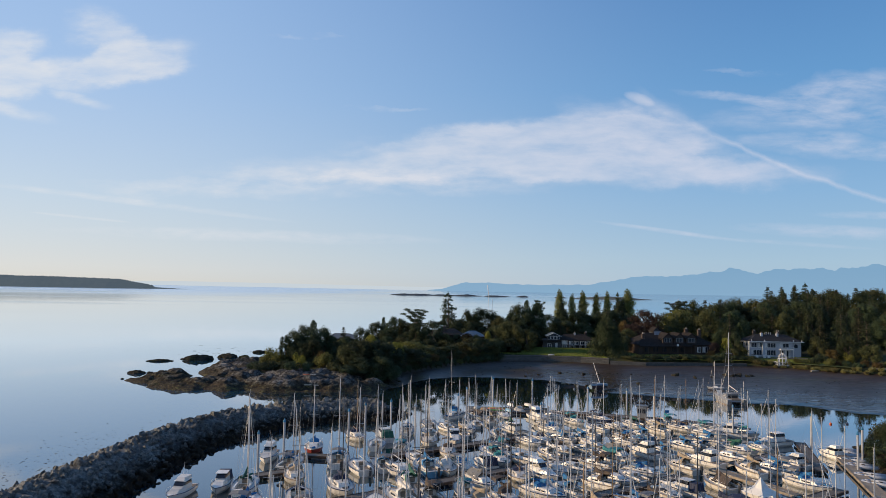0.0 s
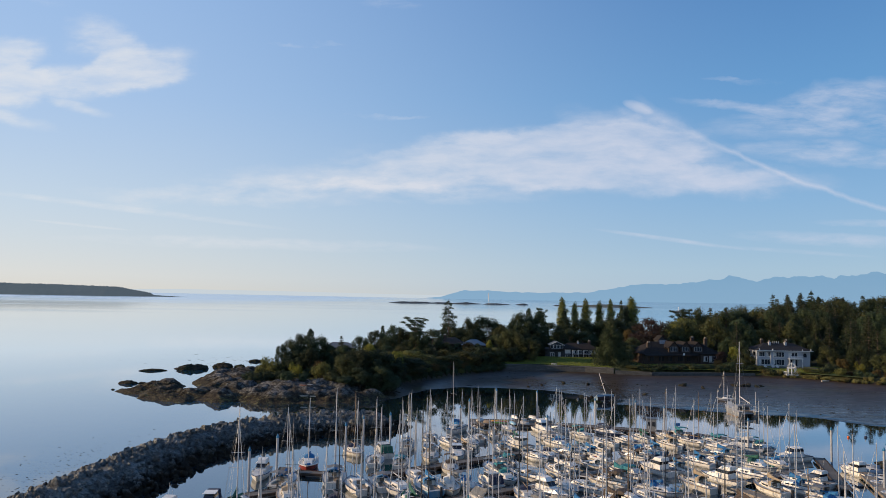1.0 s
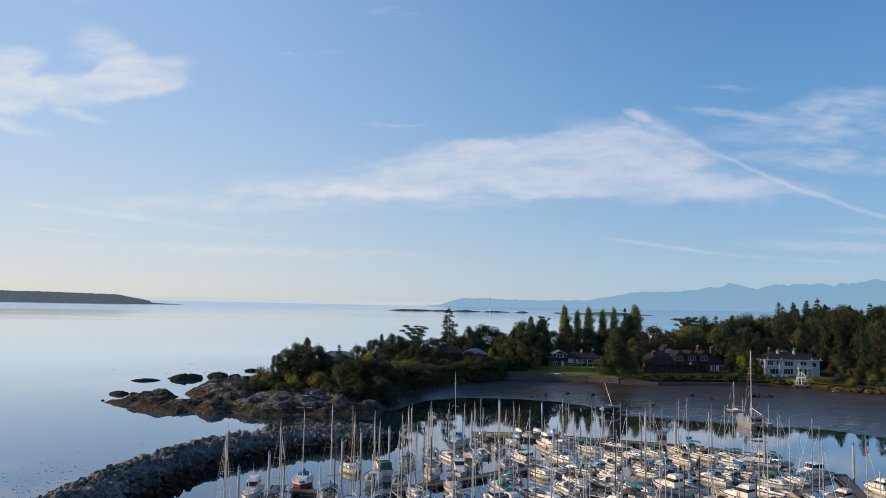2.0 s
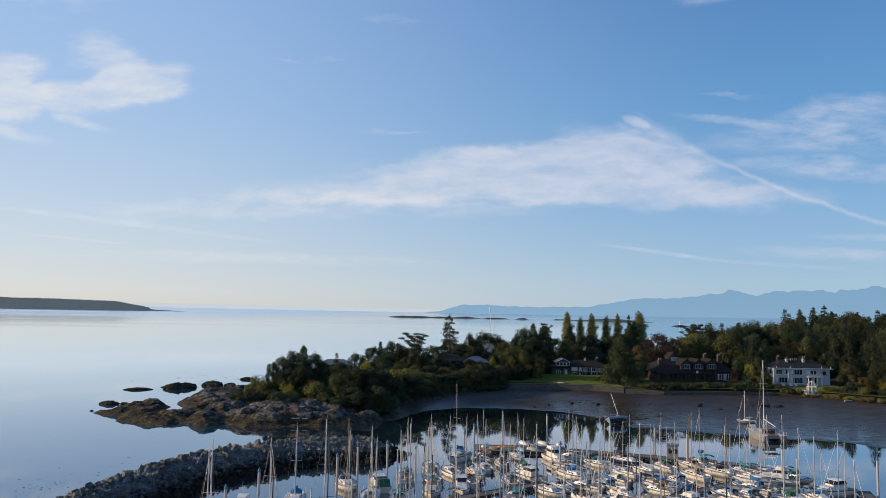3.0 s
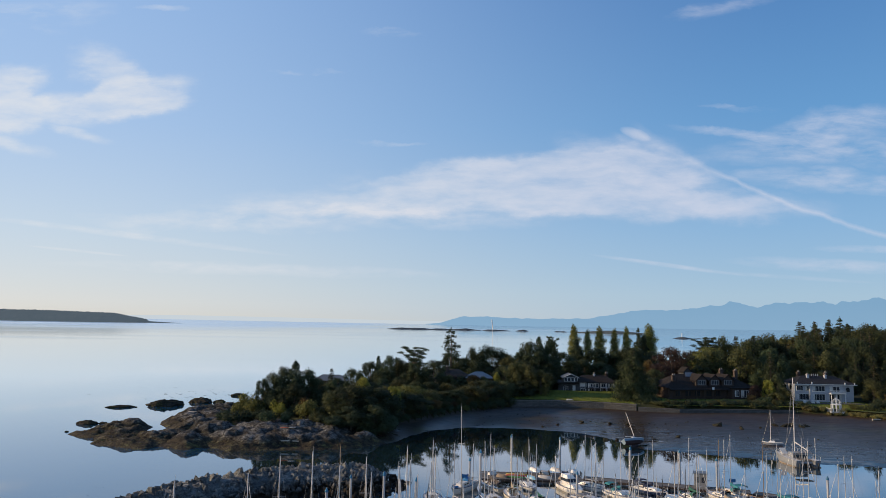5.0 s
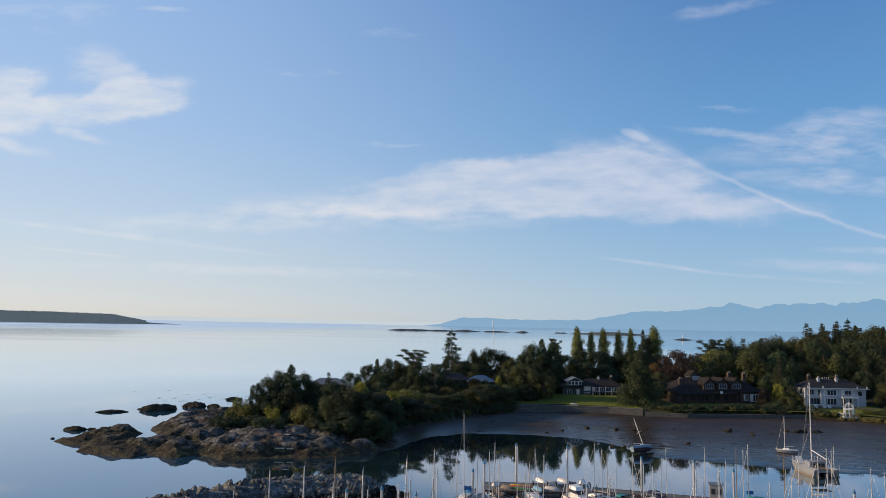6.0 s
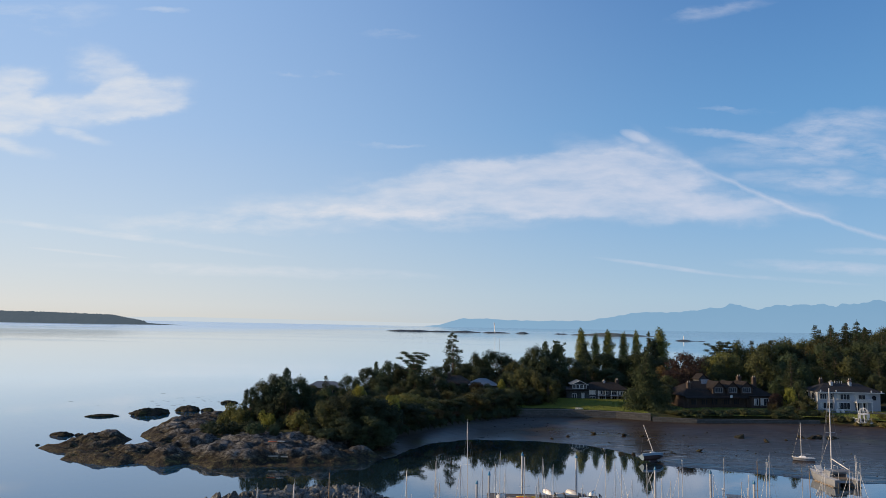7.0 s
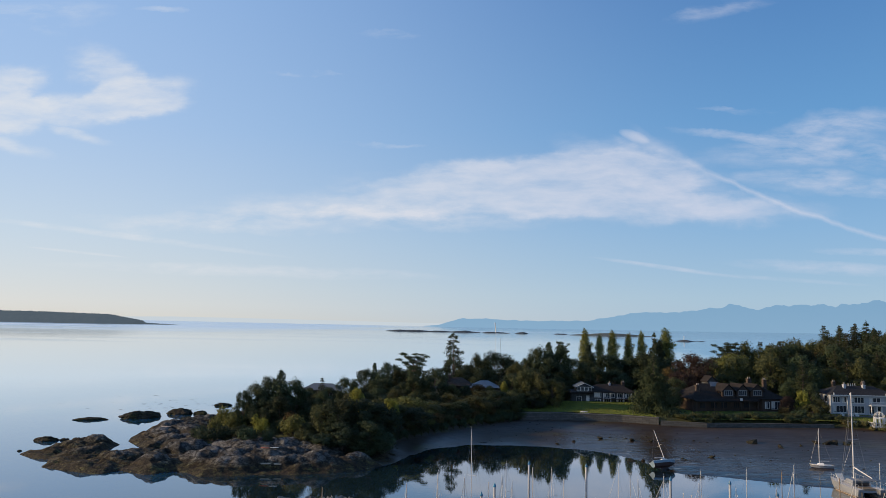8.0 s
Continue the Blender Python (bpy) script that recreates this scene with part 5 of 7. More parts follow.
FLEET = {
    "a": (sailboat(9.6, WHITE, BLUECLOTH, "white sloop with a blue sail cover", jib=True, bimini=GREYCLOTH), 12.0),
    "b": (sailboat(9.0, WHITE, None, "white sloop with a bare boom", dodger=False, jib=True), 11.25),
    "c": (sailboat(8.6, CREAM, TANCLOTH, "cream sloop with a tan sail cover", stripe=TEAK), 10.75),
    "d": (sailboat(9.4, NAVY, NAVYCLOTH, "dark blue sloop with a navy sail cover", stripe=WHITE, bimini=NAVYCLOTH), 11.75),
    "e": (sailboat(8.8, WHITE, GREENCLOTH, "white sloop with a green sail cover"), 11.0),
    "f": (sailboat(9.2, WHITE, NAVYCLOTH, "white sloop with a dark canvas dodger and black mast", sparmat=SPARDARK), 11.5),
    "g": (sailboat(9.8, CREAM, None, "cream sloop with a varnished wooden mast", sparmat=SPARWOOD, stripe=TEAK), 12.25),
    "h": (sailboat(8.4, RED, BLUECLOTH, "red-hulled sloop with a blue sail cover", stripe=WHITE), 10.5),
    "j": (sailboat(9.0, WHITE, GREYCLOTH, "white sloop with grey canvas over the boom", dodger=False, tent=True), 11.25),
    "k": (sailboat(8.8, CREAM, BROWNCLOTH, "cream sloop under a brown boom tent", dodger=False, tent=True, stripe=TEAK), 11.0),
    "l": (sailboat(8.2, WHITE, BROWNCLOTH, "white sloop with brown sail cover and dark mast", sparmat=SPARDARK, stripe=TEAK, bimini=BROWNCLOTH), 10.25),
    "q": (sailboat(8.6, CREAM, SAIL, "cream sloop with its white mainsail flaked on the boom", stripe=TEAK, jib=True), 10.75),
    "r": (sailboat(9.0, WHITE, TEALCLOTH, "white sloop with teal canvas covers", jib=True, bimini=TEALCLOTH), 11.25),
    "i": (sailboat(9.0, SKYBLUE, BLUECLOTH, "light blue sloop with a blue sail cover", stripe=WHITE), 11.25),
}
CRUISER = {
    "m": motorboat(9.0, WHITE, "white cabin cruiser with a flybridge"),
    "n": motorboat(7.8, WHITE, "white cabin cruiser under dark canvas", False, NAVYCLOTH),
    "o": motorboat(8.4, CREAM, "cream wooden cabin cruiser", False),
    "p": motorboat(8.6, WHITE, "white cabin cruiser under green canvas", False, GREENCLOTH),
}
BERTHS = []


def berth_turn(x):
    """The way that the fingers lie, which bends over the width of the basin."""
    return float(np.interp(x, [-20, 0, 20, 34, 46], [6, 18, 34, 32, 24]))


def moor(kind, x, y, top=None, flip=False, heel=0.0, turn=None, size=1.0):
    """Moors a boat with its mast at (x, y), its masthead at height top."""
    BERTHS.append((x, y))
    rz = (berth_turn(x) + (180 if flip else 0) + ((x * 7.3 + y * 3.1) % 36 - 18)) if turn is None else turn
    if kind in FLEET:
        ob, h = FLEET[kind]
        k = 1.0 if top is None else top / h
        return copy_thing(ob, pose(x, y, 0, heel, heel * 0.5, rz) @ Matrix.Diagonal((0.50 + 0.52 * k, 0.36 + 0.40 * k, 0.25 + 0.75 * k, 1)) @ Matrix.Diagonal((1, 1, k / (0.25 + 0.75 * k), 1)))
    return copy_thing(CRUISER[kind], pose(x, y, 0, 0, 0, rz) @ Matrix.Diagonal((0.8 * size, 0.74 * size, 0.84 * size, 1)))


def fill_marina():
    # berths along the outer docks
    moor("a", -16.6, 102.7, 11.9), moor("g", -16.3, 118.4, 9.6, True), moor("b", -13.2, 99.2, 11.2), moor("b", -12.4, 113.6, 9.4), moor("b", -7.1, 96.8, 11.7, True)
    moor("a", -8.4, 125.2, 8.7), moor("e", -5.7, 91.0, 13.4), moor("b", -5.2, 132.3, 8.5), moor("c", -4.3, 115.9, 9.4, True), moor("i", -4.2, 99.6, 11.7)
    moor("f", -3.7, 80.3, 13.3), moor("b", -2.1, 129.0, 8.7), moor("c", 0.4, 123.2, 9.5), moor("b", 2.1, 126.9, 9.3, True), moor("b", 3.6, 132.6, 7.5)
    moor("c", 6.4, 136.2, 8.6), moor("a", 5.1, 109.8, 10.6), moor("b", 9.4, 140.9, 7.5, True), moor("e", 9.6, 132.0, 8.2), moor("b", 18.3, 142.4, 8.1)
    moor("a", 17.3, 127.7, 9.2, True), moor("h", 20.3, 121.6, 9.2), moor("b", 25.2, 131.6, 8.1), moor("d", 28.2, 139.6, 8.0, True), moor("e", 32.4, 135.9, 9.0)
    moor("i", 31.7, 126.1, 8.9), moor("c", 35.5, 130.2, 9.7), moor("a", 36.3, 118.2, 9.7), moor("g", 41.5, 131.6, 9.1, True), moor("a", 41.4, 122.4, 10.5)
    moor("b", 48.2, 132.6, 9.4), moor("b", 44.7, 126.6, 10.6, True), moor("b", 41.0, 110.5, 10.3), moor("e", 44.8, 114.4, 10.2, True), moor("c", 41.0, 102.6, 11.2), moor("b", 46.7, 106.8, 9.7)
    moor("o", 52.4, 121.0, turn=112, size=1.1), moor("m", 47.6, 128.4, turn=70), moor("m", 58.2, 113.6, turn=16, size=0.85), moor("m", 49.4, 107.4, turn=28, size=0.85)
    moor("m", -26.9, 103.6, turn=184, size=0.95), moor("n", -28.6, 88.3, turn=186, size=1.0), moor("m", -32.4, 85.0, turn=176, size=0.9), moor("h", -21.6, 109.2, 10.0, turn=186)
    BERTHS.extend([(35.8, 85.6), (35.0, 88.0), (37.0, 100.4), (39.6, 96.0), (41.6, 91.6), (52.4, 106.0), (54.2, 111.6), (56.0, 117.6), (-1.0, 138.0), (-2.0, 135.0), (0.0, 141.0)])
    # the rest of the basin, finger by finger
    rng = random.Random(11)
    kinds = "abcbdaebflbcabgfbklqrqrbaj"
    for row in range(-17, 18):
        for col in range(-28, 29):
            v, a = row * 7.8, col * 3.2
            x = 14.0 + 0.79 * a - 0.61 * v + rng.uniform(-0.6, 0.6)
            y = 100.0 + 0.61 * a + 0.79 * v + rng.uniform(-0.6, 0.6)
            far = np.interp(x, [-30, -23, -14, -4, 6, 22, 49, 58], [92, 105, 118, 131, 144.5, 144, 137.5, 124])
            west = np.interp(y, [40, 78, 86, 95, 110, 130, 150], [-8, -22, -30, -27, -22, -9, 1])
            if y < 44 or y > far or x < west or x > np.interp(y, [40, 84, 92, 104, 115, 128, 134], [42, 45, 47.5, 52.5, 57, 55, 52]):
                continue
            t = radians(berth_turn(x))
            if any((((x - p) * math.cos(t) + (y - q) * math.sin(t)) / 2.8) ** 2 + (((y - q) * math.cos(t) - (x - p) * math.sin(t)) / 5.6) ** 2 < 1 for p, q in BERTHS):
                continue
            if x > 26 and rng.random() < 0.06:
                continue
            if rng.random() < 0.15:
                moor(rng.choice("mnnoop"), x, y, flip=rng.random() < 0.4)
            else:
                moor(rng.choice(kinds), x, y, rng.uniform(8.4, 12.2) if y < 112 else rng.uniform(7.0, 9.2), rng.random() < 0.4)


fill_marina()

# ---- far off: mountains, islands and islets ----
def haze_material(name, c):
    """Hills seen through miles of air; the haze is painted as emitted colour."""
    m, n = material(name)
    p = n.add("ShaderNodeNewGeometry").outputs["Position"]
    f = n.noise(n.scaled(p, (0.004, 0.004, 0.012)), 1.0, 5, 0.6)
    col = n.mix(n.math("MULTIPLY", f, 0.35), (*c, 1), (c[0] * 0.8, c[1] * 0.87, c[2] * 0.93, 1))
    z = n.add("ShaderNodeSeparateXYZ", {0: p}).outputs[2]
    # painted haze thickens, so the colour pales towards the foot
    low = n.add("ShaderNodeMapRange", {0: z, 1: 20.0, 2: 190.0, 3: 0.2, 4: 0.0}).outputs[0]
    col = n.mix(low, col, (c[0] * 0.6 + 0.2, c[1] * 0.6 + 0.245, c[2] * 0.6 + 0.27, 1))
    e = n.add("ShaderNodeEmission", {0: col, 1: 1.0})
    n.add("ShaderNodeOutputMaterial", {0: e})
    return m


def mountain_range(name, label, dist, heights, mat, seed, rough):
    """A ridge across the view; heights are (slope to the side, slope up) at bends of its crest."""
    u0, u1 = heights[0][0], heights[-1][0]
    us = np.linspace(u0, u1, 420)
    hs = np.interp(us, [h[0] for h in heights], [h[1] for h in heights])
    verts, faces = [], []
    for i, (u, h) in enumerate(zip(us, hs)):
        w = noise.fractal((u * 38 + seed, seed, 0), 0.9, 2.1, 5) * rough * (0.25 + abs(h) / 0.04)
        top = (h + w) * dist + 25.0
        x = u * dist
        verts += [(x, dist - 220, -2), (x, dist - 120, top * 0.55), (x, dist, top), (x, dist + 60, -2)]
        if i:
            a, b = (i - 1) * 4, i * 4
            faces += [(a + k, b + k, b + k + 1, a + k + 1) for k in range(3)]
    return tagged(mesh_object(name, verts, faces, mat, True), label, "mountains", kind="structure")


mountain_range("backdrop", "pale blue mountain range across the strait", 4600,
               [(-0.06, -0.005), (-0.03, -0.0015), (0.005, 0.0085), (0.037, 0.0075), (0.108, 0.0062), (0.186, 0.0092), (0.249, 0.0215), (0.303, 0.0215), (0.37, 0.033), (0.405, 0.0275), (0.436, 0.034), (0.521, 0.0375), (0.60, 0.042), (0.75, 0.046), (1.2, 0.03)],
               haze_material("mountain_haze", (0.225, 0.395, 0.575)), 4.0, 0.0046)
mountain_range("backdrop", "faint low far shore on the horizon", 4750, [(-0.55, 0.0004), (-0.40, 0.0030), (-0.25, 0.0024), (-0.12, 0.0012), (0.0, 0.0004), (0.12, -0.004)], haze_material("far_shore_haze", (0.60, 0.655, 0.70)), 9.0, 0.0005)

def hazed_woods():
    """Dark woods, with the haze of a mile or two of air painted in."""
    m, n = material("hazed_island_woods")
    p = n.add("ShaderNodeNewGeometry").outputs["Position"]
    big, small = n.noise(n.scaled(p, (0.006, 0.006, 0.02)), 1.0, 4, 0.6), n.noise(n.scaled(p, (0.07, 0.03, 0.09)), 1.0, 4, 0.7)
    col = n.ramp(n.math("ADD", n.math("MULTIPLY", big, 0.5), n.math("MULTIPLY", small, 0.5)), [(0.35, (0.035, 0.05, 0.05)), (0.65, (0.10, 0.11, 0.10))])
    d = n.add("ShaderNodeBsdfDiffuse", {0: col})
    # bluish glow mixed in for the hazy air before the woods
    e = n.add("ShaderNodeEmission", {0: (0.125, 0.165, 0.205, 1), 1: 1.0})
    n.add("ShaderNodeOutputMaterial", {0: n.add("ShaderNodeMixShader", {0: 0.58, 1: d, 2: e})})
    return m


ISLEWOOD = hazed_woods()
ISLEROCK = mottled("islet_rock", (0.045, 0.058, 0.068), (0.085, 0.10, 0.11), 0.08, 0.95, 0.6, spec=0.1)
ISLEGRASS = mottled("islet_grass", (0.09, 0.105, 0.10), (0.14, 0.15, 0.135), 0.05, 0.95, 0.6, spec=0.1)


def island(name, label, x0, x1, y, crest, deep, mat, seed, rough, cell):
    """A long low island; crest gives its height at even steps from x0 to x1."""
    n = int((x1 - x0) / cell)
    verts, faces = [], []
    span = np.linspace(0, 1, len(crest))
    levels = ((-0.5, -0.05), (-0.46, 0.10), (-0.40, 0.42), (-0.33, 0.68), (-0.22, 0.86), (-0.08, 0.96), (0.1, 1.0), (0.5, -0.1))
    for i in range(n + 1):
        t = i / n
        x = x0 + (x1 - x0) * t
        h = float(np.interp(t, span, crest))
        for k, (dy, f) in enumerate(levels):
            z = h * f
            if f > 0.3:
                z += h * rough * f * (0.6 * noise.noise((x / cell * 0.45 + seed, k * 1.3, seed)) + 0.5 * noise.noise((x / cell * 0.11, k * 0.4, seed)))
            verts.append((x, y + dy * deep * (0.3 + 0.7 * h / max(crest)), z))
        if i:
            w = len(levels)
            a, b = (i - 1) * w, i * w
            faces += [(a + k, b + k, b + k + 1, a + k + 1) for k in range(w - 1)]
    return tagged(mesh_object(name, verts, faces, mat, True), label, "island")


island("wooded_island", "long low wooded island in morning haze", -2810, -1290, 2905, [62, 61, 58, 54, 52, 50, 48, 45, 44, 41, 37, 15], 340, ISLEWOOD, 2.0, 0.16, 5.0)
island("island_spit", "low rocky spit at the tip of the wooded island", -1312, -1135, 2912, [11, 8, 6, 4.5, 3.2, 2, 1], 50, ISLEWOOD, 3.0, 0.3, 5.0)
island("reef", "chain of low dark reefs on the calm sea", -236, 62, 2300, [0.5, 3, 5, 4, 5, 4, 2.5, 4, 4, 2, 4, 5, 3, 1], 60, ISLEROCK, 5.0, 0.45, 3.0)
island("reef", "low dark reef beside the larger reefs", 66, 152, 2260, [0.5, 4, 4.5, 3, 2.5, 0.5], 40, ISLEROCK, 6.0, 0.45, 3.0)
island("reef", "small dark reef far out on the sea", 168, 208, 2250, [1, 4, 5, 1], 30, ISLEROCK, 7.0, 0.45, 3.0)
island("reef", "small dark skerry far out on the sea", 286, 326, 2240, [0.5, 3, 2, 3, 0.5], 30, ISLEROCK, 8.0, 0.45, 3.0)
island("grassy_islet", "low grassy islet with a rocky shore", 318, 555, 2120, [1, 3, 4, 6, 7, 8, 7, 6, 4, 2, 1], 120, ISLEGRASS, 9.0, 0.12, 5.0)
island("beacon_islet", "low rocky islet that carries a beacon", 430, 488, 1490, [0.4, 1.4, 2.4, 3.2, 2, 1.0, 0.4, 0.4, 1.0, 0.4], 40, ISLEROCK, 12.0, 0.3, 2.5)
bm = rods(((0, 0, 1), (0, 0, 9.5), 0.9, 0.6), sides=8)
rod(bm, (0, 0, 9.5), (0, 0, 10.6), 1.0, 0.8, sides=8)
beacon = thing("beacon", "small white beacon on a sea rock", "beacon", at=pose(447, 1490, 0))
part("shaft", bm, mottled("white_beacon", (0.6, 0.6, 0.6), (0.75, 0.75, 0.75), 0.2, 0.7), beacon)

# skerries off the point
SKERRY = rock_material("weedy_skerry", (0.03, 0.028, 0.022), (0.10, 0.09, 0.07), ((0.016, 0.015, 0.008), (0.035, 0.032, 0.014), (0.10, 0.095, 0.03)))


def treetops():
    """Conifer tops along the crest and flank of the wooded island."""
    rng = random.Random(41)
    crest = [62, 61, 58, 54, 52, 50, 48, 45, 44, 41, 37, 15]
    verts, faces = [], []
    for k in range(1500):
        t = rng.random()
        x = -2810 + 1520 * t
        h = float(np.interp(t, np.linspace(0, 1, len(crest)), crest))
        f = rng.choice((0.62, 0.8, 0.92, 1.0, 1.0, 1.0))
        y = 2905 - 340 * (0.38 * (1 - f) / 0.4 - 0.1) * (0.3 + 0.7 * h / 61)
        up, r = rng.uniform(1.0, 4.5) * min(1.0, h / 30), rng.uniform(3.0, 6.5)
        b, z = len(verts), h * f * 0.97 - 2
        verts += [(x + r * math.cos(a), y + r * math.sin(a), z) for a in (0.5, 2.07, 3.64, 5.21)] + [(x, y, z + 2 + up)]
        faces += [(b + i, b + (i + 1) % 4, b + 4) for i in range(4)]
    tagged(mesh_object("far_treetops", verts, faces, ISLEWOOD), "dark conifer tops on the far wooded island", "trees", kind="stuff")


treetops()


def skerry(x, y, rx, ry, h, turn, seed):
    """A low weedy rock, uneven, half awash."""
    bm = bmesh.new()
    bmesh.ops.create_icosphere(bm, subdivisions=4, radius=1.0)
    for v in bm.verts:
        c = v.co.copy()
        r = 1 + 0.28 * noise.fractal((c.x * 1.6 + seed, c.y * 1.6, c.z + seed), 0.9, 2.0, 4)
        zz = max(c.z, -0.3)
        v.co = Vector((c.x * rx * r, c.y * ry * r, h * (zz * 0.9 + 0.35 * noise.fractal((c.x * 2.6, c.y * 2.6, seed), 0.9, 2.0, 4) * max(0, c.z))))
    me = bpy.data.meshes.new("sea_rock")
    bm.to_mesh(me)
    bm.free()
    me.materials.append(SKERRY)
    tagged(new("sea_rock", me), "low dark weed-covered rock in calm water", "rock", "rocks off the point").matrix_basis = pose(x, y, 0, 0, 0, turn)


skerry(-96.3, 228.4, 3.9, 1.2, 0.7, 18, 1.0), skerry(-86.6, 234.6, 4.8, 3.0, 1.7, 30, 2.0), skerry(-79.6, 243.6, 3.6, 2.4, 1.5, 10, 3.0), skerry(-73.8, 243.5, 2.0, 1.2, 1.0, 0, 4.0), skerry(-91.8, 235.2, 0.8, 0.4, 0.4, 0, 9.0)
skerry(-74.5, 264.0, 2.6, 1.2, 0.9, 10, 5.0), skerry(-89.4, 196.8, 2.4, 1.3, 0.9, 10, 6.0), skerry(-86.0, 197.6, 1.0, 0.6, 0.5, 20, 7.0), skerry(-87.6, 184.6, 0.4, 0.3, 0.3, 20, 8.0)


def kelp():
    """Rafts of floating weed, flat on the water."""
    rng = random.Random(8)
    verts, faces = [], []
    for k in range(360):
        if k < 300:
            x, y = rng.gauss(-56, 4), rng.gauss(100, 14)
            if x > -53.5:
                continue
        else:
            x, y = rng.gauss(-82, 16), rng.gauss(262, 12)
        L = rng.uniform(0.05, 0.26) if k < 300 else rng.uniform(0.3, 1.0)
        base = len(verts)
        n = 7
        for i in range(n):
            a = i * 6.283 / n
            verts.append((x + L * math.cos(a) * rng.uniform(0.5, 1), y + 0.35 * L * math.sin(a) * rng.uniform(0.5, 1), 0.015))
            verts.append((verts[-1][0], verts[-1][1], -0.05))
        faces.append([base + 2 * i for i in range(n)])
        faces += [[base + 2 * i, base + 2 * ((i + 1) % n), base + 2 * ((i + 1) % n) + 1, base + 2 * i + 1] for i in range(n)]
    tagged(mesh_object("floating_kelp", verts, faces, SKERRY), "scattered dark kelp floating on calm water", "seaweed", kind="stuff")


kelp()

# ---- the shore: lawn, walls, houses ----
def brickwork(name, a, b, joint, w, h):
    m, n = material(name)
    p = n.add("ShaderNodeNewGeometry").outputs["Position"]
    s = n.add("ShaderNodeSeparateXYZ", {0: p})
    v = n.add("ShaderNodeCombineXYZ", {0: n.math("ADD", s.outputs[0], s.outputs[1]), 1: s.outputs[2]}).outputs[0]
    br = n.add("ShaderNodeTexBrick", {"Vector": v, "Color1": (*a, 1), "Color2": (*b, 1), "Mortar": (*joint, 1), "Scale": 1.0, "Mortar Size": 0.03, "Brick Width": w, "Row Height": h})
    st = n.noise(p, 0.5, 5, 0.65)
    col = n.mix(n.math("MULTIPLY", st, 0.5), br.outputs[0], (a[0] * 0.4, a[1] * 0.42, a[2] * 0.35, 1))
    finish(n, col, 0.9, 0, n.math("ADD", br.outputs[1], st), 0.03, 0.2)
    return m


STONEWALL = brickwork("sea_wall_stone", (0.082, 0.082, 0.082), (0.125, 0.123, 0.12), (0.06, 0.058, 0.056), 0.9, 0.42)
CHIMNEYBRICK = brickwork("chimney_brick", (0.065, 0.034, 0.026), (0.10, 0.052, 0.038), (0.12, 0.10, 0.085), 0.3, 0.1)
STUCCO = mottled("white_stucco", (0.31, 0.335, 0.375), (0.385, 0.41, 0.455), 0.25, 0.9, 0.01, fine=20)
SLATE = brickwork("dark_slate", (0.022, 0.023, 0.028), (0.036, 0.037, 0.043), (0.03, 0.028, 0.028), 0.5, 0.3)
SHINGLE = brickwork("brown_shingle", (0.023, 0.019, 0.018), (0.037, 0.030, 0.027), (0.018, 0.013, 0.011), 0.5, 0.28)
TIMBER = mottled("brown_timber_wall", (0.032, 0.021, 0.016), (0.060, 0.040, 0.029), 0.6, 0.85, 0.02)
DARKSTONE = brickwork("dark_house_stone", (0.060, 0.066, 0.075), (0.095, 0.102, 0.112), (0.07, 0.06, 0.05), 0.6, 0.3)
SLATEBLUE = mottled("blue_grey_roof", (0.07, 0.085, 0.10), (0.11, 0.13, 0.15), 0.4, 0.7, 0.01)
TILEROOF = brickwork("brown_roof_tile", (0.055, 0.043, 0.036), (0.085, 0.066, 0.054), (0.035, 0.028, 0.024), 0.4, 0.28)
GREYROOF = mottled("grey_metal_roof", (0.10, 0.125, 0.15), (0.17, 0.195, 0.22), 0.4, 0.55, 0.01)
TRIM = mottled("white_trim", (0.52, 0.52, 0.51), (0.65, 0.65, 0.64), 1.0, 0.6, 0.004)
GLASS = mottled("window_glass", (0.020, 0.024, 0.030), (0.040, 0.046, 0.055), 0.5, 0.07, 0.001)
PANE = mottled("pale_blind", (0.42, 0.43, 0.42), (0.55, 0.55, 0.53), 0.8, 0.4, 0.001)
GREYTRIM = mottled("grey_painted_trim", (0.22, 0.225, 0.23), (0.32, 0.325, 0.33), 1.0, 0.7, 0.004)
POT = mottled("chimney_pot", (0.30, 0.25, 0.2), (0.42, 0.36, 0.3), 1.0, 0.8)


def lawn_sheet(x0, x1, back, label):
    """A lawn from the garden wall's line to a line behind it."""
    gx, rows = np.linspace(x0, x1, 50), 34
    verts = []
    for j in range(rows):
        for x in gx:
            y = float(wall_line(x)) + 0.9 + (back - float(wall_line(x)) - 0.9) * j / (rows - 1)
            verts.append((x, y, float(upland(x, y)) + 0.10))
    k = len(gx)
    faces = [(j * k + i, j * k + i + 1, (j + 1) * k + i + 1, (j + 1) * k + i) for j in range(rows - 1) for i in range(k - 1)]
    tagged(mesh_object("lawn", verts, faces, LAWN, True), label, "lawn", kind="structure")


def build_lawn():
    lawn_sheet(12.5, 47.5, 251, "mown green lawn striped with low sunlight")
    lawn_sheet(55, 116, 241, "shaded green garden lawn before the houses")


build_lawn()


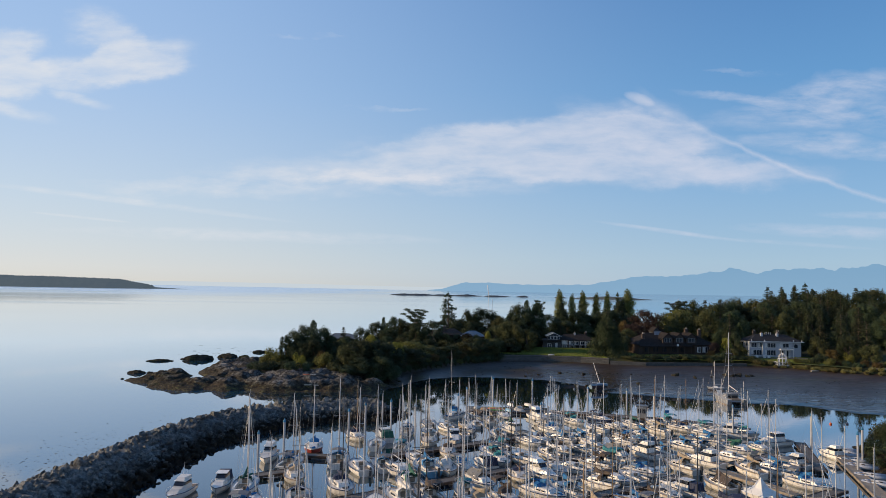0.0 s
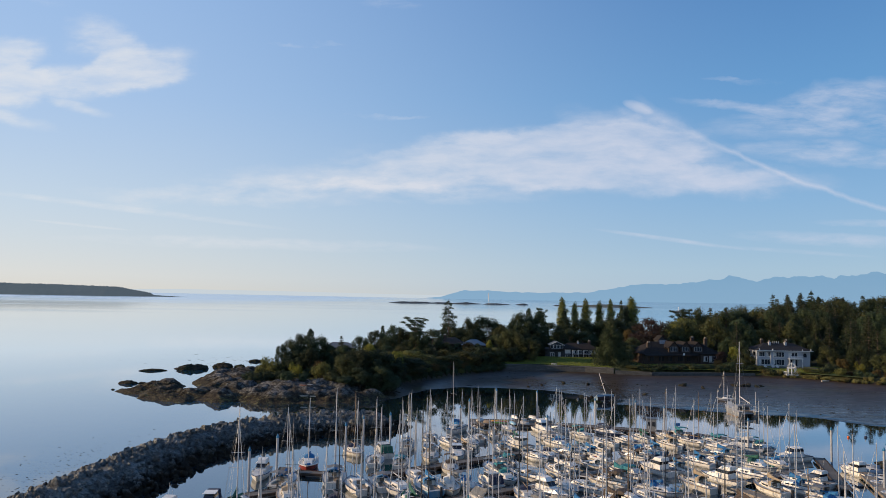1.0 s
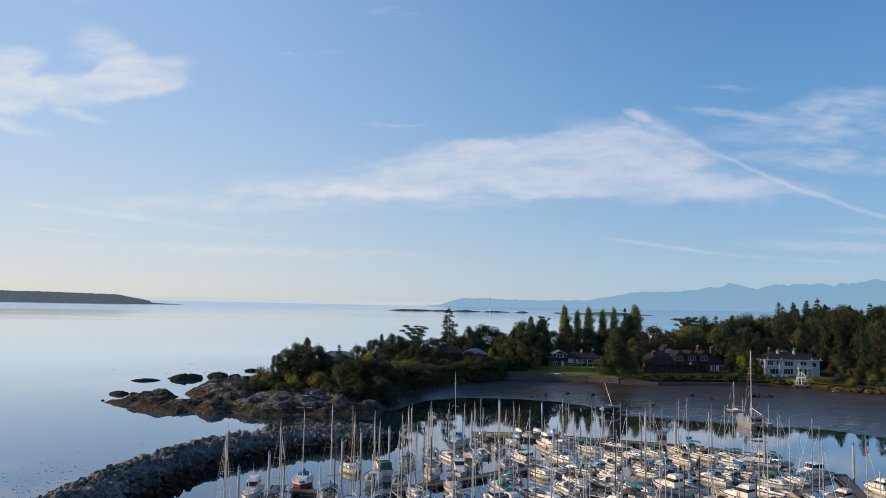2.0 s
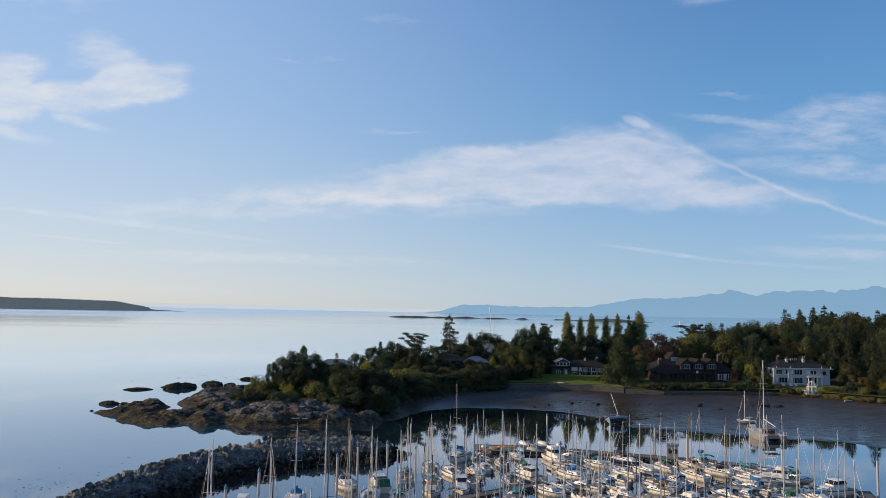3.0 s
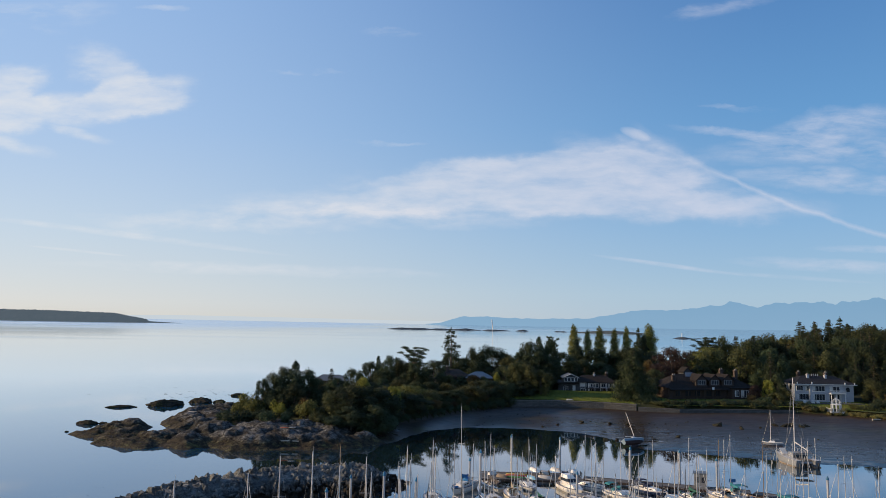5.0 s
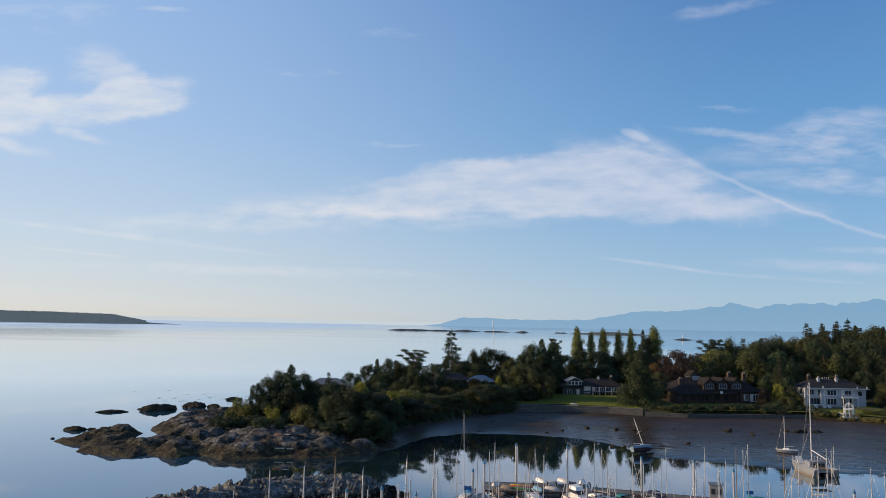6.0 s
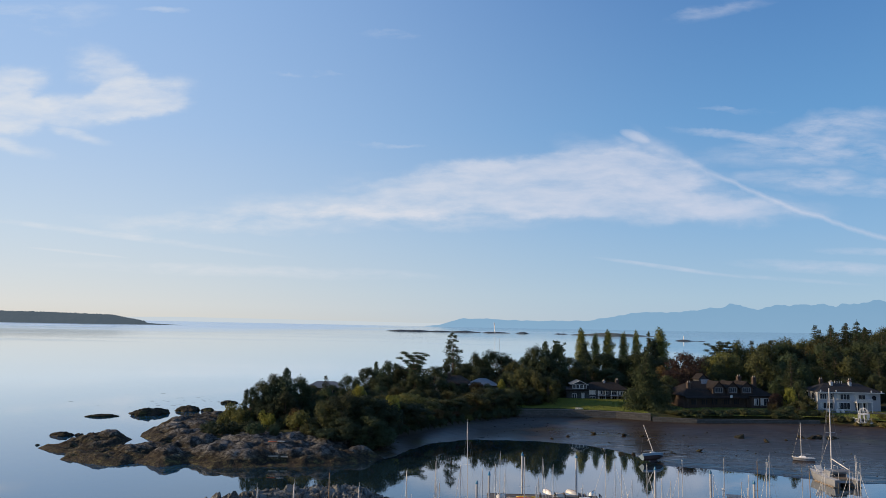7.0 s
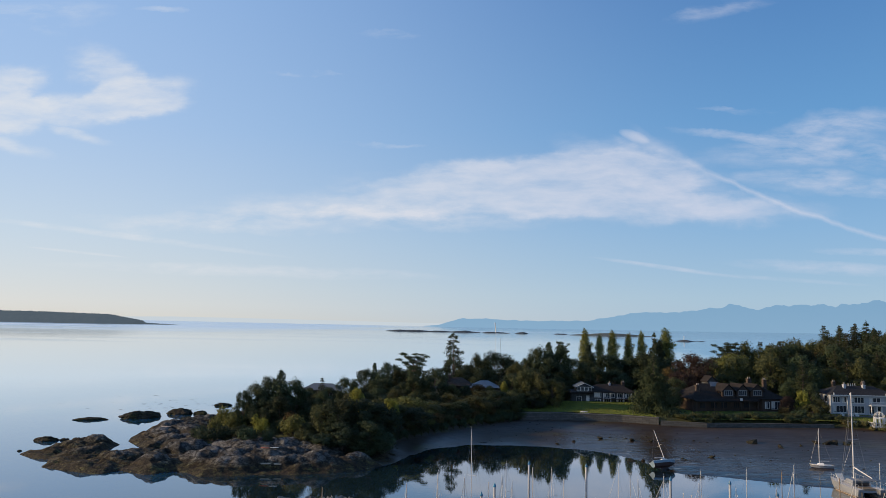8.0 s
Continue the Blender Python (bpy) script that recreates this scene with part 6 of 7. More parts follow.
def grass_blades():
    """Standing tufts over both lawns, which catch the low sun."""
    rng = np.random.default_rng(31)
    spots = np.concatenate([np.stack([rng.uniform(13, 47, 26000), rng.uniform(228, 250, 26000)], 1), np.stack([rng.uniform(56, 115, 20000), rng.uniform(223, 240, 20000)], 1)])
    spots = spots[spots[:, 1] > wall_line(spots[:, 0]) + 1.0]
    k = len(spots)
    z = upland(spots[:, 0], spots[:, 1]) + 0.09
    a, h, w = rng.uniform(0, 6.283, k), rng.uniform(0.10, 0.17, k), rng.uniform(0.06, 0.10, k)
    base = np.stack([spots[:, 0], spots[:, 1], z], 1)
    side = np.stack([np.cos(a) * w, np.sin(a) * w, np.zeros(k)], 1)
    tip = np.stack([rng.normal(0, 0.03, k), rng.normal(0, 0.03, k), h], 1)
    v = np.stack([base - side, base + side, base + side * 0.5 + tip, base - side * 0.5 + tip], 1).reshape(-1, 3)
    tagged(mesh_object("grass", v.tolist(), np.arange(4 * k).reshape(-1, 4).tolist(), foliage("grass_blades", (0.13, 0.16, 0.034), (0.27, 0.285, 0.07), 0.42)), "short green grass blades catching low sun", "grass", kind="stuff")


grass_blades()


def wall_run(points, z0, z1, thick, mat, label, cope=None):
    """A wall along a bent line, with a coping."""
    ob = thing("sea_wall", label, "wall", kind="structure")
    for (ax, ay), (bx, by) in zip(points, points[1:]):
        L, a = math.hypot(bx - ax, by - ay), math.degrees(math.atan2(by - ay, bx - ax))
        m = pose(ax, ay, 0, 0, 0, a)
        part("wall_stretch", boxed((-0.05, L + 0.05, -thick / 2, thick / 2, z0, z1)), mat, ob, at=m)
        if cope:
            part("coping", boxed((-0.1, L + 0.1, -thick / 2 - 0.08, thick / 2 + 0.08, z1 + 0.003, z1 + 0.16), bevel=0.03), cope, ob, at=m)


COPE = mottled("coping_stone", (0.09, 0.085, 0.075), (0.14, 0.13, 0.115), 0.7, 0.9, 0.02)
wall_run([(12.5, 232.7), (25, 233.9), (39, 231.5), (47.2, 228.0)], 1.6, 3.62, 0.7, STONEWALL, "grey stone sea wall under the lawn", COPE)
wall_run([(47.6, 227.4), (58, 225.0), (72, 226.6), (90, 227.5)], 1.4, 3.1, 0.8, STONEWALL, "low dark stone wall at the head of the mud flat")


def window(parent, x, z, w, h, y, bars=1, sill=True, mat=None, blind=0.0):
    """A framed window in a wall that faces -y at y."""
    fr = bmesh.new()
    t = 0.09
    rings = [[(x + sx * (w / 2 + o), yy, z + h / 2 + sz * (h / 2 + o)) for sx, sz in ((-1, -1), (1, -1), (1, 1), (-1, 1))] for o, yy in ((0, y + 0.04), (0, y - 0.09), (t, y - 0.09), (t, y + 0.04))]
    loft(rings, caps=False, bm=fr)
    f = part("window", fr, mat or TRIM, parent)
    for i in range(1, bars + 1):
        q = x - w / 2 + w * i / (bars + 1)
        part("glazing_bar", boxed((q - 0.035, q + 0.035, y - 0.08, y + 0.0, z, z + h)), mat or TRIM, f)
    part("pane", boxed((x - w / 2, x + w / 2, y - 0.03, y - 0.01, z, z + h)), GLASS, f)
    if blind:
        part("blind", boxed((x - w / 2 + 0.05, x - w / 2 + w * blind, y - 0.045, y - 0.034, z + h * 0.08, z + h - 0.05)), PANE, f)
    if sill:
        part("window_sill", boxed((x - w / 2 - 0.15, x + w / 2 + 0.15, y - 0.18, y + 0.02, z - 0.18, z - 0.1)), mat or TRIM, f)
    return f


def swing(ob, x, y, turn, wide=1.0, shift=0.0, sink=0.0):
    """Turns a whole house about a corner of its front."""
    ob.matrix_basis = pose(x + shift, y, sink, 0, 0, turn) @ Matrix.Diagonal((wide, 1, 1, 1)) @ pose(-x, -y, 0)


def hip_roof(x0, x1, y0, y1, z0, z1, inset, over=0.5):
    """A hipped roof with eaves; inset: how far the ridge ends stand in."""
    bm = bmesh.new()
    e = [bm.verts.new(p) for p in ((x0 - over, y0 - over, z0), (x1 + over, y0 - over, z0), (x1 + over, y1 + over, z0), (x0 - over, y1 + over, z0))]
    ym = (y0 + y1) / 2
    a, b = bm.verts.new((x0 + inset, ym, z1)), bm.verts.new((x1 - inset, ym, z1))
    for f in ((e[0], e[1], b, a), (e[1], e[2], b), (e[2], e[3], a, b), (e[3], e[0], a), (e[3], e[2], e[1], e[0])):
        bm.faces.new(f)
    bmesh.ops.recalc_face_normals(bm, faces=bm.faces)
    return bm


def gable_roof(x0, x1, y0, y1, z0, z1, over=0.4, thick=0.18, along="y"):
    """Two sloped slabs; along: the way the ridge runs."""
    bm = bmesh.new()
    if along == "y":
        xm = (x0 + x1) / 2
        for sx in (x0 - over, x1 + over):
            zz = z0 - over * (z1 - z0) / ((x1 - x0) / 2)
            loft([[(sx, y, zz), (xm, y, z1), (xm, y, z1 + thick), (sx, y, zz + thick)] for y in (y0 - over, y1 + over)], bm=bm)
    else:
        ym = (y0 + y1) / 2
        for sy in (y0 - over, y1 + over):
            zz = z0 - over * (z1 - z0) / ((y1 - y0) / 2)
            loft([[(x, sy, zz), (x, ym, z1), (x, ym, z1 + thick), (x, sy, zz + thick)] for x in (x0 - over, x1 + over)], bm=bm)
    return bm


def gable_wall(x0, x1, y, z0, ze, z1, thick=0.3):
    """A wall with a pointed top, facing -y."""
    xm = (x0 + x1) / 2
    return loft([[(x0, yy, z0), (x1, yy, z0), (x1, yy, ze), (xm, yy, z1), (x0, yy, ze)] for yy in (y, y + thick)])


def chimney(parent, x, y, z0, z1, w=0.9, mat=None, pots=2):
    c = part("chimney", boxed((x - w / 2, x + w / 2, y - 0.4, y + 0.4, z0, z1 - 0.25), (x - w / 2 - 0.08, x + w / 2 + 0.08, y - 0.48, y + 0.48, z1 - 0.25, z1)), mat or CHIMNEYBRICK, parent)
    for i in range(pots):
        q = x - w / 2 + w * (i + 0.5) / pots
        part("chimney_pot", rods(((q, y, z1), (q, y, z1 + 0.45), 0.13, 0.10), sides=8), POT, c)


def white_house():
    ob = thing("white_house", "long white two-storey house with a dark hipped roof", "house")
    x0, x1, y, z0, ze = 95.7, 112.6, 239.0, 4.2, 9.35
    part("wall", prism([(x0, y + 0.5), (x0 + 4.2, y + 0.5), (x0 + 4.2, y), (x1 - 3.2, y), (x1 - 3.2, y + 0.5), (x1, y + 0.5), (x1, y + 8.6), (x0, y + 8.6)], z0 - 1.0, ze), STUCCO, ob)
    part("roof", hip_roof(x0, x1, y, y + 8.6, ze + 0.01, 11.5, 3.8, 0.55), SLATE, ob)
    part("gutter", boxed((x0 - 0.5, x1 + 0.5, y - 0.7, y - 0.58, ze - 0.14, ze + 0.06)), TRIM, ob)
    for x, dy, w, z, h, b, bl in ((97.2, 0.5, 1.7, 7.45, 1.3, 2, 0), (99.25, 0.5, 1.0, 7.45, 1.3, 1, 0.4), (102.4, 0, 3.3, 7.4, 1.4, 3, 0.2), (106.9, 0, 2.8, 7.3, 1.4, 2, 0.3),
                                  (98.0, 0.5, 3.4, 4.85, 1.6, 3, 0.2), (102.4, 0, 3.3, 4.8, 1.7, 3, 0.15), (106.0, 0, 1.1, 4.5, 2.0, 1, 0), (108.2, 0, 1.1, 4.5, 2.0, 1, 0)):
        window(ob, x, z, w, h, y + dy, b, blind=bl)
    # the end wall's windows
    for q, z, h in ((2.2, 7.4, 1.3), (5.8, 7.4, 1.3), (2.2, 4.8, 1.6), (5.8, 4.8, 1.6)):
        f = part("end_window", boxed((x0 - 0.06, x0 - 0.02, y + 0.5 + q - 0.75, y + 0.5 + q + 0.75, z, z + h)), GLASS, ob)
        part("window_frame", boxed((x0 - 0.09, x0 - 0.005, y + 0.5 + q - 0.86, y + 0.5 + q - 0.75, z - 0.1, z + h + 0.1), (x0 - 0.09, x0 - 0.005, y + 0.5 + q + 0.75, y + 0.5 + q + 0.86, z - 0.1, z + h + 0.1)), TRIM, f)
    # the arched window at the end of the front
    arch = [(110.9 + 0.55 * math.cos(a), 8.0 + 0.55 * math.sin(a)) for a in np.linspace(0, math.pi, 11)] + [(110.35, 7.3), (111.45, 7.3)]
    part("arched_window", loft([[(px, yy, pz) for px, pz in arch] for yy in (y + 0.44, y + 0.52)]), GLASS, ob)
    # portico with a balcony
    p = part("balcony", boxed((105.0, 109.4, y - 1.7, y - 0.01, 6.75, 6.98)), TRIM, ob)
    for x in (105.2, 106.6, 107.8, 109.2):
        part("column", rods(((x, y - 1.5, z0), (x, y - 1.5, 6.75), 0.14, 0.12), sides=10), TRIM, ob)
    bal = bmesh.new()
    for i in range(19):
        q = 105.05 + i * 0.239
        box(bal, q - 0.03, q + 0.03, y - 1.66, y - 1.60, 6.98, 7.7)
    box(bal, 105.0, 109.4, y - 1.7, y - 1.56, 7.7, 7.78)
    part("balustrade", bal, TRIM, p)
    chimney(ob, 100.8, y + 3.2, 10.0, 11.9, 0.6, STUCCO), chimney(ob, 105.9, y + 3.2, 10.0, 11.8, 0.6, STUCCO), chimney(ob, 99.4, y + 6.0, 10.0, 12.4, 0.8, CHIMNEYBRICK, 2), chimney(ob, 107.4, y + 6.0, 10.0, 12.3, 0.9, CHIMNEYBRICK, 2)
    for x in (102.4, 103.0, 103.6, 104.2):
        part("roof_vent", rods(((x, y + 4.2, 11.3), (x, y + 4.2, 12.1), 0.08), sides=8), TRIM, ob)
    for x in (96.0, 100.2, 109.6, 112.3):
        part("downpipe_head", boxed((x - 0.13, x + 0.13, y - 0.75, y - 0.6, ze + 0.05, ze + 0.6)), TRIM, ob)
    part("terrace", boxed((95.0, 113.5, y - 3.2, y - 0.02, z0 - 1.2, z0 + 0.02)), COPE, ob)
    for x in (96.6, 99.0, 100.4):
        part("garden_seat", boxed((x, x + 0.7, y - 3.0, y - 2.4, z0 + 0.02, z0 + 0.45), (x, x + 0.7, y - 2.46, y - 2.4, z0 + 0.45, z0 + 0.85)), TRIM, ob)


def tudor_house():
    ob = thing("timber_house", "large dark brown timbered house with three dormers and brick chimneys", "house")
    x0, x1, y, z0, ze, zr = 58.2, 83.6, 238.6, 4.6, 7.6, 11.2
    part("wall", boxed((x0, x1, y, y + 10, z0 - 1, ze)), TIMBER, ob)
    part("roof", hip_roof(x0, x1, y, y + 10, ze + 0.01, zr, 4.8, 0.9), SHINGLE, ob)
    part("verandah_roof", loft([[(x0 - 0.4, y - 2.2, 7.0), (x0 - 0.4, y - 0.01, 7.75), (x0 - 0.4, y - 0.01, 7.9), (x0 - 0.4, y - 2.2, 7.15)], [(76.0, y - 2.2, 7.0), (76.0, y - 0.01, 7.75), (76.0, y - 0.01, 7.9), (76.0, y - 2.2, 7.15)]]), SHINGLE, ob)
    for i in range(8):
        q = x0 + i * 2.48
        part("post", boxed((q - 0.1, q + 0.1, y - 2.0, y - 1.8, z0, 7.0)), TIMBER, ob)
    for x, w, b in ((68.1, 3.4, 3), (72.2, 3.4, 3), (76.4, 3.6, 3)):
        d = part("dormer", gable_wall(x - w / 2, x + w / 2, y - 0.3, 7.9, 9.7, 11.3, 5.0), TIMBER, ob)
        part("dormer_roof", gable_roof(x - w / 2, x + w / 2, y - 0.3, y + 4.6, 9.7, 11.3, 0.35), SHINGLE, d)
        window(ob, x, 8.45, w * 0.62, 1.25, y - 0.31, b, False, GREYTRIM)
    for x in (61, 64, 67, 70.5, 73.5):
        window(ob, x, 5.2, 1.6, 1.4, y - 0.01, 2, False, TIMBER)
    # garden wing with a bay
    part("bay", prism([(76.2, y), (76.8, y - 1.8), (82.6, y - 1.8), (83.4, y)], z0 - 0.6, 7.4), TIMBER, ob)
    part("bay_roof", prism([(75.9, y), (76.5, y - 2.1), (82.9, y - 2.1), (83.8, y)], 7.4, 7.65), SHINGLE, ob)
    window(ob, 78.2, 5.2, 1.1, 1.6, y - 1.82, 1, False, blind=0.3), window(ob, 80.7, 5.0, 2.3, 1.9, y - 1.82, 2, False, blind=0.4)
    chimney(ob, 60.8, y + 2.2, 8.5, 11.0, 1.0), chimney(ob, 76.9, y + 4.0, 9.8, 12.6, 1.1), chimney(ob, 81.8, y + 4.4, 9.2, 12.3, 1.0)
    # glazed gable behind
    g = part("rear_gable", gable_wall(67.6, 70.0, y + 8.6, 8.0, 11.6, 12.8, 3), DARKSTONE, ob)
    part("rear_roof", gable_roof(67.6, 70.0, y + 8.6, y + 11.5, 11.6, 12.8, 0.35), SHINGLE, g)
    sky_l = part("skylight", loft([[(65.0, y + 2.6, 9.3), (68.4, y + 2.6, 9.3), (68.4, y + 2.7, 9.5), (65.0, y + 2.7, 9.5)], [(66.0, y + 5.0, 11.4), (68.4, y + 5.0, 11.4), (68.4, y + 5.1, 11.6), (66.0, y + 5.1, 11.6)]]), GREYROOF, ob)
    for i in range(5):
        part("glazing_bar", rods(((65.1 + i * 0.8, y + 2.6, 9.45), (66.05 + i * 0.58, y + 5.0, 11.6), 0.025)), COPE, sky_l)
    part("awning_light", boxed((70.2, 70.9, y - 2.3, y - 2.22, 7.2, 7.9)), TRIM, ob, "small white sign board")
    swing(ob, x0, y, 13, 1.04, 1.0)


def cottage():
    ob = thing("cottage", "low dark stone house with a white-trimmed gabled sunroom", "house")
    y, z0 = 251.5, 5.3
    part("wall", boxed((29.0, 46.5, y, y + 7.5, z0 - 1, 8.5)), DARKSTONE, ob)
    part("roof", hip_roof(34.6, 46.5, y, y + 7.5, 8.5, 10.4, 2.6, 0.7), SHINGLE, ob)
    part("porch_roof", prism([(28.2, y - 0.9), (35.2, y - 0.9), (35.2, y), (28.2, y)], 8.0, 8.2), SHINGLE, ob)
    s = part("sunroom", gable_wall(30.6, 35.0, y - 0.2, 8.51, 9.8, 10.8, 5.0), DARKSTONE, ob)
    part("sunroom_roof", gable_roof(30.6, 35.0, y - 0.2, y + 5.0, 9.8, 10.8, 0.4), SLATEBLUE, s)
    part("bargeboard", rods(((30.2, y - 0.62, 9.72), (32.8, y - 0.62, 10.9), 0.07), ((35.4, y - 0.62, 9.72), (32.8, y - 0.62, 10.9), 0.07)), TRIM, s)
    for x in (31.2, 32.27, 33.33, 34.4):
        window(ob, x, 8.7, 0.85, 1.0, y - 0.21, 0, False)
    for x, w, z, h, b, bl in ((36.6, 1.8, 7.0, 1.2, 1, 0.9), (38.9, 1.0, 7.1, 0.9, 1, 0.5), (40.6, 1.4, 7.0, 1.0, 2, 0), (42.8, 1.2, 7.0, 1.0, 1, 0), (45.0, 1.4, 7.0, 1.0, 2, 0.3),
                           (31.3, 1.2, 5.7, 1.4, 1, 0), (33.8, 0.7, 5.4, 1.9, 0, 0.9), (36.6, 1.4, 5.5, 0.9, 1, 0), (39.4, 1.6, 5.4, 1.3, 2, 0), (43.0, 2.2, 5.4, 1.4, 3, 0)):
        window(ob, x, z, w, h, y, b, False, blind=bl)
    for x in (38.0, 40.0, 41.8, 43.6, 45.8):
        part("post", boxed((x - 0.08, x + 0.08, y - 1.4, y - 1.25, z0 - 0.4, 8.3)), TRIM, ob)
    part("verandah", boxed((37.8, 46.2, y - 1.5, y - 0.02, 6.55, 6.7)), TIMBER, ob)
    chimney(ob, 44.6, y + 4, 9.4, 11.0, 0.8)
    chimney(ob, 40.6, y + 3.4, 9.8, 10.8, 0.5, STUCCO, 1)
    swing(ob, 29.0, y, 0, sink=-0.8)


def low_house(x0, x1, y, z0, ze, zr, roofmat, wallmat, label, over=0.7):
    ob = thing("bungalow", label, "house")
    part("wall", boxed((x0, x1, y, y + 7, z0, ze)), wallmat, ob)
    part("roof", hip_roof(x0, x1, y, y + 7, ze + 0.01, zr, 2.4, over), roofmat, ob)
    n = max(2, int((x1 - x0) / 2.6))
    for i in range(n):
        window(ob, x0 + (i + 0.5) * (x1 - x0) / n, ze - 1.6, 1.3, 1.1, y, 1, False)
    return ob


white_house()
tudor_house()
cottage()
low_house(-46.0, -36.0, 244.0, 3.0, 7.2, 8.8, SLATEBLUE, TIMBER, "house with a dark grey roof among the evergreens")
b1 = low_house(-7.0, 0.4, 244.0, 4.5, 9.2, 11.2, TILEROOF, TIMBER, "brown shingled bungalow behind the shoreline shrubs")
chimney(b1, -5.4, 246.0, 9.5, 11.9, 0.9)
low_house(0.8, 7.6, 242.0, 4.5, 9.0, 10.7, GREYROOF, TIMBER, "bungalow with a grey-blue metal roof among trees")
low_house(92, 101, 405.0, 3.0, 9.0, 11.5, GREYROOF, STUCCO, "pale house far back on the outer shore")
low_house(76, 84, 395.0, 3.0, 9.0, 11.0, SHINGLE, STUCCO, "low house far back on the outer shore")


def gazebo():
    """A white domed garden pavilion on a railed deck."""
    x, y, z = 100.6, 226.2, 3.1
    ob = thing("gazebo", "white domed garden gazebo on a railed deck", "gazebo")
    part("deck", boxed((x - 2.2, x + 1.9, y - 1.7, y + 1.7, z - 0.3, z)), TRIM, ob)
    part("base", boxed((x - 2.0, x + 1.7, y - 1.5, y + 1.5, z - 2.4, z - 0.31)), STONEWALL, ob)
    ring = [(x + 1.2 * math.cos(a), y + 1.2 * math.sin(a)) for a in [math.pi / 8 + i * math.pi / 4 for i in range(8)]]
    for px, py in ring:
        part("post", boxed((px - 0.1, px + 0.1, py - 0.1, py + 0.1, z, z + 1.95)), TRIM, ob)
    bm = bmesh.new()
    for (ax, ay), (bx, by) in zip(ring, ring[1:] + ring[:1]):
        rod(bm, (ax, ay, z + 1.95), (bx, by, z + 1.95), 0.13, sides=4)
    part("ring_beam", bm, TRIM, ob)
    for i, (px, py) in enumerate(ring):
        bm = bmesh.new()
        pts = [Vector((x + (px - x) * math.cos(t), y + (py - y) * math.cos(t), z + 1.955 + 1.5 * math.sin(t))) for t in np.linspace(0, math.pi / 2, 7)]
        for a, b in zip(pts, pts[1:]):
            rod(bm, a, b, 0.06, sides=4)
        part("dome_rib", bm, TRIM, ob)
    part("finial", rods(((x, y, z + 3.15), (x, y, z + 3.7), 0.09, 0.03)), TRIM, ob)
    for a, b in (((x - 2.15, y - 1.65), (x + 1.85, y - 1.65)), ((x - 2.15, y - 1.65), (x - 2.15, y + 1.6)), ((x + 1.85, y - 1.65), (x + 1.85, y + 1.6))):
        bm = bmesh.new()
        rod(bm, (*a, z + 0.9), (*b, z + 0.9), 0.05, sides=4), rod(bm, (*a, z + 0.15), (*b, z + 0.15), 0.04, sides=4)
        n = int(math.hypot(b[0] - a[0], b[1] - a[1]) / 0.3)
        for i in range(n + 1):
            q = (a[0] + (b[0] - a[0]) * i / n, a[1] + (b[1] - a[1]) * i / n)
            rod(bm, (*q, z), (*q, z + 0.9), 0.05 if i % 5 == 0 else 0.028, sides=4)
        part("railing", bm, TRIM, ob)


gazebo()

# a tall white mast with a lesser one beside it, on the far shore
tower = thing("radio_mast", "tall thin white radio mast beyond the trees", "radio mast", at=pose(14.9, 395, 0))
part("mast_lattice", rods(((0, 0, 0), (0, 0, 22), 0.10, 0.08), ((0, 0, 22), (-0.5, 0, 27.0), 0.17, 0.22), sides=4), TRIM, tower)
part("side_mast", rods(((2.3, 0, 0), (2.3, 0, 19.5), 0.07, 0.06), sides=4), TRIM, tower)

# ---- docks, piles and the boats that lie apart ----
def pile(x, y, top):
    ob = thing("dock_pile", "galvanised steel dock pile with a blue pointed cap", "pile", "dock piles")
    part("shaft", rods(((0, 0, -1.5), (0, 0, top - 0.4), 0.16), sides=10), STEEL, ob)
    part("cap", rods(((0, 0, top - 0.4), (0, 0, top - 0.25), 0.2), ((0, 0, top - 0.25), (0, 0, top + 0.15), 0.2, 0.02), sides=10), BLUECAP, ob)
    ob.matrix_basis = pose(x, y, 0)


for x, y, top in ((-15.7, 123.8, 5.1), (-16.6, 111.2, 6.2), (-10.8, 118.8, 6.6), (-6.8, 119.2, 5.9), (0.2, 138.6, 4.9), (1.8, 137.4, 6.3), (15.3, 131.4, 4.7), (26.5, 147.2, 5.6), (38.0, 140.2, 5.4), (48.2, 127.2, 5.6),
                  (-26.0, 95.0, 5.8), (-24.2, 101.5, 6.2), (58.2, 120.0, 5.6), (57.0, 104.0, 5.8), (53.4, 90.6, 6.0), (61.5, 111.0, 5.2), (15.6, 150.9, 6.4), (7.4, 150.8, 6.6), (34.0, 145.6, 5.6)):
    pile(x, y, top)


def dock(ax, ay, bx, by, w, label, group="floating docks", deck=None):
    """A floating dock: planks over a rim and floats."""
    L, a = math.hypot(bx - ax, by - ay), math.degrees(math.atan2(by - ay, bx - ax))
    ob = thing("floating_dock", label, "dock", group, at=pose(ax, ay, 0, 0, 0, a))
    part("deck", boxed((0, L, -w / 2 + 0.1, w / 2 - 0.1, 0.42, 0.5)), deck or PLANK, ob)
    for s in (-1, 1):
        part("rim", boxed((0, L, s * w / 2 - 0.1, s * w / 2 + 0.1, 0.2, 0.54)), deck or TIMBER, ob)
    n = max(1, int(L / 4))
    for i in range(n):
        q = (i + 0.5) * L / n
        part("float", boxed((q - 1.2, q + 1.2, -w / 2 + 0.15, w / 2 - 0.15, -0.3, 0.41)), RUBBER, ob)
    return ob


def clear(x, y, rx=4.4, ry=2.0):
    return not any((x - p) ** 2 / rx ** 2 + (y - q) ** 2 / ry ** 2 < 1 for p, q in BERTHS)


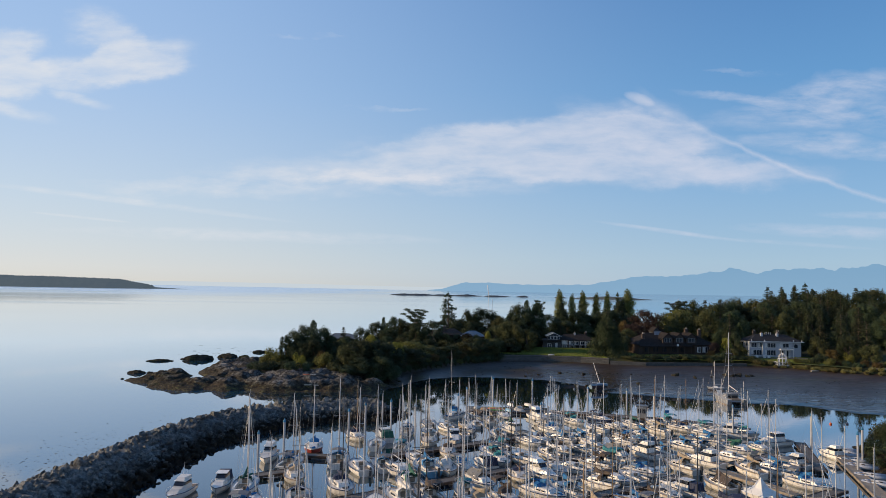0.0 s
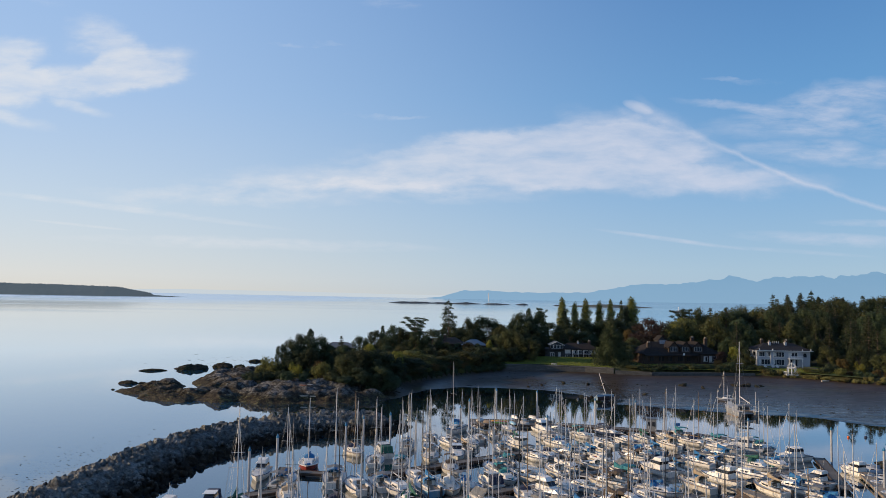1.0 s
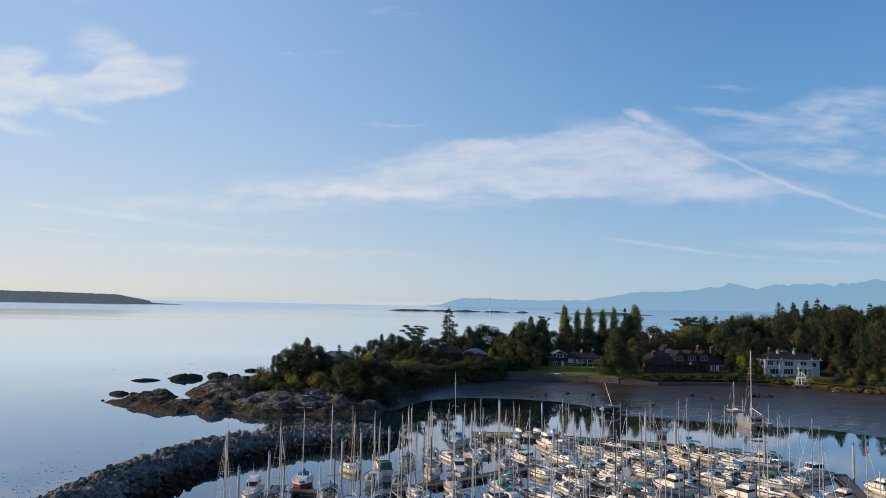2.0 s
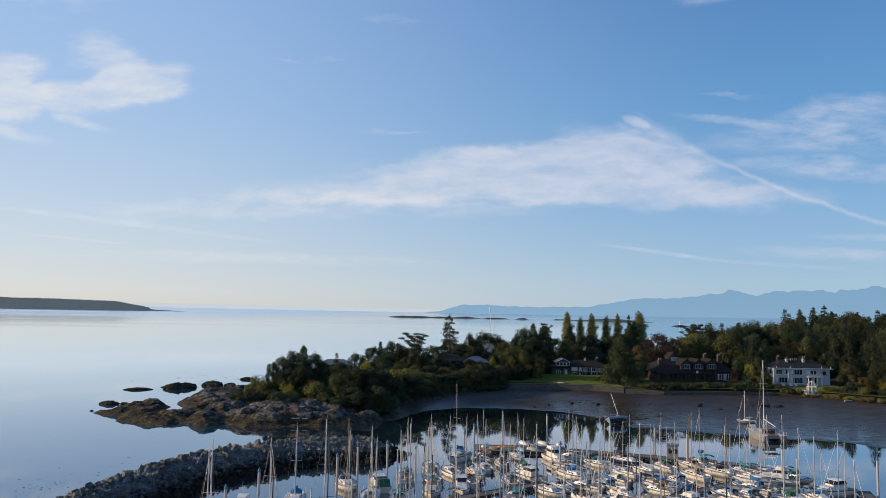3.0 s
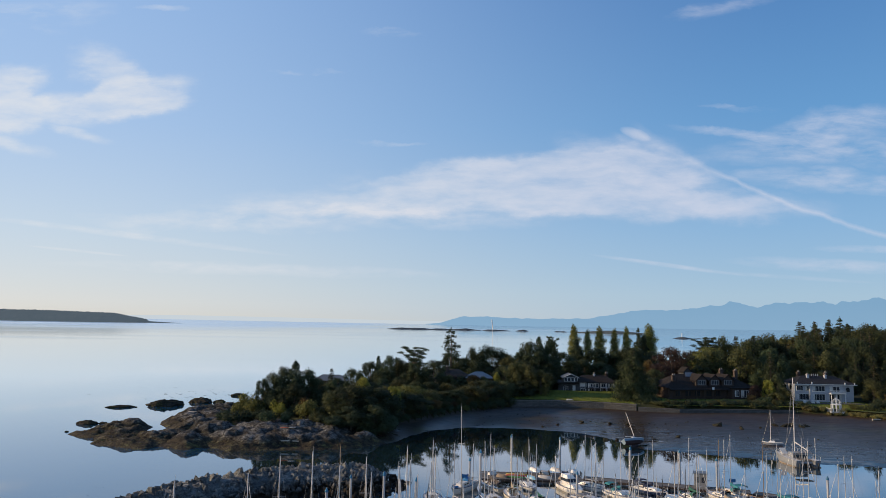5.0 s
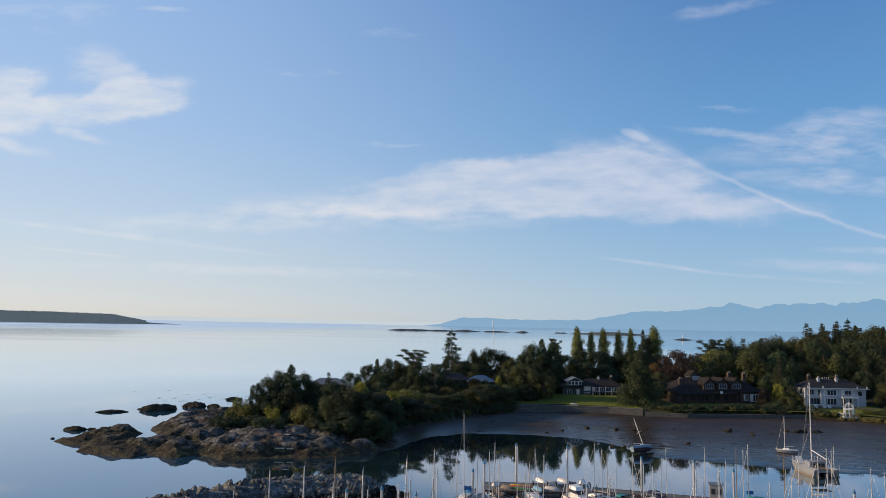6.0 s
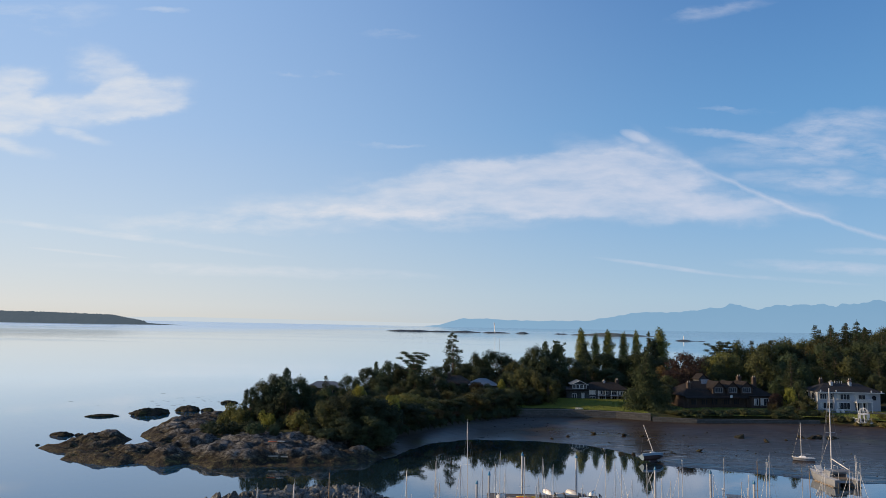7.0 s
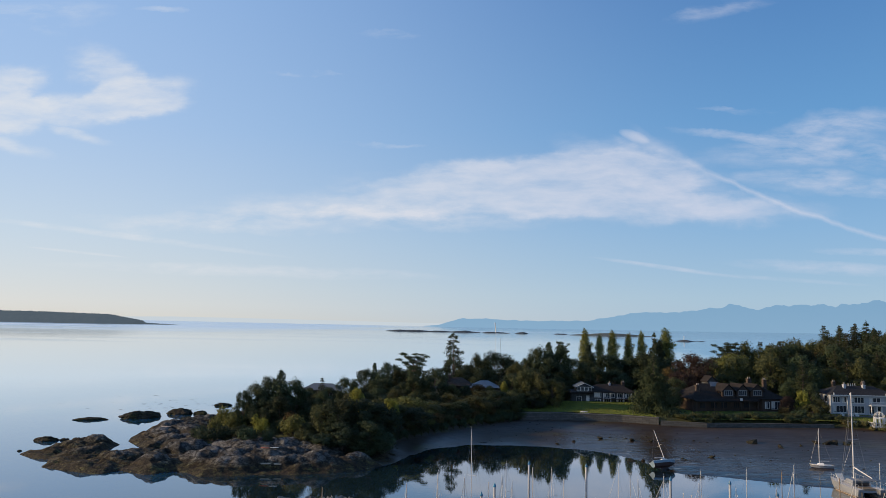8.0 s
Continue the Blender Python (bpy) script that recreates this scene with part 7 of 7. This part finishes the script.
def docks():
    plain = "weathered plank floating dock between moored boats"
    for v in (-41.8, -26.6, -11.4, 3.8, 19.0, 34.2):
        for a in range(-66, 66, 6):
            x, y = 14.0 + 0.79 * a - 0.61 * v, 100.0 + 0.61 * a + 0.79 * v
            x2, y2 = x + 0.79 * 6, y + 0.61 * 6
            if x < np.interp(y, [40, 95, 110, 130, 150], [-31, -26, -21, -8, 2]) or x2 > np.interp(y, [40, 90, 110, 130], [42, 50, 55, 52]) or y < 40:
                continue
            if y2 < np.interp(x, [-24, -4, 6, 22, 52], [110, 130, 143, 143, 136]) and clear(x, y, 2.6, 2.6) and clear(x2, y2, 2.6, 2.6) and clear((x + x2) / 2, (y + y2) / 2, 2.6, 2.6):
                dock(x, y, x2, y2, 1.7, plain)
    dock(60.6, 118, 45.5, 66, 1.6, "main pale plank walkway along the marina's shore side", deck=PALEPLANK)
    dock(57.2, 122.0, 51.4, 103.0, 1.5, "broad plank dock beside the shore walkway")
    dock(36.4, 103.0, 42.4, 90.4, 1.6, "pale plank finger dock with moored boats either side", deck=PALEPLANK)
    dock(-24.4, 107.6, -23.2, 97.0, 1.7, "short plank finger dock by the breakwater")
    dock(-22.6, 105.2, -16.8, 104.6, 1.4, "short plank finger dock across the berths")
    dock(2.0, 147.8, 18.6, 147.6, 5.6, "wide plank work dock with dinghies laid up on it")
    dock(18.9, 147.4, 43.0, 140.0, 2.4, "plank dock along the outer edge of the marina")
    dock(43.3, 139.6, 53.0, 132.4, 2.2, "plank dock at the corner of the marina")


docks()


def upturned_dinghy(x, y, z, L, turn, mat, label):
    """A small open boat laid keel up."""
    bm = loft(hull_rings(L, L * 0.42, 0.45, 0.25, 0.75, 7), closed=False)
    bm.verts.ensure_lookup_table()
    bm.faces.new([bm.verts[i] for i in range(7)])
    ob = thing("dinghy", label, "dinghy", "laid-up dinghies")
    part("hull", bm, mat, ob, at=pose(0, 0, 0.5, 180, 0, 0), smooth=True)
    part("keel_strip", boxed((-0.03, 0.03, -L * 0.4, L * 0.4, 0.68, 0.78)), TEAK, ob)
    ob.matrix_basis = pose(x, y, z, 0, 0, turn) @ Matrix.Diagonal((0.82, 0.8, 0.72, 1))


def kayak(x, y, z, turn, mat, label, size=1.0):
    rr = []
    for i in range(9):
        t = i / 8
        w = 0.30 * math.sin(math.pi * max(0.03, min(0.97, t))) ** 0.7
        rr.append([(w * math.cos(a), -1.9 + 3.8 * t, 0.18 + 0.17 * math.sin(a) * (w / 0.3 + 0.2)) for a in np.linspace(0, 2 * math.pi, 9)[:-1]])
    ob = thing("kayak", label, "kayak", "kayaks on the dock")
    part("hull", loft(rr), mat, ob, smooth=True)
    part("cockpit_rim", rods(((-0.2, -0.3, 0.34), (-0.2, 0.4, 0.34), 0.03), ((0.2, -0.3, 0.34), (0.2, 0.4, 0.34), 0.03), ((-0.2, 0.4, 0.34), (0.2, 0.4, 0.34), 0.03), ((-0.2, -0.3, 0.34), (0.2, -0.3, 0.34), 0.03)), RUBBER, ob)
    ob.matrix_basis = pose(x, y, z, 0, 0, turn) @ Matrix.Diagonal((size, size, size, 1))


KRED, KYEL, KGRN = paint("red_plastic", (0.42, 0.04, 0.03), 0.4), paint("yellow_plastic", (0.55, 0.36, 0.04), 0.4), paint("green_plastic", (0.10, 0.30, 0.06), 0.4)


def rack(x, y, w, z=0.5):
    ob = thing("dinghy_rack", "timber rack that carries upturned dinghies", "rack", "dinghy racks")
    for q in (-w / 2, w / 2):
        for s in (-0.6, 0.6):
            part("leg", boxed((q - 0.06, q + 0.06, s - 0.06, s + 0.06, 0, 0.6)), TIMBER, ob)
        part("bearer", boxed((q - 0.07, q + 0.07, -0.8, 0.8, 0.6, 0.7)), TIMBER, ob)
    ob.matrix_basis = pose(x, y, z)


rack(11.0, 148.5, 2.2), upturned_dinghy(11.0, 148.5, 1.2, 2.6, 24, WHITE, "white dinghy laid keel up on a rack")
rack(14.6, 148.7, 2.2), upturned_dinghy(14.6, 148.7, 1.2, 2.5, 40, WHITE, "white dinghy laid keel up on a rack")
rack(17.6, 148.3, 2.2), upturned_dinghy(17.6, 148.3, 1.2, 2.4, 150, WHITE, "white dinghy laid keel up on a rack")
upturned_dinghy(12.6, 146.3, 0.5, 3.0, 70, CREAM, "cream dinghy laid keel up on the dock planks"), upturned_dinghy(15.8, 146.1, 0.5, 2.8, 110, TEAK, "wooden dinghy laid keel up on the dock planks")
for x, y, L, turn, mat, label in ((10.4, 145.9, 2.6, 30, SKYBLUE, "light blue dinghy laid keel up on the dock planks"), (13.0, 149.6, 2.4, 70, CREAM, "cream dinghy laid keel up on the dock planks"),
                                   (16.4, 149.4, 2.4, 20, NAVY, "navy dinghy laid keel up on the dock planks"), (4.2, 148.6, 2.5, 140, WHITE, "white dinghy laid keel up on the dock planks"), (5.6, 146.4, 2.4, 60, TEAK, "wooden dinghy laid keel up on the dock planks")):
    upturned_dinghy(x, y, 0.5, L, turn, mat, label)
kayak(8.0, 147.1, 0.5, 80, KRED, "red plastic kayak lying on the dock"), kayak(8.2, 148.1, 0.5, 84, KYEL, "yellow plastic kayak lying on the dock"), kayak(7.6, 146.1, 0.5, 76, KGRN, "green plastic kayak lying on the dock")


def dock_hut(x, y):
    ob = thing("dock_hut", "small grey timber hut on the dock", "hut", at=pose(x, y, 0.5, 0, 0, -16))
    part("wall", boxed((-0.9, 0.9, -0.8, 0.8, 0, 2.2)), mottled("grey_board", (0.16, 0.16, 0.16), (0.26, 0.26, 0.255), 1.0, 0.85, 0.01), ob)
    part("roof", boxed((-1.05, 1.05, -0.95, 0.95, 2.2, 2.34)), GREYROOF, ob)
    for s in (-0.42, 0.42):
        part("window", boxed((s - 0.28, s + 0.28, -0.83, -0.805, 0.9, 1.7)), GLASS, ob)


dock_hut(36.2, 142.4)
dock_box = thing("notice_board", "blue notice board on a dock post", "board", at=pose(40.6, 141.0, 0.5))
part("board", boxed((-0.5, 0.5, -0.05, 0.05, 1.2, 1.7)), BLUECLOTH, dock_box)
part("post", boxed((-0.05, 0.05, -0.04, 0.04, 0, 1.2)), TIMBER, dock_box)


TUBE = mottled("pale_grey_tube", (0.34, 0.36, 0.39), (0.48, 0.50, 0.53), 1.0, 0.55, 0.004)


def inflatable(x, y, turn, z=0.0):
    ob = thing("inflatable_boat", "pale grey inflatable dinghy tied to the dock", "dinghy", "inflatable dinghies")
    bm = bmesh.new()
    pts = [(-0.6, -1.5), (-0.6, 0.8), (-0.35, 1.4), (0, 1.6), (0.35, 1.4), (0.6, 0.8), (0.6, -1.5)]
    for (ax, ay), (bx, by) in zip(pts, pts[1:]):
        rod(bm, (ax, ay, 0.25), (bx, by, 0.25), 0.24, sides=8)
    part("tube", bm, TUBE, ob, smooth=True)
    part("floor", boxed((-0.5, 0.5, -1.4, 1.0, 0.08, 0.14)), TEAK, ob)
    part("thwart", boxed((-0.55, 0.55, -0.3, 0.0, 0.35, 0.42)), TIMBER, ob)
    ob.matrix_basis = pose(x, y, z, 0, 0, turn) @ Matrix.Diagonal((1.25, 1.25, 1.25, 1))


for x, y, t in ((62.0, 117.4, 60), (61.2, 114.6, 66), (60.4, 110.8, 70), (59.2, 107.0, 72), (57.4, 101.4, 70), (56.2, 97.4, 66)):
    inflatable(x, y, t)


def harbour_catamaran():
    """A grey twin-hulled yacht at anchor, bows away from the marina."""
    ob = thing("catamaran", "grey twin-hulled sailing yacht with a tall mast, anchored off the mud", "sailboat")
    L, gap, free = 9.0, 1.95, 1.25
    GREY, PALE = paint("grey_hull_paint", (0.19, 0.20, 0.215), 0.5, 0.4), paint("pale_grey_paint", (0.25, 0.27, 0.30), 0.5, 0.35)
    for s in (-1, 1):
        rings = hull_rings(L, 1.5, free, 0.45, 0.7, 11, 0.55)
        bm = loft(rings, closed=False)
        bm.verts.ensure_lookup_table()
        bm.faces.new([bm.verts[i] for i in range(7)][::-1])
        bmesh.ops.recalc_face_normals(bm, faces=bm.faces)
        hull = part("hull", bm, GREY, ob, at=pose(s * gap, 0, 0))
        bm = bmesh.new()
        lo = [bm.verts.new((r[0][0], r[0][1], r[0][2] - 0.01)) for r in rings]
        hi = [bm.verts.new((r[6][0], r[6][1], r[6][2] - 0.01)) for r in rings]
        for k in range(len(rings) - 1):
            bm.faces.new((lo[k], hi[k], hi[k + 1], lo[k + 1]))
        part("deck", bm, DECKPAINT, hull)
        part("boot_stripe", boxed((-0.74, 0.74, -L * 0.47, L * 0.2, 0.02, 0.16)), TEAK, hull)
        rail = []
        pts = [(s * abs(r[0][0]) * 0.94, r[0][1], r[0][2]) for r in rings]
        for a, b in zip(pts, pts[1:]):
            rail += [(a, (a[0], a[1], a[2] + 0.75), 0.02), ((a[0], a[1], a[2] + 0.75), (b[0], b[1], b[2] + 0.75), 0.014)]
        part("guard_rail", rods(*rail, sides=4), SPAR, hull)
        part("rudder", boxed((-0.05, 0.05, -L * 0.5 - 0.35, -L * 0.5 + 0.03, -0.4, 0.9)), SPARDARK, hull)
        part("shroud", rods(((s * 2.5, 0.1, free), (s * 0.8, 0.5, 9.6), 0.014), ((s * 0.8, 0.5, 9.6), (0, 0.5, 15.4), 0.014), sides=4), WIRE, ob)
        part("lower_shroud", rods(((s * 2.5, 1.0, free), (0, 0.5, 8.4), 0.014), sides=4), WIRE, ob)
    part("bridge_deck", boxed((-gap, gap, -3.6, 1.9, 0.62, 0.95), bevel=0.05), PALE, ob)
    cabin = part("cabin", taper_box(-1.75, 1.75, -1.6, 2.0, 0.955, 2.15, 0.3, 0.9), PALE, ob)
    part("window", boxed((-1.3, 1.3, -1.64, -1.585, 1.35, 1.85)), DARKGLASS, cabin)
    part("tilted_hatch", loft([[(-2.4, 1.2, 1.5), (-1.2, 1.2, 1.5), (-1.2, 1.3, 1.42), (-2.4, 1.3, 1.42)], [(-2.4, 2.1, 2.6), (-1.2, 2.1, 2.6), (-1.2, 2.2, 2.52), (-2.4, 2.2, 2.52)]]), WHITE, ob)
    part("cockpit", boxed((-1.4, 1.4, -3.5, -1.7, 0.955, 1.25)), TEAK, ob)
    part("awning", boxed((-1.5, 1.5, -3.9, -1.7, 2.5, 2.56)), GREYCLOTH, ob)
    for sx in (-1.3, 1.3):
        for y in (-3.7, -1.9):
            part("awning_post", rods(((sx, y, 0.9), (sx, y, 2.5), 0.03)), SPAR, ob)
    part("mast", rods(((0, 0.6, 0.9), (0, 0.5, 16.0), 0.12, 0.08), sides=8), SPAR, ob)
    part("boom", rods(((0, 0.4, 3.9), (0.2, -4.2, 3.0), 0.11, 0.09), sides=8), SPAR, ob)
    for z in (8.4, 11.2):
        part("spreader", rods(((-0.9, 0.5, z), (0.9, 0.5, z), 0.03)), SPAR, ob)
    part("forestay", rods(((0, 4.4, 1.4), (0, 0.5, 15.8), 0.03), sides=4), WIRE, ob)
    part("cross_beam", rods(((-gap, 4.0, 1.45), (gap, 4.0, 1.45), 0.08), sides=8), SPAR, ob)
    part("wind_generator_pole", rods(((1.6, -4.2, free), (1.6, -4.2, 5.4), 0.05)), SPAR, ob)
    ob.matrix_basis = pose(62.3, 166.8, 0, 0, 0, 4) @ Matrix.Diagonal((0.92, 0.92, 1, 1))


harbour_catamaran()


def grounded(x, y, z, L, turn, heel, hullmat, bottom, mast, label):
    """A small yacht left on the mud by the tide."""
    ob = thing("grounded_sailboat", label, "sailboat")
    B, free = L * 0.34, 0.7
    rings = hull_parts(ob, L, B, free, 0.5, hullmat, WHITE, 0.7, DECKPAINT)
    part("bottom", loft([[(p[0] * 1.012, p[1], min(p[2], 0.16) if abs(p[2]) > 0.3 and p[2] > 0 else p[2] - 0.012) for p in r[1:6]] for r in rings], closed=False), bottom, ob)
    part("keel", boxed((-0.08, 0.08, -L * 0.18, L * 0.12, -0.95, -0.35), bevel=0.03), bottom, ob)
    part("cabin", taper_box(-B * 0.3, B * 0.3, -L * 0.1, L * 0.22, free, free + 0.4, 0.1, 0.5), WHITE, ob)
    part("mast", rods(((0, L * 0.08, free), (0, L * 0.06, mast), 0.07, 0.05), sides=8), SPAR, ob)
    part("spreader", rods(((-0.7, L * 0.07, mast * 0.55), (0.7, L * 0.07, mast * 0.55), 0.03)), SPAR, ob)
    part("boom", rods(((0, L * 0.07, free + 0.7), (0, -L * 0.32, free + 0.75), 0.05)), SPAR, ob)
    part("forestay", rods(((0, L * 0.48, free * 1.2), (0, L * 0.06, mast * 0.97), 0.008), sides=4), WIRE, ob)
    part("backstay", rods(((0, -L * 0.48, free), (0, L * 0.06, mast * 0.97), 0.008), sides=4), WIRE, ob)
    ob.matrix_basis = pose(x, y, z) @ pose(0, 0, 0, 0, 0, turn) @ pose(0, 0, 0, 0, heel, 0)


grounded(35.6, 182.2, 0.75, 5.4, -68, -31, paint("faded_blue_hull", (0.22, 0.31, 0.39), 0.5), paint("dark_antifouling", (0.030, 0.014, 0.014), 0.7), 6.8, "light blue sloop heeled over at the edge of the mud")
grounded(65.0, 183.4, 0.50, 4.2, 82, 2, paint("grey_sloop_hull", (0.20, 0.21, 0.23), 0.5), NAVY, 7.4, "small grey sloop aground on the tidal mud")

# the yacht that lies off the end of the marina
YACHT = sailboat(11.0, WHITE, BLUECLOTH, "white yacht with blue covers lying off the dock end", 1.16)
YACHT.matrix_basis = pose(-1.0, 138.0, 0, -2, 0, 150) @ Matrix.Diagonal((0.66, 0.62, 1, 1))


def boulder_on_mud(x, y, r, seed):
    ob = new("mud_boulder", boulder_mesh(seed))
    ob.data.materials[0] = SKERRY
    tagged(ob, "dark weedy boulder lying on the mud flat", "rock", "boulders on the mud").matrix_basis = pose(x + 5, y - 1, height_at(x + 5, y - 1) + 0.15 * r, 10, 20, seed * 40) @ Matrix.Diagonal((r * 1.5, r, r * 0.6, 1))


for i, (x, y, r) in enumerate(((57.1, 209.0, 1.4), (61.2, 203.4, 0.9), (26.3, 190.5, 0.9), (24.8, 213, 0.8), (31.5, 211, 0.9), (28.6, 190.8, 0.5), (35, 210, 0.7), (42.5, 192.5, 0.6), (73.4, 209.0, 1.1), (75.4, 209.6, 1.2), (77.6, 209.0, 0.9), (71.6, 209.6, 0.8), (79.4, 209.8, 0.8), (66.5, 206, 0.5), (14, 207, 0.5), (18, 210, 0.6))):
    boulder_on_mud(x, y, r, 60 + i)


def mud_stones():
    """Small stones, shells and weed clumps strewn over the flat."""
    rng = random.Random(77)
    verts, faces = [], []
    for k in range(260):
        x = rng.uniform(4, 112)
        y = rng.uniform(float(np.interp(x, [0, 20, 35, 60, 90, 112], [208, 207, 190, 174, 162, 158])), float(wall_line(x)) - 1.2)
        r = rng.uniform(0.06, 0.2) * (1.5 if rng.random() < 0.1 else 1.0)
        z = height_at(x, y)
        b = len(verts)
        for dx, dy, dz in ((1, 0, 0), (0, 1, 0), (-1, 0, 0), (0, -1, 0), (0, 0, 0.7), (0, 0, -0.5)):
            verts.append((x + dx * r * rng.uniform(0.8, 1.9), y + dy * r * rng.uniform(0.7, 1.1), z + dz * r))
        for i in range(4):
            faces += [(b + i, b + (i + 1) % 4, b + 4), (b + (i + 1) % 4, b + i, b + 5)]
    tagged(mesh_object("stones", verts, faces, SKERRY), "scattered small dark stones on the tidal mud", "stones", kind="stuff")


mud_stones()


def buoy(x, y, mat, label):
    ob = thing("mooring_buoy", label, "buoy", "mooring buoys")
    bm = bmesh.new()
    bmesh.ops.create_uvsphere(bm, u_segments=12, v_segments=8, radius=0.24, matrix=pose(0, 0, 0.12))
    part("float", bm, mat, ob, smooth=True)
    part("ring", rods(((0, 0, 0.45), (0, 0, 0.7), 0.05)), STEEL, ob)
    ob.matrix_basis = pose(x, y, 0)


ORANGE = paint("orange_buoy", (0.55, 0.11, 0.03), 0.5)
buoy(72.6, 142.2, ORANGE, "orange mooring buoy on calm water"), buoy(76.0, 142.6, NAVYCLOTH, "dark mooring buoy on calm water")


# driftwood on the rocks and in the grass
DRIFT = mottled("bleached_driftwood", (0.32, 0.27, 0.21), (0.48, 0.43, 0.35), 1.0, 0.85, 0.02)


def log(x, y, L, r, turn, dz=0.2):
    ob = thing("drift_log", "bleached drift log stranded on the shore", "log", "drift logs")
    part("bole", rods(((-L / 2, 0, 0), (L * 0.1, 0.1, 0.05), r, r * 0.85), ((L * 0.1, 0.1, 0.05), (L / 2, 0, 0), r * 0.85, r * 0.6), sides=8), DRIFT, ob)
    ob.matrix_basis = pose(x, y, height_at(x, y) + dz, 0, 0, turn)


log(-67.2, 205.5, 3.6, 0.28, -12), log(-58.5, 202.5, 1.6, 0.2, 20), log(-53.8, 190.2, 2.0, 0.2, -50), log(-52.5, 185.0, 1.6, 0.15, 60), log(122, 211.5, 4.2, 0.25, -6), log(106, 217, 2.4, 0.2, 10), log(-36.5, 171.8, 6.0, 0.16, 2, 0.35)


# hedge and reeds along the head of the flat
def fringe():
    rng = random.Random(21)
    for i in range(46):
        x = 51 + i * 0.98 + rng.uniform(-0.4, 0.4)
        y = float(wall_line(x)) + rng.uniform(1.2, 5.0)
        if x > 95.5:
            continue
        grow(rng.choice(("bush", "bush_dark", "bush_dark", "bush")), x, y, rng.uniform(1.2, 2.2), rng.uniform(1.2, 2.0))
    for i in range(40):
        x = 93 + i * 1.0
        y = float(wall_line(x)) + rng.uniform(-0.6, 1.6)
        grow("reed", x, y, rng.uniform(1.0, 1.7), rng.uniform(0.9, 1.4))
    for i in range(14):
        x = 104.5 + i * 2.2 + rng.uniform(-1, 1)
        y = float(wall_line(x)) + rng.uniform(2.5, 6)
        grow(rng.choice(("bush_olive", "bush", "bush_rust", "bush_dark")), x, y, rng.uniform(1.6, 2.8), rng.uniform(1.5, 2.4))
    # the bank on the marina's shore side
    for i in range(26):
        y = 92 + i * 1.5
        x = float(np.interp(y, [90, 98, 107, 115, 123, 131], [60, 60, 61.5, 64.0, 69, 90])) + rng.uniform(0.5, 5)
        grow(rng.choice(("bush_dark", "bush_dark", "cypress_b", "bush", "fir_b")), x, y, rng.uniform(2.2, 4.5), rng.uniform(1.6, 2.6))


fringe()
for i in range(9):
    q = 4.0 + i * 1.2
    grow(("bush_dark", "bush")[i % 3 == 0], q, float(wall_line(q)) + 0.4 - 0.4 * (i % 2), 2.0 + 0.5 * (i % 3), 1.7)

for i in range(30):
    q = -19.0 + i * 1.05
    grow(("bush_dark", "bush", "bush_dark", "bush_rust")[i % 4] if i % 9 else "bush_olive", q, float(wall_line(q)) + 0.6 + 1.1 * (i % 2), 1.8 + 0.5 * (i % 3), 1.9)

# things left on the point: a kayak on the ledge, a rail along it
kayak(-37.4, 175.6, height_at(-37.4, 175.6) + 0.15, 88, ORANGE, "orange kayak lying on the rocky ledge", 0.45)
kayak(-35.8, 175.8, height_at(-35.8, 175.8) + 0.15, 92, WHITE, "white kayak lying on the rocky ledge", 0.4)
upturned_dinghy(30.0, 234.6, height_at(30.0, 234.6) + 0.15, 3.0, 84, WHITE, "white dinghy laid keel up on the lawn")


def canopy(x, y, z):
    """A white peaked awning over a boat's deck."""
    ob = thing("peaked_canopy", "white peaked canvas canopy beside the walkway", "canopy", at=pose(x, y, z, 0, 0, 30))
    bm = bmesh.new()
    top = bm.verts.new((0, 0, 3.3))
    ring = [bm.verts.new((1.55 * sx, 1.55 * sy, 1.5)) for sx, sy in ((-1, -1), (1, -1), (1, 1), (-1, 1))]
    mids = [bm.verts.new((0.6 * sx, 0.6 * sy, 2.15)) for sx, sy in ((-1, -1), (1, -1), (1, 1), (-1, 1))]
    for i in range(4):
        bm.faces.new((ring[i], ring[(i + 1) % 4], mids[(i + 1) % 4], mids[i])), bm.faces.new((mids[i], mids[(i + 1) % 4], top))
    part("canvas", bm, SAIL, ob)
    for sx, sy in ((-1, -1), (1, -1), (1, 1), (-1, 1)):
        part("pole", rods(((1.5 * sx, 1.5 * sy, 0), (1.5 * sx, 1.5 * sy, 1.52), 0.04)), SPAR, ob)
    part("platform", boxed((-2.1, 2.1, -2.1, 2.1, -0.5, 0.0)), PLANK, ob)


canopy(35.8, 85.6, 0.5)


# ---- the pattern things have been copied; take them out ----
def lift_off(ob):
    """Takes a pattern thing out of the place once its copies stand."""
    for o in (*ob.children_recursive, ob):
        bpy.data.objects.remove(o)


for src in [v[0] for v in FLEET.values()] + list(CRUISER.values()) + [v[0] for v in PROTO.values()]:
    lift_off(src)
